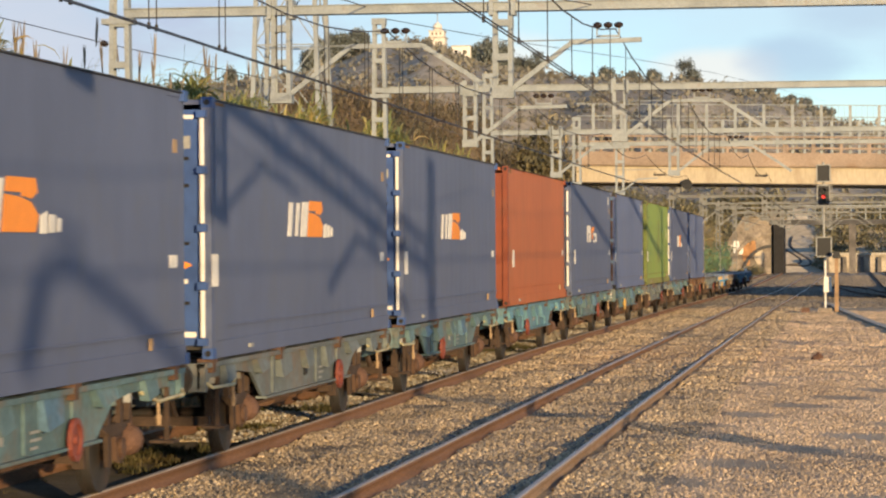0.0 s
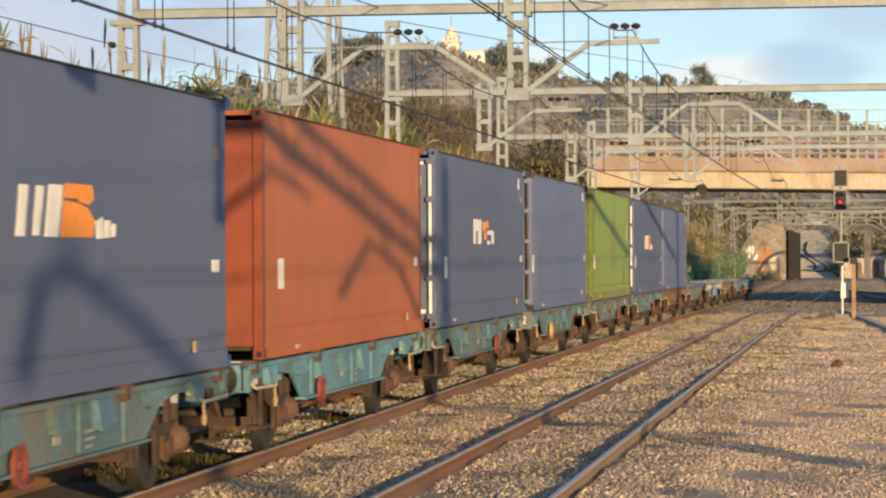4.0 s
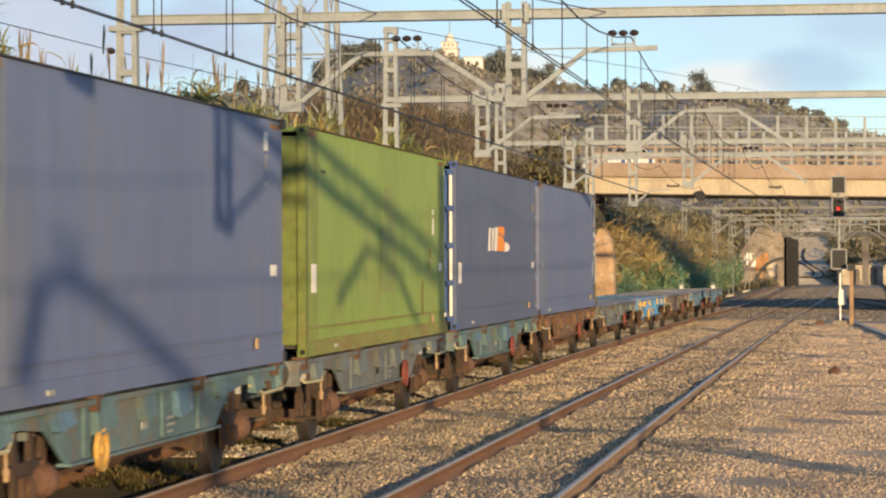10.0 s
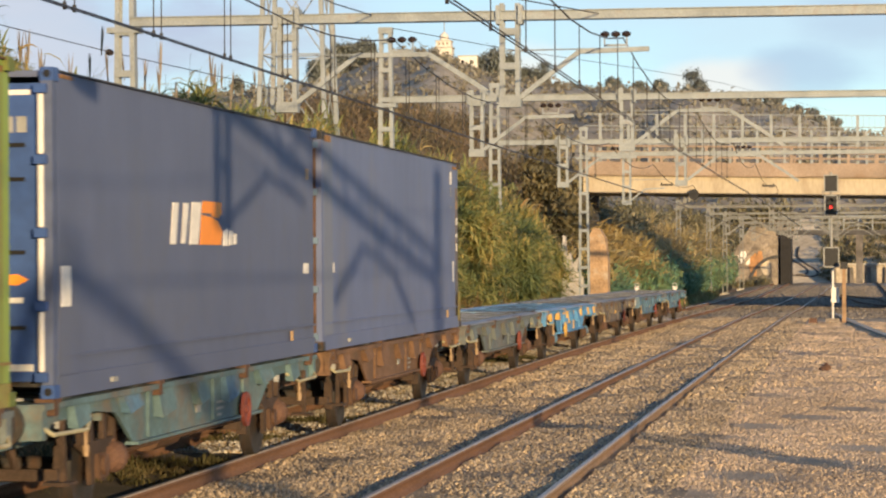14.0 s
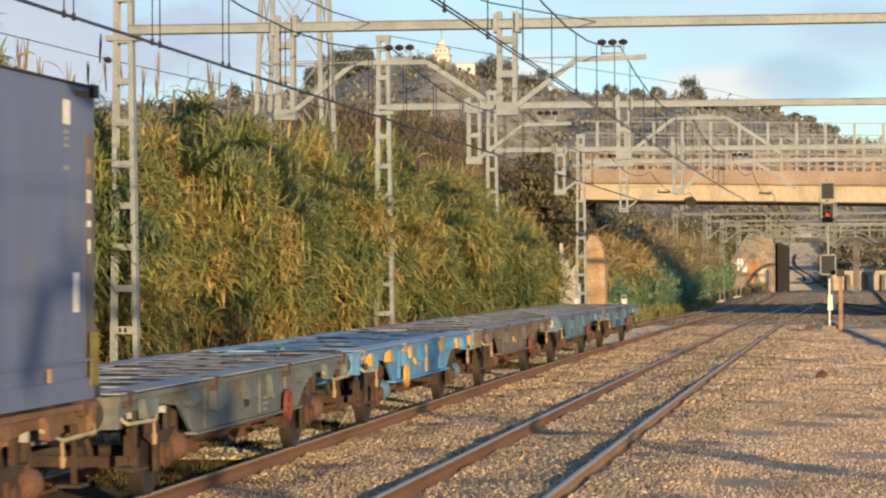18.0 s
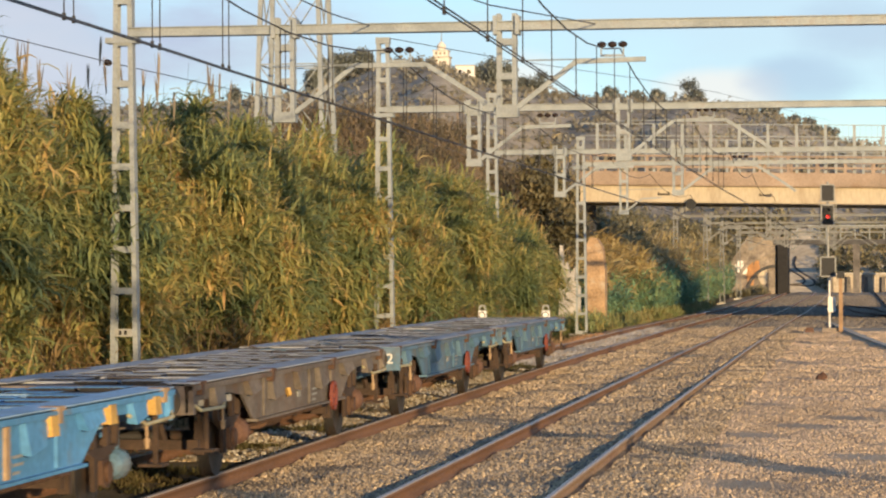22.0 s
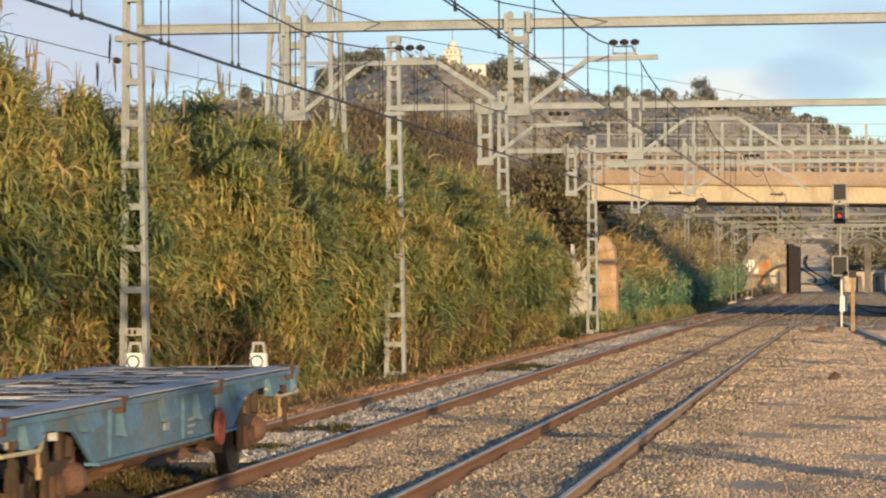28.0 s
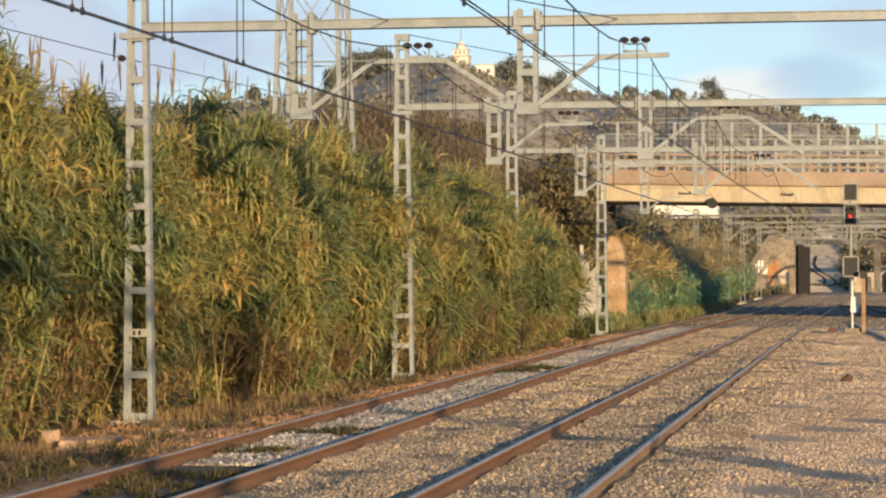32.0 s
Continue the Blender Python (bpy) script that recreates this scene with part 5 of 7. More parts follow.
# ---- road bridge over the tracks ----
def bridge():
    y0, y1, xa, xb = 150.0, 158.5, -14.1, 34.0
    g = thing("road_bridge", pose(0, 0, 0, 0, 0, 0), "cream concrete road bridge with railings and tall fence", "bridge")
    k = -0.0185
    def z(x, dz):
        return 5.8 + k * (x + 13.9) + dz
    def strip(name, ya, yb, lo, hi, m, lab=""):
        bm = bmesh.new()
        v = [bm.verts.new((x, y, z(x, d))) for x in (xa, xb) for y in (ya, yb) for d in (lo, hi)]
        for f in ((0, 1, 3, 2), (4, 6, 7, 5), (0, 4, 5, 1), (2, 3, 7, 6), (1, 5, 7, 3), (0, 2, 6, 4)):
            bm.faces.new([v[i] for i in f])
        return part(name, bm, m, g, lab)
    for yy in (y0, 152.6, 155.2, 157.8):
        strip("girder", yy, yy + 0.5, 0.0, 0.92, BRIDGE_PAINT, "cream painted concrete girder")
    strip("deck", y0 - 0.25, y1 + 0.25, 0.92, 1.2, BRIDGE_EDGE)
    strip("edge_beam", y0 - 0.32, y0 + 0.1, 0.98, 1.65, BRIDGE_EDGE, "brownish concrete edge beam")
    strip("edge_beam", y1 - 0.1, y1 + 0.32, 0.98, 1.65, BRIDGE_EDGE)
    strip("drip_edge", y0 - 0.06, y0, 0.0, 0.05, DARK_STEEL)
    for yy, sgn in ((y0 - 0.1, 1), (y1 + 0.1, -1)):
        for dz in (1.88, 2.15, 2.46):
            strip("guard_rail", yy - 0.03, yy + 0.03, dz, dz + 0.09, BRIDGE_EDGE)
        x = xa + 0.6
        while x < 14:
            bm = bmesh.new()
            bar(bm, (x, yy, z(x, 1.6)), (x, yy, z(x, 2.52)), 0.14, 0.14)
            part("railing_post", bm, BRIDGE_EDGE, g)
            x += 1.48
        yf = yy + 0.3 * sgn
        x = xa + 0.9 + (0.5 if sgn < 0 else 0)
        while x < 14:
            bm = bmesh.new()
            bar(bm, (x, yf, z(x, 1.2)), (x, yf, z(x, 4.2 if sgn > 0 else 3.75)), 0.15, 0.10)
            part("fence_post", bm, GALV, g, "tall galvanised fence post")
            x += 1.5
        for dz in ((2.75, 3.55, 4.18) if sgn > 0 else (2.9, 3.7)):
            strip("fence_rail", yf - 0.02, yf + 0.02, dz, dz + 0.04, GALV)
    # netting of the fence
    bm = bmesh.new()
    x = xa + 0.9
    while x < 12:
        bar(bm, (x, y0 + 0.2, z(x, 2.5)), (x, y0 + 0.2, z(x, 4.18)), 0.012)
        x += 0.3
    part("fence_netting", bm, GALV, g)
    for x in (-9.68, -4.35):
        bm = bmesh.new()
        box(bm, x - 0.33, x + 0.33, y0 - 0.02, y0, z(x, 0.42), z(x, 0.52))
        for s in (-0.29, 0.25):
            box(bm, x + s, x + s + 0.05, y0 - 0.02, y0, z(x, 0.521), z(x, 0.6))
        part("marking_bar", bm, DARK_STEEL, g)
    # the right one, out of view, is widened to shade the tracks beyond
    for xl, xr in ((-15.8, -14.0), (4.3, 34.0)):
        bm = bmesh.new()
        box(bm, xl, xr, y0 + 0.2, y1 - 0.2, -1.4, z(xr, 0.0) - 0.002)
        part("abutment", bm, DARK_STONE, g)
    bm = bmesh.new()
    tube(bm, (-8.25, y0 - 0.3, z(-8, -0.02)), (-8.25, y0 + 0.3, z(-8, -0.02)), 0.28, 14)
    part("drain_cowl", bm, BLACK, g, "black round drain under the girder")
    return g


bridge()


# ---- signal beside the near track ----
def signal():
    g = thing("railway_signal", pose(-0.82, 113.0, 0), "dark railway signal with a red light on a slim post", "railway signal")
    z0 = float(ground_z(-0.8, 113))
    def head(z, hh, hw, lenses, lab):
        bm = bmesh.new()
        box(bm, -hw, hw, -0.02, 0.16, z - hh, z + hh, 0.015)
        b = part("signal_head", bm, BLACK, g, lab)
        bm = bmesh.new()
        for s in (-1, 1):
            bar(bm, (s * hw, -0.025, z - hh), (s * hw, -0.025, z + hh), 0.05, 0.03)
            bar(bm, (-hw, -0.025, z + s * hh), (hw, -0.025, z + s * hh), 0.03, 0.05)
        part("rim", bm, GREYBOX, b)
        for dz, m in lenses:
            bm = bmesh.new()
            tube(bm, (0, -0.05, z + dz), (0, -0.02, z + dz), 0.075, 16)
            part("lens", bm, m, b)
            bm = bmesh.new()
            arc = [(rr * math.cos(math.pi * i / 10), z + dz + rr * math.sin(math.pi * i / 10)) for rr, order in ((0.125, range(11)), (0.112, range(10, -1, -1))) for i in order]
            prism(bm, arc, -0.24, -0.02)
            part("hood", bm, BLACK, b)
    head(5.25, 0.33, 0.26, [], "black square signal plate")
    head(4.37, 0.41, 0.24, [(0.18, BLACK), (-0.05, GLOW), (-0.25, BLACK)], "black signal head with a lit red lamp")
    head(2.34, 0.38, 0.29, [], "dark square lower plate")
    bm = bmesh.new()
    tube(bm, (0.0, 0.2, 2.0), (0.0, 0.2, 5.7), 0.055, 10)
    part("upper_post", bm, GREYBOX, g)
    bm = bmesh.new()
    tube(bm, (0.05, 0.2, z0), (0.05, 0.2, 2.0), 0.05, 10)
    part("post", bm, WHITE, g, "pale lower post")
    bm = bmesh.new()
    box(bm, -0.02, 0.30, -0.02, 0.14, 0.55, 1.15, 0.02)
    part("relay_box", bm, WHITE, g, "white relay box")
    for s in (-1, 1):
        bm = bmesh.new()
        bar(bm, (s * 0.33, 0.25, 3.7), (s * 0.33, 0.25, 5.0), 0.03)
        part("ladder_rail", bm, GREYBOX, g)
    bm = bmesh.new()
    box(bm, -0.3, 0.6, -0.35, 0.5, z0 - 0.3, z0 + 0.2, 0.08)
    part("foundation", bm, ROUGH_WALL, g)


signal()
g = thing("marker_post", pose(-0.33, 112.6, 0), "brown weathered post with a dark cap beside the signal", "post")
bm = bmesh.new()
box(bm, -0.08, 0.08, -0.08, 0.08, -0.25, 1.92, 0.01)
part("post", bm, WOOD, g)
bm = bmesh.new()
box(bm, -0.16, 0.16, -0.13, 0.13, 1.88, 2.16, 0.02)
part("cap", bm, BLACK, g)
g = thing("point_lamp", pose(-1.55, 112.5, float(ground_z(-1.5, 112)) - 0.02), "small rust-brown trackside box", "trackside box")
bm = bmesh.new()
box(bm, -0.2, 0.2, -0.15, 0.15, 0, 0.24, 0.06)
part("box", bm, RUST_RED, g)
bm = bmesh.new()
box(bm, -0.26, 0.26, -0.2, 0.2, -0.03, 0.05)
part("base", bm, CONCRETE, g)

# cable trough that bends away behind the signal
g = thing("cable_trough", pose(0, 0, 0), "pale concrete cable trough curving over the gravel", "cable trough")
pts = [(-0.95, 134.0), (-0.6, 128.0), (-0.08, 114.0), (0.45, 103.0), (0.95, 93.0), (1.6, 82.0)]
for (xa, ya), (xb, yb) in zip(pts, pts[1:]):
    for k in range(4):
        u, v = (k + 0.02) / 4, (k + 0.98) / 4
        bm = bmesh.new()
        p, q = (xa + (xb - xa) * u, ya + (yb - ya) * u), (xa + (xb - xa) * v, ya + (yb - ya) * v)
        bar(bm, (*p, float(ground_z(*p)) + 0.03), (*q, float(ground_z(*q)) + 0.03), 0.26, 0.14)
        part("cover_slab", bm, CONCRETE, g)

# ---- ruined wall beside the fourth portal ----
bm = bmesh.new()
outline = [(-0.35, 0), (0.38, 0), (0.38, 2.6), (0.28, 3.6), (0.05, 4.05), (-0.2, 4.1), (-0.38, 3.7)]
prism(bm, [(x * 1.1 - 11.1, z - 0.4) for x, z in outline], 125.0, 126.2)
solid("ruined_wall", bm, OCHRE_WALL, "ochre rendered stub of a ruined wall", "wall")
bm = bmesh.new()
outline = [(-0.5, -0.2), (0.45, -0.2), (0.47, 1.9), (0.2, 2.2), (0.26, 2.8), (0.02, 2.5), (-0.1, 3.0), (-0.24, 2.8), (-0.3, 3.7), (-0.42, 3.75), (-0.46, 2.4)]
prism(bm, [(x - 12.05, z - 0.4) for x, z in outline], 123.0, 123.4)
solid("white_wall", bm, WHITEWASH, "broken white rendered wall among the reeds", "wall")


# ---- second bridge: masonry with an opening over the tracks ----
def underpass():
    y, zb = 320.0, -1.4
    g = thing("masonry_bridge", pose(0, 0, 0), "old stone bridge with a wide opening over the tracks", "bridge")
    # flat black here paints the pier's shaded face
    bm = bmesh.new()
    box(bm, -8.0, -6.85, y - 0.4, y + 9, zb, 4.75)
    part("pier", bm, SHADE_BLACK, g, "pier at the opening with its shade painted black")
    bm = bmesh.new()
    prism(bm, [(-14.5, zb), (-8.2, zb), (-8.2, 5.0), (-9.4, 6.2), (-11.2, 6.0), (-12.3, 4.2), (-13.2, 3.0), (-14.5, 1.2)], y + 0.2, y + 8)
    part("side_wall", bm, ROUGH_WALL, g)
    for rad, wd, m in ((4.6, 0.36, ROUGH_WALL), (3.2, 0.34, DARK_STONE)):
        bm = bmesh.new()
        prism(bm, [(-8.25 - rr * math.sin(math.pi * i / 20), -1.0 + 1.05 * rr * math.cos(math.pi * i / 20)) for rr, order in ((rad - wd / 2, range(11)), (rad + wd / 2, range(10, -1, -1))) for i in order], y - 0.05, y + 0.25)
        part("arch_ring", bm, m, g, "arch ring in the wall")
    for x, z, w, h, m in ((-12.2, 2.3, 0.55, 0.8, WHITE), (-11.7, 1.9, 0.4, 0.5, WHITE), (-11.0, 1.5, 0.5, 1.5, ORANGE_DUSTY), (-10.3, 2.2, 0.4, 0.9, ORANGE_DUSTY), (-9.6, 1.2, 0.6, 1.0, PALE)):
        bm = bmesh.new()
        v = [bm.verts.new((x + w * math.cos(k * 1.05) * (0.8 + 0.3 * (k % 2)), y + 0.14, z + h * math.sin(k * 1.05))) for k in range(6)]
        bm.faces.new(v)
        for q in v:
            q.co.y -= 0.02 * (q.co.x - x)
        ret = bmesh.ops.extrude_face_region(bm, geom=bm.faces[:])
        for q in ret["geom"]:
            if isinstance(q, bmesh.types.BMVert):
                q.co.y -= 0.03
        part("paint_patch", bm, m, g, "patch of old wall paint")
    # near-black all over, for the dark line above the opening
    bm = bmesh.new()
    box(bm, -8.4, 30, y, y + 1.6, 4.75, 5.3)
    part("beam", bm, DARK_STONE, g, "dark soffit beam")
    bm = bmesh.new()
    box(bm, -9.2, -6.9, y - 0.2, y + 0.2, 5.3, 6.4)
    part("parapet", bm, DARK_MASONRY, g)
    for x in (0.35, 8.5):
        bm = bmesh.new()
        box(bm, x, x + 0.75, y + 0.02, y + 1.5, zb, 4.75)
        part("column", bm, DARK_MASONRY, g)
    for i in range(14):
        bm = bmesh.new()
        bar(bm, (-9 + 1.6 * i, y + 0.1, 5.29), (-9 + 1.6 * i, y + 0.1, 6.9), 0.12)
        part("railing_post", bm, GALV, g)
    for z in (6.1, 6.85):
        bm = bmesh.new()
        bar(bm, (-9, y + 0.1, z), (18, y + 0.1, z), 0.1)
        part("railing", bm, GALV, g)


underpass()


# ---- roads that lead over the bridges ----
def roads():
    g = thing("approach_road", pose(0, 0, 0), "grey asphalt road on banks at the bridge ends", "road", kind="structure")
    for x0, x1, top, foot in ((-90.0, -14.12, 7.0, 6.4), (34.02, 110.0, 6.09, -0.6)):
        bm = bmesh.new()
        box(bm, x0, x1, 150.1, 158.4, foot, top)
        part("carriageway", bm, ASPHALT, g)
    g = thing("far_road", pose(0, 0, 0), "asphalt road along the top of the pale slope", "road", kind="structure")
    bm = bmesh.new()
    box(bm, -118, 118, 363.5, 370.5, 7.2, 7.46)
    part("carriageway", bm, ASPHALT, g)


roads()


def outline(bm, pts, y0, y1, inset=0.0):
    """A side view (x, z) drawn out from y0 to y1; points above 0.9 m lean in by inset."""
    rows = []
    for y, s in ((y0, 1), (y1, -1)):
        rows.append([bm.verts.new((x, y + (s * inset if z > 0.95 else 0), z)) for x, z in pts])
    n = len(pts)
    for i in range(n):
        bm.faces.new((rows[0][i], rows[1][i], rows[1][(i + 1) % n], rows[0][(i + 1) % n]))
    bm.faces.new(rows[0][::-1])
    bm.faces.new(rows[1])


def road_wheels(g, xs, r, half):
    for x in xs:
        for s in (-1, 1):
            bm = bmesh.new()
            tube(bm, (0, -0.1, 0), (0, 0.1, 0), r, 18)
            w = part("wheel", bm, BLACK, g)
            w.matrix_basis = pose(x, s * half, r)
            bm = bmesh.new()
            tube(bm, (0, -0.11, 0), (0, 0.11, 0), r * 0.6, 14)
            part("rim", bm, GALV, w)


def car(paint, label):
    """A hatchback that heads along +x, its wheels on z = 0."""
    g = thing("car", pose(0, 0, 0), label, "car")
    bm = bmesh.new()
    outline(bm, [(-2.0, 0.25), (2.0, 0.25), (2.05, 0.45), (2.0, 0.68), (1.75, 0.78), (0.95, 0.9), (-1.9, 0.93), (-2.04, 0.75), (-2.05, 0.4)], -0.85, 0.85)
    part("body", bm, paint, g, bevel=0.04)
    bm = bmesh.new()
    outline(bm, [(0.98, 0.9), (0.25, 1.36), (-0.2, 1.44), (-1.2, 1.42), (-1.62, 1.3), (-1.92, 0.9)], -0.8, 0.8, 0.13)
    part("cabin", bm, paint, g, bevel=0.03)
    for s in (-1, 1):
        for a, b, c, d in ((0.72, 0.18, -0.38, -0.38), (-0.46, -0.46, -1.62, -1.4)):
            bm = bmesh.new()
            v = [bm.verts.new((x, s * y, z)) for x, y, z in ((a, 0.806, 0.97), (b, 0.686, 1.34), (d, 0.686, 1.34), (c, 0.806, 0.97))]
            bm.faces.new(v)
            bmesh.ops.solidify(bm, geom=bm.faces[:], thickness=0.02)
            part("side_window", bm, CAR_GLASS, g, "dark side window")
    for name, pts in (("windscreen", ((0.93, 0.7, 0.96), (0.30, 0.62, 1.34))), ("rear_window", ((-1.86, 0.7, 1.0), (-1.66, 0.62, 1.28)))):
        (xa, ya, za), (xb, yb, zb) = pts
        out = 0.02 if xa > 0 else -0.03
        bm = bmesh.new()
        bm.faces.new([bm.verts.new(q) for q in ((xa + out, -ya, za), (xa + out, ya, za), (xb + out, yb, zb), (xb + out, -yb, zb))])
        bmesh.ops.solidify(bm, geom=bm.faces[:], thickness=0.02)
        part(name, bm, CAR_GLASS, g)
    for s in (-0.62, 0.62):
        bm = bmesh.new()
        box(bm, 1.9, 2.06, s - 0.18, s + 0.18, 0.56, 0.7)
        part("headlight", bm, PALE, g)
        bm = bmesh.new()
        box(bm, -2.07, -1.95, s - 0.16, s + 0.16, 0.6, 0.82)
        part("tail_light", bm, RED, g)
    road_wheels(g, (-1.25, 1.28), 0.31, 0.76)
    return g


def lorry(label):
    """A box lorry that heads along +x."""
    g = thing("lorry", pose(0, 0, 0), label, "lorry")
    bm = bmesh.new()
    box(bm, -4.2, 2.1, -1.25, 1.25, 1.05, 3.4)
    part("cargo_box", bm, WHITE, g, "white cargo box", bevel=0.03)
    bm = bmesh.new()
    box(bm, -4.15, 2.05, -1.262, 1.262, 1.25, 1.5)
    part("side_stripe", bm, CAR_BLUE, g, "blue stripe")
    bm = bmesh.new()
    box(bm, -4.1, 4.1, -0.5, 0.5, 0.6, 1.04)
    part("chassis", bm, DARK_STEEL, g)
    bm = bmesh.new()
    outline(bm, [(2.25, 0.5), (4.2, 0.5), (4.2, 1.5), (3.95, 2.75), (2.25, 2.85)], -1.15, 1.15)
    part("cab", bm, WHITE, g, bevel=0.05)
    bm = bmesh.new()
    bm.faces.new([bm.verts.new(q) for q in ((4.22, -1.0, 1.55), (4.22, 1.0, 1.55), (4.01, 1.0, 2.6), (4.01, -1.0, 2.6))])
    bmesh.ops.solidify(bm, geom=bm.faces[:], thickness=0.02)
    part("windscreen", bm, CAR_GLASS, g)
    road_wheels(g, (-2.9, 3.2), 0.48, 1.05)
    return g


# vehicle, metres along x at a known second, speed, first and last place, y, road level
TRAFFIC = [
    (car(CAR_RED, "bright red hatchback driving over the road bridge"), -10.7, 12.5, 11.2, -72.0, 84.0, 152.6, 0),
    (car(CAR_WHITE, "white hatchback driving over the road bridge"), -3.9, 9.0, -9.0, 77.1, -72.0, 155.9, 0),
    (car(CAR_BLUE, "dark blue hatchback driving over the road bridge"), -4.4, 20.0, -14.0, 86.0, -80.0, 155.9, 0),
    (car(CAR_WHITE, "pale car driving along the far road"), -14.6, 20.0, -15.6, 80.0, -80.0, 365.5, 7.46),
    (lorry("white box lorry with a blue stripe on the far road"), -3.5, 31.0, -19.9, 100.0, -100.0, 365.5, 7.46),
]
g = thing("retaining_wall", pose(0, 0, 0), "retaining wall with dark buttresses beyond the stone bridge", "wall")
bm = bmesh.new()
box(bm, -2.6, 26, 334, 335.2, -1.4, 1.3)
part("wall", bm, MASONRY, g)
for i in range(7):
    bm = bmesh.new()
    box(bm, -2.4 + 2.0 * i, -1.9 + 2.0 * i, 333.4, 334, -1.4, 1.1, 0.05)
    part("buttress", bm, DARK_MASONRY, g)
bm = bmesh.new()
box(bm, -2.7, 26, 333.7, 335.4, 1.3, 1.55)
part("coping", bm, CONCRETE, g)

# pale slope with winding tracks beyond the opening
def slope_z(y):
    return -1.05 + 0.32 * np.clip(np.asarray(y, float) - 336, 0, 26.4)


sx, sy = np.meshgrid(np.linspace(-120, 120, 41), np.linspace(331, 430, 61), indexing="ij")
sz = slope_z(sy) + 0.06 * np.sin(sx * 0.8) * np.sin(sy * 0.5)
i2 = np.arange(41 * 61).reshape(41, 61)
sf = np.stack([i2[:-1, :-1], i2[1:, :-1], i2[1:, 1:], i2[:-1, 1:]], -1).reshape(-1, 4)
tagged(new("embankment", raw("embankment", np.stack([sx, sy, sz], -1).reshape(-1, 3), sf, PALE, True)), "pale stony slope beyond the stone bridge", "embankment", kind="structure")
for name, pts in (("winding_track", ((-7.2, 339.6), (-6.6, 339.5), (-6.0, 339.4), (-5.3, 339.2), (-4.68, 339.2), (-4.3, 339.5), (-4.14, 340.1), (-4.18, 340.8), (-4.38, 341.5), (-4.75, 342.2), (-5.17, 342.9), (-5.7, 343.9), (-6.22, 345.0), (-6.58, 346.2), (-6.71, 347.5), (-6.65, 348.8), (-6.53, 350.1))), ("winding_track", ((-7.35, 345.4), (-6.54, 344.0), (-5.84, 342.6), (-5.45, 341.7), (-5.32, 340.9), (-5.38, 340.4), (-5.58, 340.0), (-6.1, 339.85), (-6.69, 339.8)))):
    bm = bmesh.new()
    rows = []
    for k, (x, y) in enumerate(pts):
        (xa, ya), (xb, yb) = pts[max(k - 1, 0)], pts[min(k + 1, len(pts) - 1)]
        side = Vector((yb - ya, xa - xb)).normalized() * 0.12
        z = float(slope_z(y)) + 0.05
        rows.append([bm.verts.new(q) for q in ((x - side.x, y - side.y, z - 0.15), (x + side.x, y + side.y, z - 0.15), (x + side.x, y + side.y, z + 0.08), (x - side.x, y - side.y, z + 0.08))])
    for a, b in zip(rows, rows[1:]):
        for k in range(4):
            bm.faces.new((a[k], a[(k + 1) % 4], b[(k + 1) % 4], b[k]))
    bm.faces.new(rows[0])
    bm.faces.new(rows[-1][::-1])
    solid(name, bm, DARK_STEEL, "dark winding kerb on the pale slope", "track edge")


# ---- lattice pylon behind the reeds ----
def pylon():
    x0, y0, w, h = -21.6, 110.0, 1.30, 26.0
    zb = float(ground_z(x0, y0))
    g = thing("lattice_pylon", pose(x0, y0, 0), "tall galvanised lattice steel pylon behind the reeds", "pylon")
    def at(sx, sy, z):
        k = w * (1 - 0.45 * (z - 8) / 18)
        return (sx * k, sy * k, z)
    for sx in (-1, 1):
        for sy in (-1, 1):
            bm = bmesh.new()
            bar(bm, at(sx, sy, zb - 0.3), at(sx, sy, h), 0.17, 0.17)
            part("leg", bm, GALV, g)
    z = zb + 0.4
    while z < h - 3.2:
        for a, b in (((-1, -1), (1, -1)), ((1, -1), (1, 1)), ((1, 1), (-1, 1)), ((-1, 1), (-1, -1))):
            bm = bmesh.new()
            bar(bm, at(*a, z), at(*b, z + 3.4), 0.055, 0.04)
            bar(bm, at(*b, z), at(*a, z + 3.4), 0.055, 0.04)
            bar(bm, at(*a, z), at(*b, z), 0.06, 0.05)
            part("bracing", bm, GALV, g)
        z += 3.4


pylon()


# ---- plants ----
def blades(base, az, elev, length, width, bend, segs=3):
    """Leaf strips: each starts at base, rises at elev and bends over; returns points and faces."""
    n = len(base)
    pts = [base]
    e = elev.copy()
    for k in range(segs):
        st = length / segs
        step = np.stack([np.cos(az) * np.cos(e), np.sin(az) * np.cos(e), np.sin(e)], -1) * st[:, None]
        pts.append(pts[-1] + step)
        e = e - bend
    side = np.stack([-np.sin(az), np.cos(az), 0.35 * rng.normal(size=n)], -1)
    ws = np.array([0.55, 1.0, 0.75, 0.12])[:segs + 1] if segs == 3 else np.array([0.8, 1.0, 0.1])
    v = []
    for k, p in enumerate(pts):
        o = side * (width * ws[k] / 2)[:, None]
        v += [p - o, p + o]
    v = np.stack(v, 1)
    q = np.array([(2 * k, 2 * k + 1, 2 * k + 3, 2 * k + 2) for k in range(segs)])
    f = (q[None] + (2 * segs + 2) * np.arange(n)[:, None, None]).reshape(-1, 4)
    return v.reshape(-1, 3), f


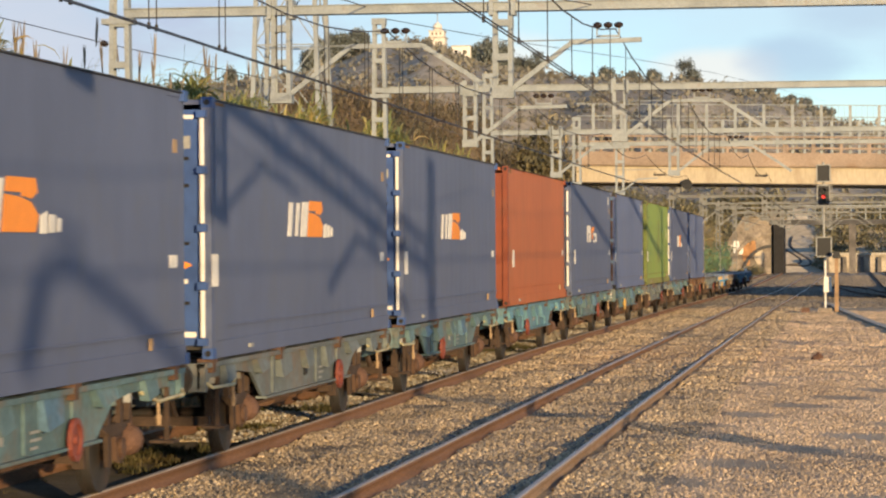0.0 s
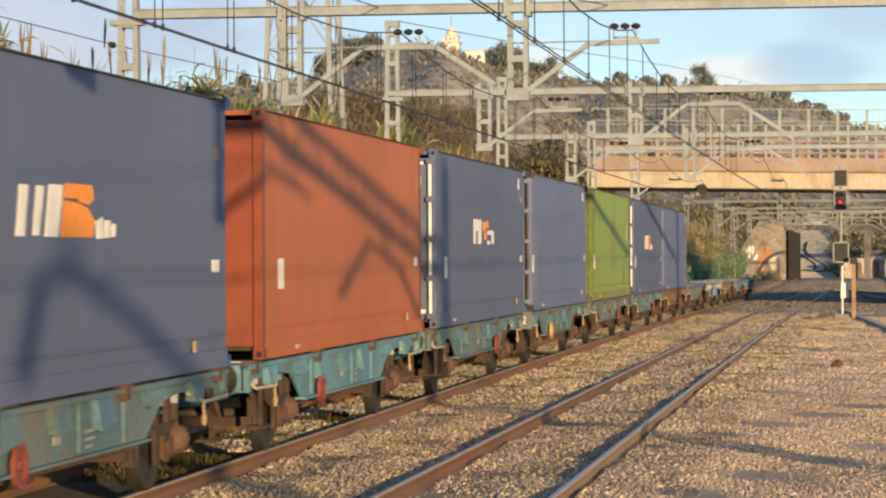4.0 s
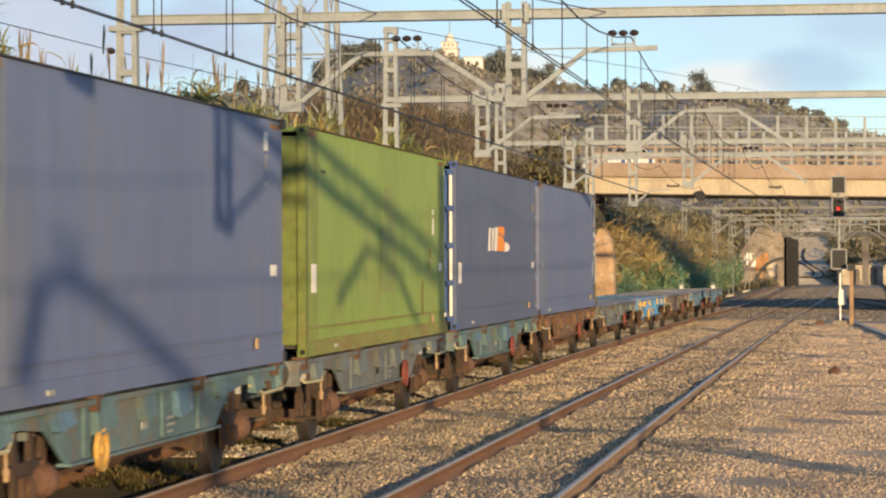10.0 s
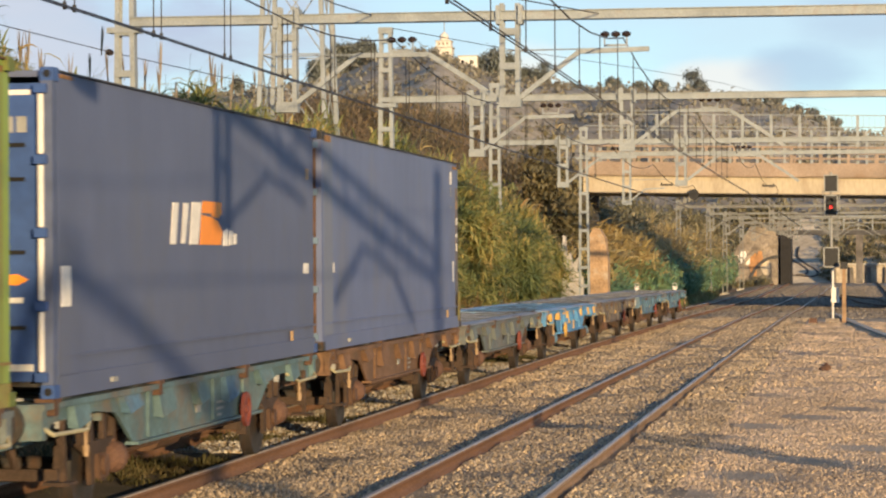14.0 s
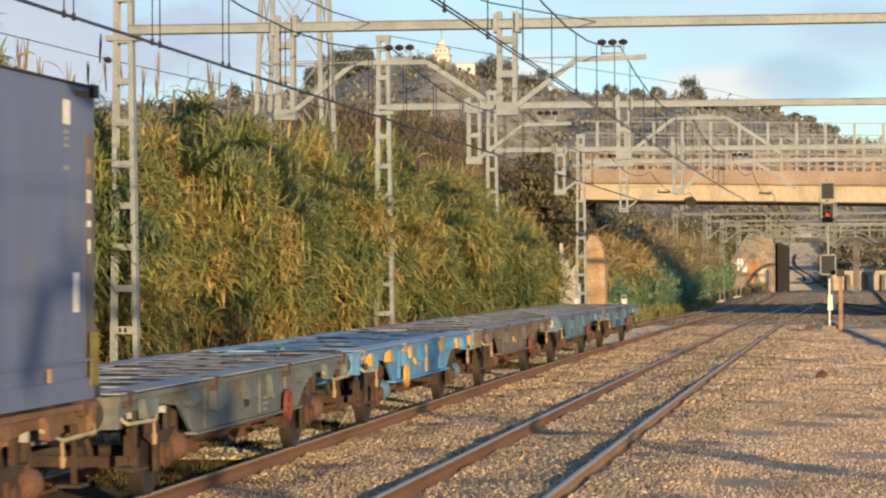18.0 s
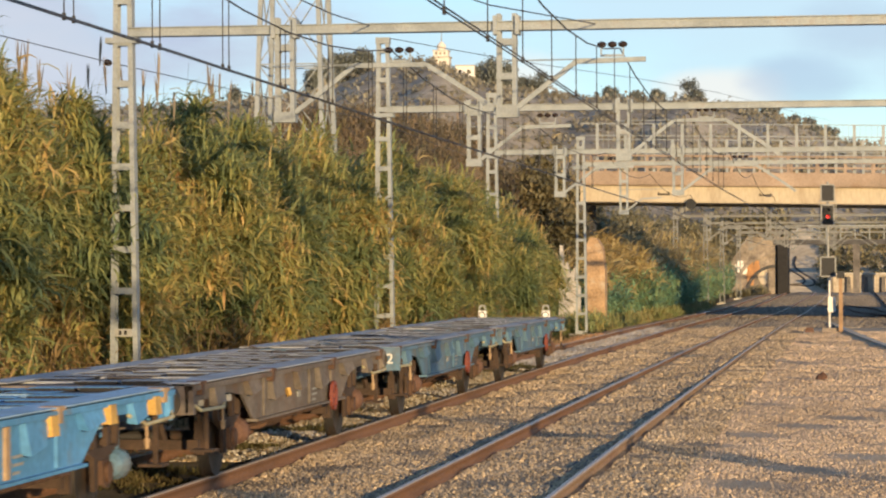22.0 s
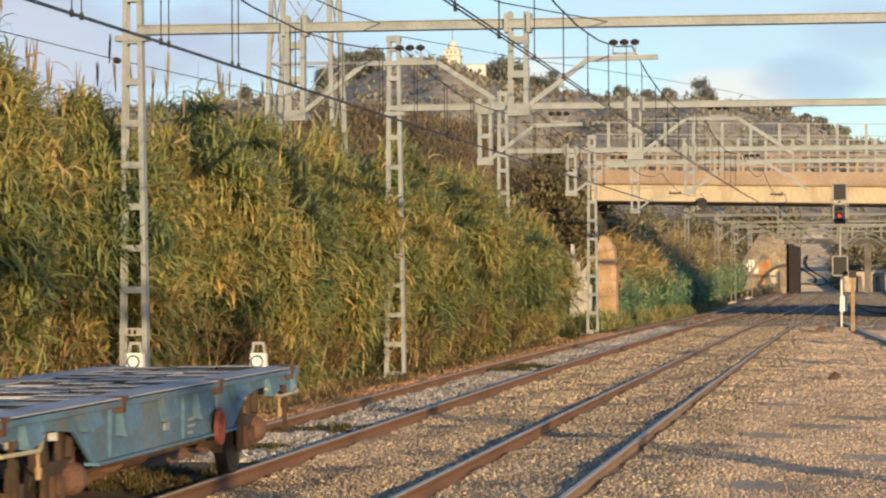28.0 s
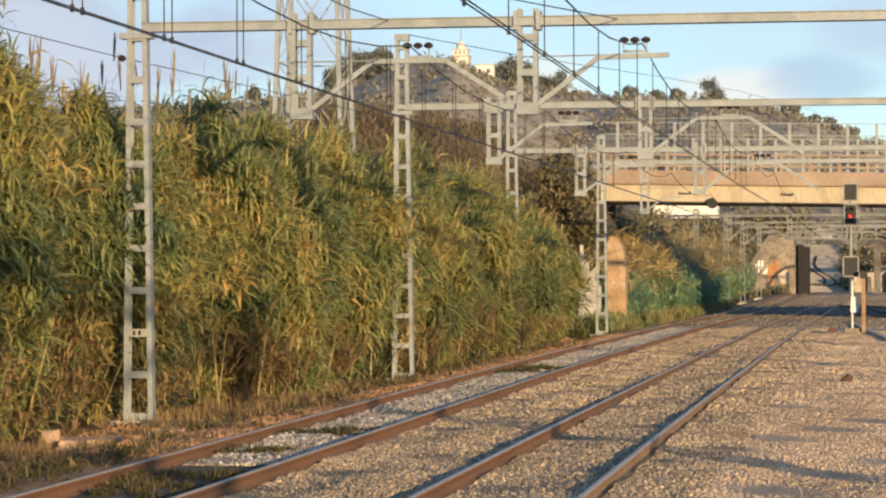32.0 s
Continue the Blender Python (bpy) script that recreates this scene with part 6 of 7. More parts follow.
def reed_bed(name, xf, y0, y1, depth, height, clumps, canes, per, material, label, low=0.9, leaf=0.62, wide=0.05, fan=0.9, stalk=None, hollow=0.0):
    """Clumps of canes that fan out and arch over, with leaves on their upper parts."""
    cy = y0 + (y1 - y0) * rng.random(clumps)
    cd = depth * rng.random(clumps) ** 1.3
    cx = xf(cy) - low - cd
    if hollow:
        cx = np.where(np.abs(cy - hollow) < 1.5, cx - 3.6, cx)
    front_row = cd < 0.28 * depth
    ch = height(cy) * np.where(front_row, 0.55 + 0.4 * rng.random(clumps), 0.86 + 0.22 * rng.random(clumps)) + 0.15 * cd
    k = np.repeat(np.arange(clumps), canes)
    n = clumps * canes
    a = rng.random(n) * math.tau
    r = fan * np.sqrt(rng.random(n)) * (0.6 + 0.5 * rng.random(clumps))[k]
    dx, dy = r * np.cos(a) + 0.5 * fan, r * np.sin(a)
    h = ch[k] * (0.72 + 0.3 * rng.random(n)) * (1 - 0.16 * (r / fan) ** 2)
    x0 = cx[k] + 0.25 * rng.normal(size=n)
    y0_ = cy[k] + 0.3 * rng.normal(size=n)
    z0 = ground_z(x0, y0_)
    m = n * per
    ci = np.repeat(np.arange(n), per)
    u = 0.22 + 0.78 * rng.random(m) ** 0.7
    bow = u ** 1.8
    base = np.stack([x0[ci] + dx[ci] * bow, y0_[ci] + dy[ci] * bow, z0[ci] + h[ci] * (u - 0.10 * bow * (r / fan)[ci])], -1)
    az = np.where(rng.random(m) < 0.6, np.arctan2(dy, dx)[ci] + rng.normal(0, 0.9, m), rng.random(m) * math.tau)
    elev = rng.normal(0.85, 0.35, m)
    ln = leaf * (0.55 + 0.8 * rng.random(m)) * (0.75 + 0.5 * rng.random(clumps))[k][ci]
    v, f = blades(base, az, elev, ln, wide * (0.6 + 0.7 * rng.random(m)), 0.30 + 0.4 * rng.random(m))
    # the canes themselves, as thin bent strips
    us = (0.0, 0.4, 0.75, 1.0)
    side = np.stack([np.full(n, 0.5), -np.ones(n), np.zeros(n)], -1) * 0.014
    cv = []
    for q in us:
        p = np.stack([x0 + dx * q ** 1.8, y0_ + dy * q ** 1.8, z0 + h * q], -1)
        cv += [p - side, p + side]
    cv = np.stack(cv, 1).reshape(-1, 3)
    cf = (np.array([(0, 1, 3, 2), (2, 3, 5, 4), (4, 5, 7, 6)])[None] + 8 * np.arange(n)[:, None, None]).reshape(-1, 4)
    ob = tagged(new(name, raw(name, v, f, material)), label, "reeds", kind="stuff")
    st = tagged(new(name + "_canes", raw(name + "_canes", cv, cf, stalk or PLUME)), "straw-coloured canes standing among " + label.split(" of ")[-1], "reeds", kind="stuff")
    return ob, st


def front(y):
    """The face of the reed bank."""
    return np.interp(y, [30, 49.5, 53, 60, 70.5, 73.5, 96, 116, 124], [-14.0, -13.25, -13.0, -12.1, -11.6, -11.5, -10.9, -11.8, -12.9])


def crown(y):
    return np.interp(y, [33, 44, 48.5, 50.2, 51.6, 60, 75, 85, 93, 104, 116, 122], [7.2, 7.2, 6.9, 6.3, 5.95, 6.1, 5.85, 5.9, 5.6, 5.2, 4.6, 3.6]) + 0.3 * np.sin(y * 1.1) + 0.22 * np.sin(y * 2.7 + 1)


def bushy_face(name, y0, y1, hubs, per, material, label):
    """The face of the bank: sprays of arching leaves with hollows between them."""
    y = y0 + (y1 - y0) * rng.random(hubs)
    u = 0.06 + 0.94 * rng.random(hubs) ** 0.9
    # a dark hollow low in the bank
    u = np.where((np.abs(y - 57.0) < 1.5) & (u < 0.45), u + 0.45, u)
    bulge = 0.5 * np.sin(y * 1.9 + 3.1 * u * 2.2) * np.sin(u * 7.5 + y * 0.8) + 0.25 * np.sin(y * 0.71 + u * 4.0)
    back = np.interp(u, [0.05, 0.2, 0.3, 0.42, 0.6, 0.8, 1.0], [1.35, 1.2, 1.0, 0.6, 0.45, 0.9, 1.9])
    x = front(y) - back + bulge - np.abs(rng.normal(0, 0.28, hubs))
    z = ground_z(x, y) + crown(y) * u - 0.25
    size = 0.7 + 0.6 * rng.random(hubs)
    m = hubs * per
    k = np.repeat(np.arange(hubs), per)
    d = rng.normal(size=(m, 3))
    d[:, 0] += 0.55
    d[:, 1] -= 0.35
    d[:, 2] += 0.2
    d /= np.linalg.norm(d, axis=1)[:, None]
    base = np.stack([x, y, z], -1)[k] + d * (0.2 * size[k] * rng.random(m))[:, None] + rng.normal(0, 0.16, (m, 3))
    elev = np.arcsin(np.clip(d[:, 2], -0.6, 0.98)) + 0.3
    ln = size[k] * (0.26 + 0.36 * rng.random(m))
    v, f = blades(base, np.arctan2(d[:, 1], d[:, 0]), elev, ln, 0.05 * (0.6 + 0.7 * rng.random(m)), 0.12 + 0.5 * rng.random(m))
    return tagged(new(name, raw(name, v, f, material)), label, "reeds", kind="stuff")


bushy_face("reed_bank", 33, 118, 2300, 85, REED, "dense bank of green and straw-coloured giant reeds")
reed_bed("inner_reeds", lambda y: front(y) - 0.5, 33, 117, 2.6, lambda y: crown(y) + 0.1, 380, 13, 20, REED, "upright stand of giant reeds", low=0.7, leaf=0.5, wide=0.045, fan=0.8, hollow=57.0)


reed_bed("dry_crest", lambda y: front(y) - 1.3, 60, 104, 1.8, lambda y: crown(y) + 0.55, 90, 9, 12, STRAW, "pinkish straw-coloured dry reeds along the crest", low=0.7, leaf=0.5, wide=0.045, fan=0.5)


def far_front(y):
    return np.interp(y, [126, 160, 200, 262, 306], [-11.75, -11.15, -11.2, -11.6, -12.9])


# shaded feet and sunlit tops are told apart by leaf colour
reed_bed("far_reeds", far_front, 127, 304, 2.6, lambda y: 2.9 + 0.5 * smooth(y, 138, 156) + 0.9 * smooth(y, 170, 240) + 0.2 * np.sin(y * 0.5), 640, 9, 12, REED_SHADED, "reeds beside the line beyond the bridge, coloured blue-green for their shade", low=0.3, leaf=0.6, wide=0.08, fan=0.7)
reed_bed("straw_reeds", lambda y: far_front(y) - 0.9, 130, 304, 3.0, lambda y: 3.95 + 0.9 * smooth(y, 135, 155) + 1.1 * smooth(y, 170, 200) - 0.5 * smooth(y, 230, 300) + 0.15 * np.sin(y * 0.5), 640, 10, 12, STRAW, "straw-coloured reeds behind the green ones, the sunlit tone in their colour", low=0.2, leaf=0.9, wide=0.11, fan=0.8)

# low dead growth at the foot of the bank
reed_bed("dead_reeds", lambda y: front(y) - 0.55, 33, 116, 1.3, lambda y: 2.1 + 0.8 * np.sin(y * 0.9), 320, 10, 9, DEAD, "tangle of brown dead reeds at the foot of the bank", low=0.35, leaf=0.42, wide=0.04, fan=0.6, hollow=57.0)

# pale canes that lean out of the bank's foot
n = 90
cy = 34 + 70 * rng.random(n) ** 1.2
cx = front(cy) - 0.75 - 0.3 * rng.random(n)
v, f = blades(np.stack([cx, cy, ground_z(cx, cy)], -1), rng.normal(-0.6, 1.2, n), rng.normal(1.25, 0.22, n), 1.4 + 1.2 * rng.random(n), np.full(n, 0.038), np.full(n, 0.03))
tagged(new("leaning_canes", raw("leaning_canes", v, f, STRAW)), "pale dry canes leaning out of the reed bank", "reeds", kind="stuff")

# broken concrete and clods at the foot of the bank
def clod(x, y, s, flat, material, name, label, category):
    bm = bmesh.new()
    bmesh.ops.create_icosphere(bm, subdivisions=2, radius=1)
    r = random.Random(int(x * 97 + y * 31))
    ph = [r.random() * 6 for _ in range(4)]
    for v in bm.verts:
        k = 1 + 0.22 * math.sin(4 * v.co.x + ph[0]) * math.sin(3 * v.co.y + ph[1]) + 0.14 * math.sin(7 * v.co.z + 5 * v.co.x + ph[2])
        v.co = Vector((v.co.x * s * k, v.co.y * s * k * 1.3, v.co.z * s * flat * k))
    o = solid(name, bm, material, label, category)
    o.matrix_basis = pose(x, y, float(ground_z(x, y)) + s * flat * 0.4, 0, 0, 40 * ph[3])
    return o


clod(-0.57, 62.0, 0.12, 1.3, RUST_RED, "clod", "rust-brown clod lying on the gravel", "stone")
for x, y, s, f in ((-10.6, 39.0, 0.26, 0.4), (-11.3, 40.2, 0.2, 0.5), (-10.9, 41.4, 0.22, 0.6), (-11.6, 44.5, 0.25, 0.5), (-11.2, 105.0, 0.35, 0.5), (-11.0, 98.0, 0.3, 0.4), (-12.0, 47.0, 0.2, 0.6)):
    clod(x, y, s, f, EARTH, "rubble", "lump of broken concrete in the dry earth", "rubble")
for x, y, sx, sy, up, turn, label in ((-12.35, 45.3, 0.72, 0.3, 0.12, 4, "pinkish broken concrete kerb in the dry earth"), (-11.75, 47.0, 0.36, 0.3, 0.12, 14, "squared block of pale broken concrete"), (-13.35, 45.6, 0.16, 0.14, 0.26, 25, "small upright stump of broken concrete")):
    bm = bmesh.new()
    r = random.Random(int(-x * 100))
    box(bm, -sx, sx, -sy, sy, -0.25, up, 0.03)
    bmesh.ops.subdivide_edges(bm, edges=bm.edges[:], cuts=3, use_grid_fill=True)
    for v in bm.verts:
        v.co += Vector((r.uniform(-1, 1), r.uniform(-1, 1), r.uniform(-1, 0.4))) * 0.035
    o = solid("concrete_rubble", bm, PINK_CONCRETE, label, "rubble")
    o.matrix_basis = pose(x, y, float(ground_z(x, y)) + 0.02, 2, -2, turn)
bm = bmesh.new()
box(bm, -0.45, 0.45, -0.8, 0.8, -0.3, 0.08, 0.05)
o = solid("concrete_slab", bm, ROUGH_WALL, "cracked concrete slab at the foot of the mast", "slab")
o.matrix_basis = pose(-12.5, 50.0, float(ground_z(-12.5, 50.0)) + 0.02, 0, 2, 12)

# plumes above the reeds
n = 60
py = 35 + 30 * rng.random(n) ** 1.1
px = front(py) - 1.0 - 1.8 * rng.random(n)
pz = ground_z(px, py) + crown(py) * 0.95
tip = 0.35 + 0.75 * rng.random(n)
b = np.stack([px, py, pz - 1.0], -1)
az = rng.normal(0, 0.8, n)
v1, f1 = blades(b, az, np.full(n, 1.5), 1.0 + tip, np.full(n, 0.02), 0.02 + 0.03 * rng.random(n))
tops = v1.reshape(n, 8, 3)[:, 6:].mean(1)
v2, f2 = blades(np.repeat(tops - [0, 0, 0.12], 4, 0), rng.random(4 * n) * math.tau, rng.normal(1.5, 0.05, 4 * n), np.repeat(0.5 + 0.3 * rng.random(n), 4), np.full(4 * n, 0.042), np.full(4 * n, 0.02))
tagged(new("reed_plumes", raw("reed_plumes", np.concatenate([v1, v2]), np.concatenate([f1, f2 + len(v1)]), PLUME)), "tall straw-brown reed plumes above the bank", "reeds", kind="stuff")


def scrub(name, n, xs, ys, size, height, material, label, leaves=26, thin=(0.42, 0.11), lie=0.8):
    """Low bushes: tufts of leaves strewn on the slope."""
    x = xs[0] + (xs[1] - xs[0]) * rng.random(n)
    y = ys[0] + (ys[1] - ys[0]) * rng.random(n)
    z = ground_z(x, y)
    m = n * leaves
    ci = np.repeat(np.arange(n), leaves)
    r = size * (0.6 + 0.8 * rng.random(n))[ci]
    o = rng.normal(size=(m, 3))
    o /= np.linalg.norm(o, axis=1)[:, None]
    o[:, 2] = np.abs(o[:, 2]) * height
    base = np.stack([x, y, z], -1)[ci] + o * r[:, None] * (0.5 + 0.5 * rng.random(m))[:, None]
    v, f = blades(base, rng.random(m) * math.tau, rng.normal(lie, 0.5, m), thin[0] * r * (0.6 + 0.7 * rng.random(m)), thin[1] * r, np.full(m, 0.4), 2)
    return tagged(new(name, raw(name, v, f, material)), label, "bushes", kind="stuff")


scrub("brown_scrub", 2600, (-46, -14.2), (112, 168), 0.9, 1.2, BUSH, "dry brown scrub on the slope behind the reeds", 80, (0.3, 0.05))
scrub("track_weeds", 260, (-12.6, -10.0), (34, 122), 0.18, 0.6, WEED, "low dark weeds beside the track", 26, (0.9, 0.07))
scrub("dry_litter", 900, (-14.2, -9.7), (30, 104), 0.22, 0.22, DEAD, "dry brown litter under the reeds", 24, (0.8, 0.09), 0.15)
scrub("verge_grass", 200, (-8.9, -7.4), (24, 80), 0.10, 0.5, WEED, "sparse dark weeds between the rails", 16, (0.7, 0.08))
for i, (ya, yb, n) in enumerate(((31.0, 34.8, 45), (38.4, 39.6, 16), (42.2, 44.0, 30), (67.5, 72.0, 60))):
    scrub("weed_mat", n, (-9.0, -7.5), (ya, yb), 0.17, 0.28, WEED, "dark mat of weeds between the rails", 60, (0.45, 0.10))
scrub("verge_weeds", 110, (-11.5, -9.75), (26, 38.6), 0.2, 0.45, WEED, "dark weeds on the soil beside the train's track", 40, (0.6, 0.09))
scrub("verge_tufts", 200, (-13.6, -10.8), (32, 62), 0.2, 0.8, DEAD, "brown and straw-coloured grass tufts at the foot of the bank", 34, (0.9, 0.06), 1.0)
scrub("far_verge_grass", 700, (-12.6, -10.3), (124, 215), 0.42, 1.0, VERGE, "yellow-green grass between the reeds and the track", 40, (0.8, 0.09), 1.0)
scrub("wall_weeds", 220, (-12.9, -10.6), (117, 125), 0.5, 1.3, REED, "weeds round the ruined wall", 40, (0.8, 0.07))


def tree_crown(n, rx, rz, leaf, flat=0.0):
    """Leaf clumps round a few limbs, with gaps."""
    hubs = np.clip(rng.normal(size=(9, 3)), -1.25, 1.25) * [rx * 0.5, rx * 0.5, rz * 0.42]
    k = rng.integers(0, 9, n)
    p = hubs[k] + rng.normal(size=(n, 3)) * [rx * 0.27, rx * 0.27, rz * 0.2]
    return blades(p, rng.random(n) * math.tau, rng.normal(0.5, 0.6, n), leaf * (0.6 + 0.8 * rng.random(n)), np.full(n, leaf * 0.55), np.full(n, 0.3), 2)


def tree(x, y, z, h, rx, rz, label, material=PINE, leaf=0.5, n=900):
    g = thing("tree", pose(x, y, z), label, "tree", "trees")
    bm = bmesh.new()
    tube(bm, (0, 0, -0.5), (0.1 * rx, 0, h - rz * 0.6), 0.05 * h * 0.5, 8, 0.02 * h * 0.5)
    for i in range(5):
        a = i * 1.3
        tube(bm, (0.07 * rx, 0, h - rz * 1.1), (0.6 * rx * math.cos(a), 0.6 * rx * math.sin(a), h - rz * 0.3), 0.012 * h, 6, 0.006 * h)
    part("trunk", bm, BARK, g)
    v, f = tree_crown(n, rx, rz, leaf)
    v[:, 2] += h - rz * 0.5
    part("crown", raw("crown", v, f, material), None, g)
    return g


for x, y, h in ((-17.6, 203, 7.0), (-16.2, 208, 6.4), (-15.3, 214, 6.6), (-14.2, 219, 5.6), (-19.0, 205, 7.4), (-16.0, 174, 6.8), (-17.3, 181, 7.4), (-18.2, 192, 7.6), (-15.2, 186, 5.4), (-21.5, 268, 7.8), (-19.4, 280, 7.2), (-17.6, 290, 7.4), (-16.0, 299, 7.0), (-14.4, 306, 6.4), (-22.5, 300, 8.0)):
    tree(x, y, min(float(ground_z(x, y)), 1.0) - 0.3, h, 1.9, 2.9, "olive-brown tree behind the reeds beyond the bridge", OLIVE, 0.26, 4200)

for x, y, h in ((-14.4, 137, 6.6), (-13.4, 134, 5.2), (-15.4, 141, 7.4)):
    tree(x, y, float(ground_z(x, y)) - 0.2, h - 0.3 * float(ground_z(x, y) > 0.5), 1.3, 2.6, "dark olive-brown tree beside the bridge abutment", ABUT, 0.24, 3200)

# ---- far hill ----
RIDGE_A = [-0.6, -0.30, -0.227, -0.195, -0.186, -0.166, -0.146, -0.138, -0.126, -0.114, -0.0945, -0.0748, -0.0572, -0.0281, -0.0088, 0.0043, 0.05, 0.3]
RIDGE_T = [0.045, 0.0545, 0.0575, 0.060, 0.063, 0.0705, 0.0722, 0.0655, 0.0635, 0.061, 0.0585, 0.0567, 0.0565, 0.052, 0.0445, 0.040, 0.033, 0.028]


def hill_z(a, d):
    """Height of the hill at the bearing a (x over y) and distance d."""
    top = np.interp(a, RIDGE_A, RIDGE_T) * 700
    k = smooth(d, 335, 700)
    bumps = 2.2 * np.sin(a * 95 + d * 0.013) + 1.4 * np.sin(a * 210 - d * 0.03)
    return -1.2 + (top + 3.4) * k ** 1.15 + bumps * k * (1 - smooth(d, 560, 690)) - (d - 700) * 0.1 * (d > 700)


ha = np.linspace(-0.6, 0.35, 190)
hd = np.concatenate([np.linspace(335, 700, 46), np.linspace(720, 1000, 6)])
HA, HD = np.meshgrid(ha, hd, indexing="ij")
hv = np.stack([HA * HD, HD, hill_z(HA, HD)], -1)
i2 = np.arange(HA.size).reshape(HA.shape)
hf = np.stack([i2[:-1, :-1], i2[1:, :-1], i2[1:, 1:], i2[:-1, 1:]], -1).reshape(-1, 4)
tagged(new("hillside", raw("hillside", hv.reshape(-1, 3), hf, HILL_HAZED, True)), "scrubby hillside in the distance, its grey-brown paled for haze", "hill", kind="structure")

# bushes that overgrow the stone bridge
n = 60
bx, by = rng.uniform(-14, -7.2, n), 320.5 + 1.6 * rng.random(n)
m = 90
ci = np.repeat(np.arange(n), m)
r = (0.7 + 1.0 * rng.random(n))[ci]
o = rng.normal(size=(len(ci), 3)) * 0.5
o[:, 2] = np.abs(o[:, 2]) * 1.5
v, f = blades(np.stack([bx, by, np.full(n, 5.6)], -1)[ci] + o * r[:, None], rng.random(len(ci)) * math.tau, rng.normal(0.5, 0.5, len(ci)), 0.35 * r, 0.2 * r, np.full(len(ci), 0.3), 2)
tagged(new("bridge_bushes", raw("bridge_bushes", v, f, OLIVE)), "olive-brown bushes overgrowing the stone bridge", "bushes", kind="stuff")

scrub("wall_foot_bushes", 60, (-15, -9.2), (312, 319), 0.6, 1.4, OLIVE, "olive bushes at the foot of the stone bridge", 70, (0.35, 0.16))

# bushes on the slope beyond the stone bridge
n = 1300
bx, by = rng.uniform(-40, 20, n), 336.5 + 26.5 * rng.random(n)
ok = (bx > -3.6) | (bx < -8.4)
bx, by = bx[ok], by[ok]
bz = slope_z(by)
m = 40
ci = np.repeat(np.arange(len(bx)), m)
r = (0.5 + 0.9 * rng.random(len(bx)) ** 2)[ci]
o = rng.normal(size=(len(ci), 3)) * 0.45
o[:, 2] = np.abs(o[:, 2]) * 1.5
v, f = blades(np.stack([bx, by, bz], -1)[ci] + o * r[:, None], rng.random(len(ci)) * math.tau, rng.normal(0.5, 0.5, len(ci)), 0.4 * r, 0.25 * r, np.full(len(ci), 0.3), 2)
tagged(new("slope_bushes", raw("slope_bushes", v, f, OLIVE)), "olive-brown bushes on the pale slope", "bushes", kind="stuff")

# woods on the hill: tufts of needles, and pines along the ridge
n = 3600
ta = rng.uniform(-0.33, 0.04, n)
td = 360 + 345 * rng.random(n) ** 0.7
base = np.stack([ta * td, td, hill_z(ta, td)], -1)
m = 16
ci = np.repeat(np.arange(n), m)
r = (0.7 + 1.1 * rng.random(n) ** 2)[ci]
o = rng.normal(size=(n * m, 3)) * 0.5
o[:, 2] = np.abs(o[:, 2]) * 1.1
v, f = blades(base[ci] + o * r[:, None], rng.random(n * m) * math.tau, rng.normal(0.4, 0.5, n * m), 0.7 * r, 0.45 * r, np.full(n * m, 0.3), 2)
tagged(new("hill_scrub", raw("hill_scrub", v, f, HILL_LEAF_HAZED)), "olive-grey scrub on the far hill, paled for haze", "bushes", kind="stuff")
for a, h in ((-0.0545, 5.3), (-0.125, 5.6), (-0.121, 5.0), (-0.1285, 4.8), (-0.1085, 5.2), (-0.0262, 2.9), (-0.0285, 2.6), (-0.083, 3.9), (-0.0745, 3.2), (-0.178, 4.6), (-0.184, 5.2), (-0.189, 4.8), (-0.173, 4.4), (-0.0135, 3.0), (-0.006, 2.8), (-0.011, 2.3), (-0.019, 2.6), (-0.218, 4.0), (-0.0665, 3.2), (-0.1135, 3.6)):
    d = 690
    tree(a * d, d, float(hill_z(a, d)) - 0.6, h, h * 0.46, h * 0.60, "umbrella pine on the ridge, its dark green paled for haze", PINE_HAZED, 0.5, 3600)

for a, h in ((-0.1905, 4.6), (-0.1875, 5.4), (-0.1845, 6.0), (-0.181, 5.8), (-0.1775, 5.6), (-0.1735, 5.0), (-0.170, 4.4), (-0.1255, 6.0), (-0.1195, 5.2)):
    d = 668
    tree(a * d, d, float(hill_z(a, d)) - 0.6, h, h * 0.36, h * 0.75, "pine below the ridge, its green greyed for haze", PINE_HAZED, 0.7, 2600)

# ---- house and tower on the ridge ----
g = thing("hilltop_tower", pose(-100.6, 702, float(hill_z(-0.143, 700)) - 0.6), "pale church-like tower with a domed lantern on the hill", "tower")
for name, w, a, b, m in (("shaft", 2.15, 0, 4.3, CREAM), ("gallery", 2.4, 4.3, 4.55, CONCRETE), ("belfry", 1.85, 4.55, 6.0, CREAM), ("cornice", 2.05, 6.0, 6.2, CONCRETE)):
    bm = bmesh.new()
    box(bm, -w, w, -w, w, a, b)
    ob = part(name, bm, m, g)
    if name in ("shaft", "belfry"):
        for k in (-1, 0, 1):
            bm = bmesh.new()
            box(bm, k * w * 0.55 - 0.26, k * w * 0.55 + 0.26, -w - 0.02, -w + 0.05, a + 0.35 * (b - a), a + 0.8 * (b - a))
            part("opening", bm, ROUGH_WALL, ob)
bm = bmesh.new()
tube(bm, (0, 0, 6.2), (0, 0, 7.1), 1.15, 10)
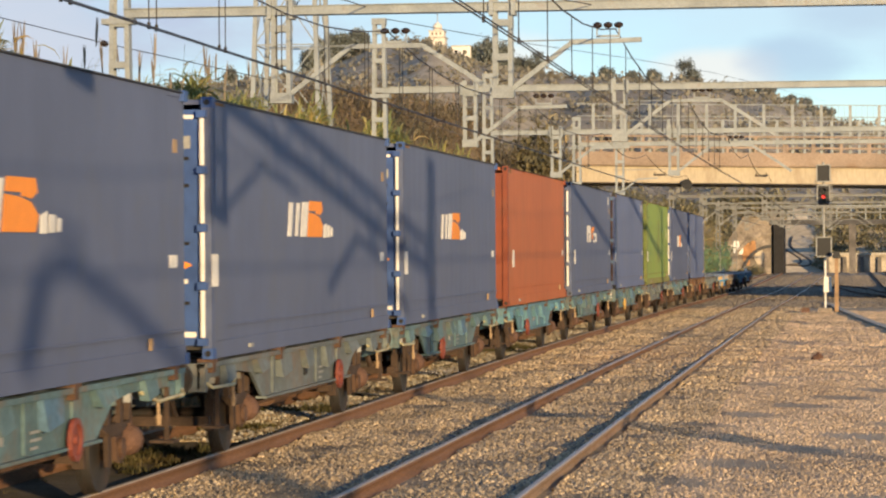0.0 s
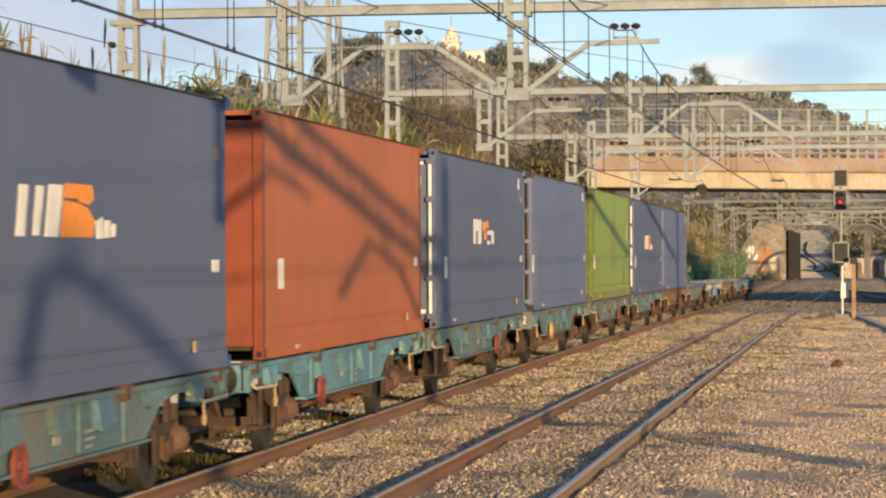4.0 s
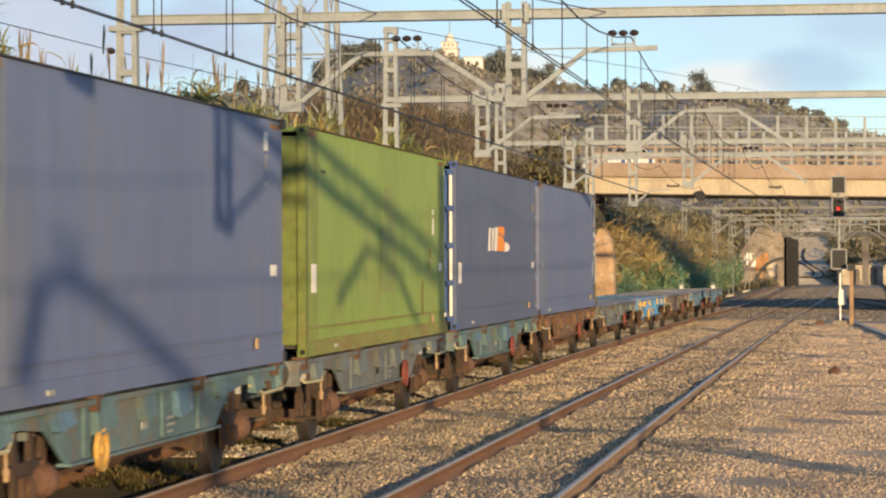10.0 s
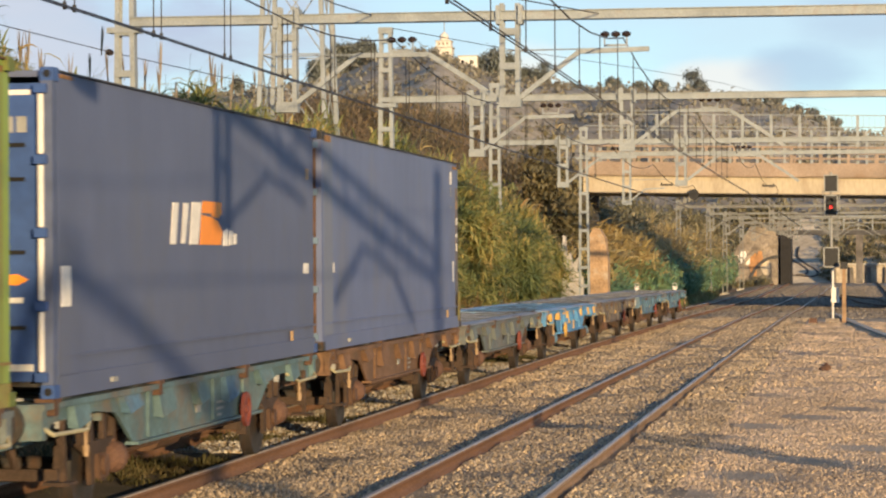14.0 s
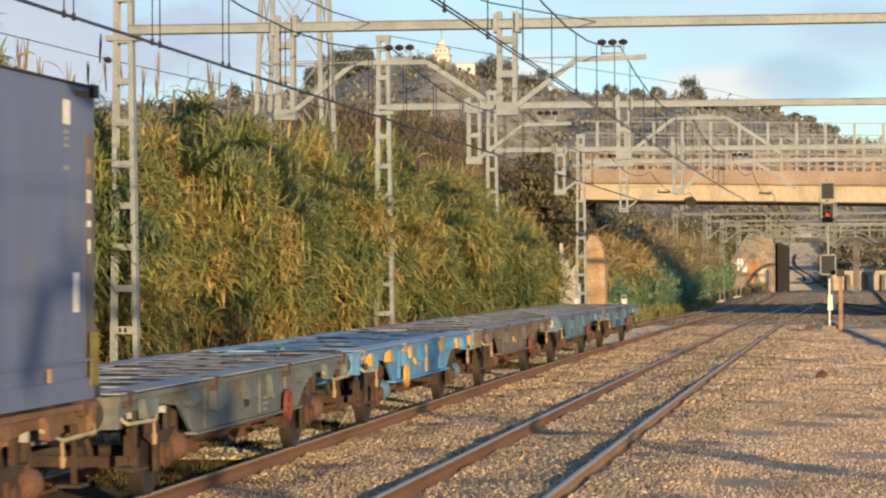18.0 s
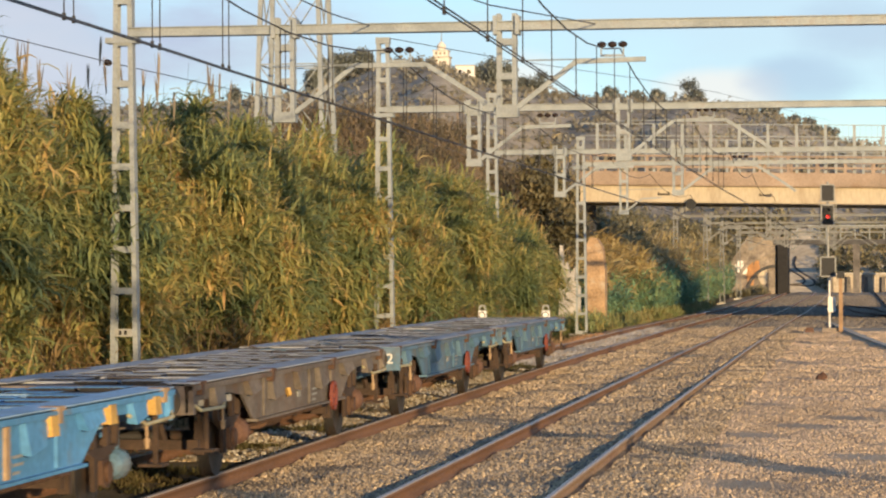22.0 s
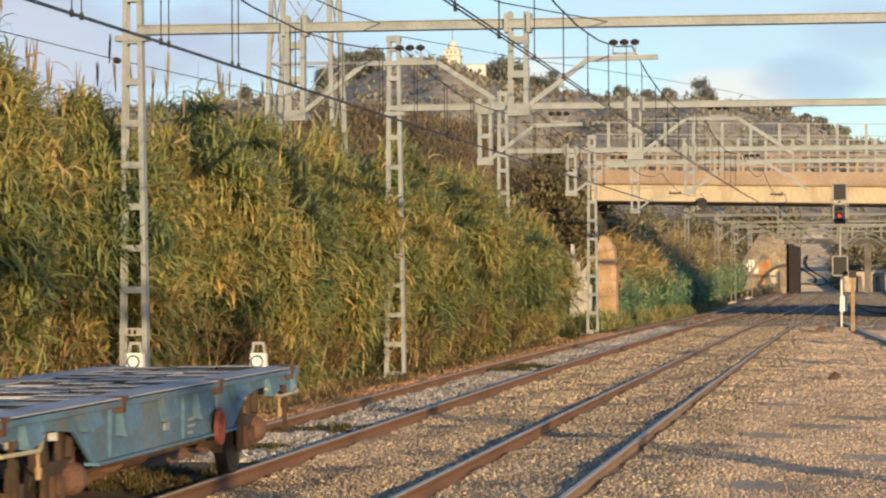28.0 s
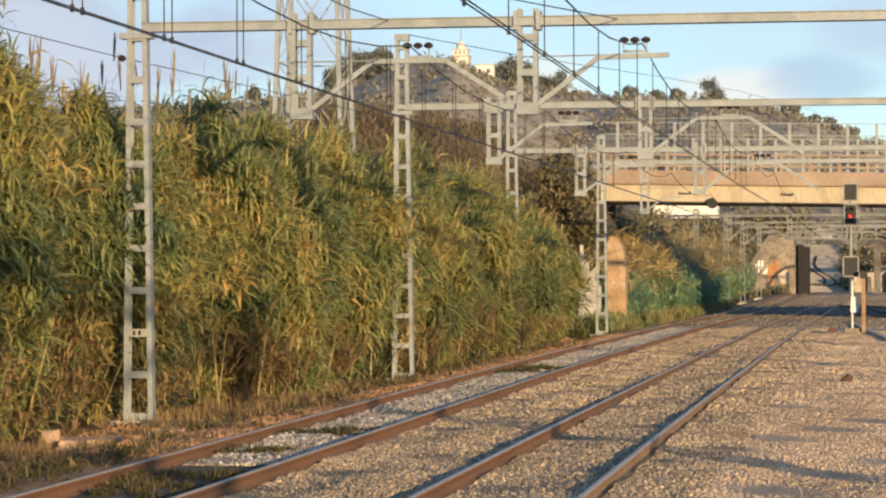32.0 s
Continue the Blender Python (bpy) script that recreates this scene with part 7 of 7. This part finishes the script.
for a, b, ra, rb in ((7.1, 7.6, 1.25, 1.05), (7.6, 8.1, 1.05, 0.6), (8.1, 8.5, 0.6, 0.12)):
    tube(bm, (0, 0, a), (0, 0, b), ra, 10, rb)
part("lantern", bm, CREAM, g)
bm = bmesh.new()
tube(bm, (0, 0, 8.4), (0, 0, 11.2), 0.13, 6)
part("mast", bm, GALV, g)
g = thing("hilltop_house", pose(-92.6, 688, float(hill_z(-0.1346, 688)) + 1.0), "white flat-roofed house on the hill", "house")
bm = bmesh.new()
box(bm, -2.3, 2.3, -2, 2, 0, 3.0)
part("wall", bm, WHITE, g)
bm = bmesh.new()
box(bm, -2.45, 2.45, -2.2, 2.2, 3.0, 3.25)
part("roof", bm, CONCRETE, g)
for x in (-1.2, 0.9):
    bm = bmesh.new()
    box(bm, x - 0.35, x + 0.35, -2.05, -2.0, 1.1, 2.1)
    part("window", bm, BLACK, g)
# ---- motion of the train ----
def rolled(t):
    """Metres that the train has gone at t seconds: it slows a little."""
    u = t - 16
    return 6.098 * u - 0.0299 * u * u / 2 - 0.0016 * u ** 3 / 6 + 6.098 * 16


def motions():
    for ob, y0, z in TRAIN:
        rows = []
        for k in range(33):
            y = y0 - rolled(k)
            h = 4.0
            xa, xb = float(l_off(y - h)), float(l_off(y + h))
            za, zb = float(fall(y - h)), float(fall(y + h))
            rows.append((k, pose((xa + xb) / 2, y, (za + zb) / 2 + z, math.degrees(math.atan2(zb - za, 2 * h)), 0, -math.degrees(math.atan2(xb - xa, 2 * h)))))
        walk(ob, rows)
    for ob, x, t, v, first, last, y, level in TRAFFIC:
        rows = []
        for k in range(65):
            at = min(max(x + v * (k / 2 - t), min(first, last)), max(first, last))
            z = level or min(7.0, 7.0 - 0.0185 * (at + 13.9))
            if not level:
                z = max(z, 6.1)
            rows.append((k / 2, pose(at, y, z, 0, 0, 0 if v > 0 else 180)))
        walk(ob, rows)
    for ws, y in WHEELSETS:
        walk(ws, [(k / 10, pose(0, y, 0.45, math.degrees(rolled(k / 10) / 0.45))) for k in range(321)])


motions()
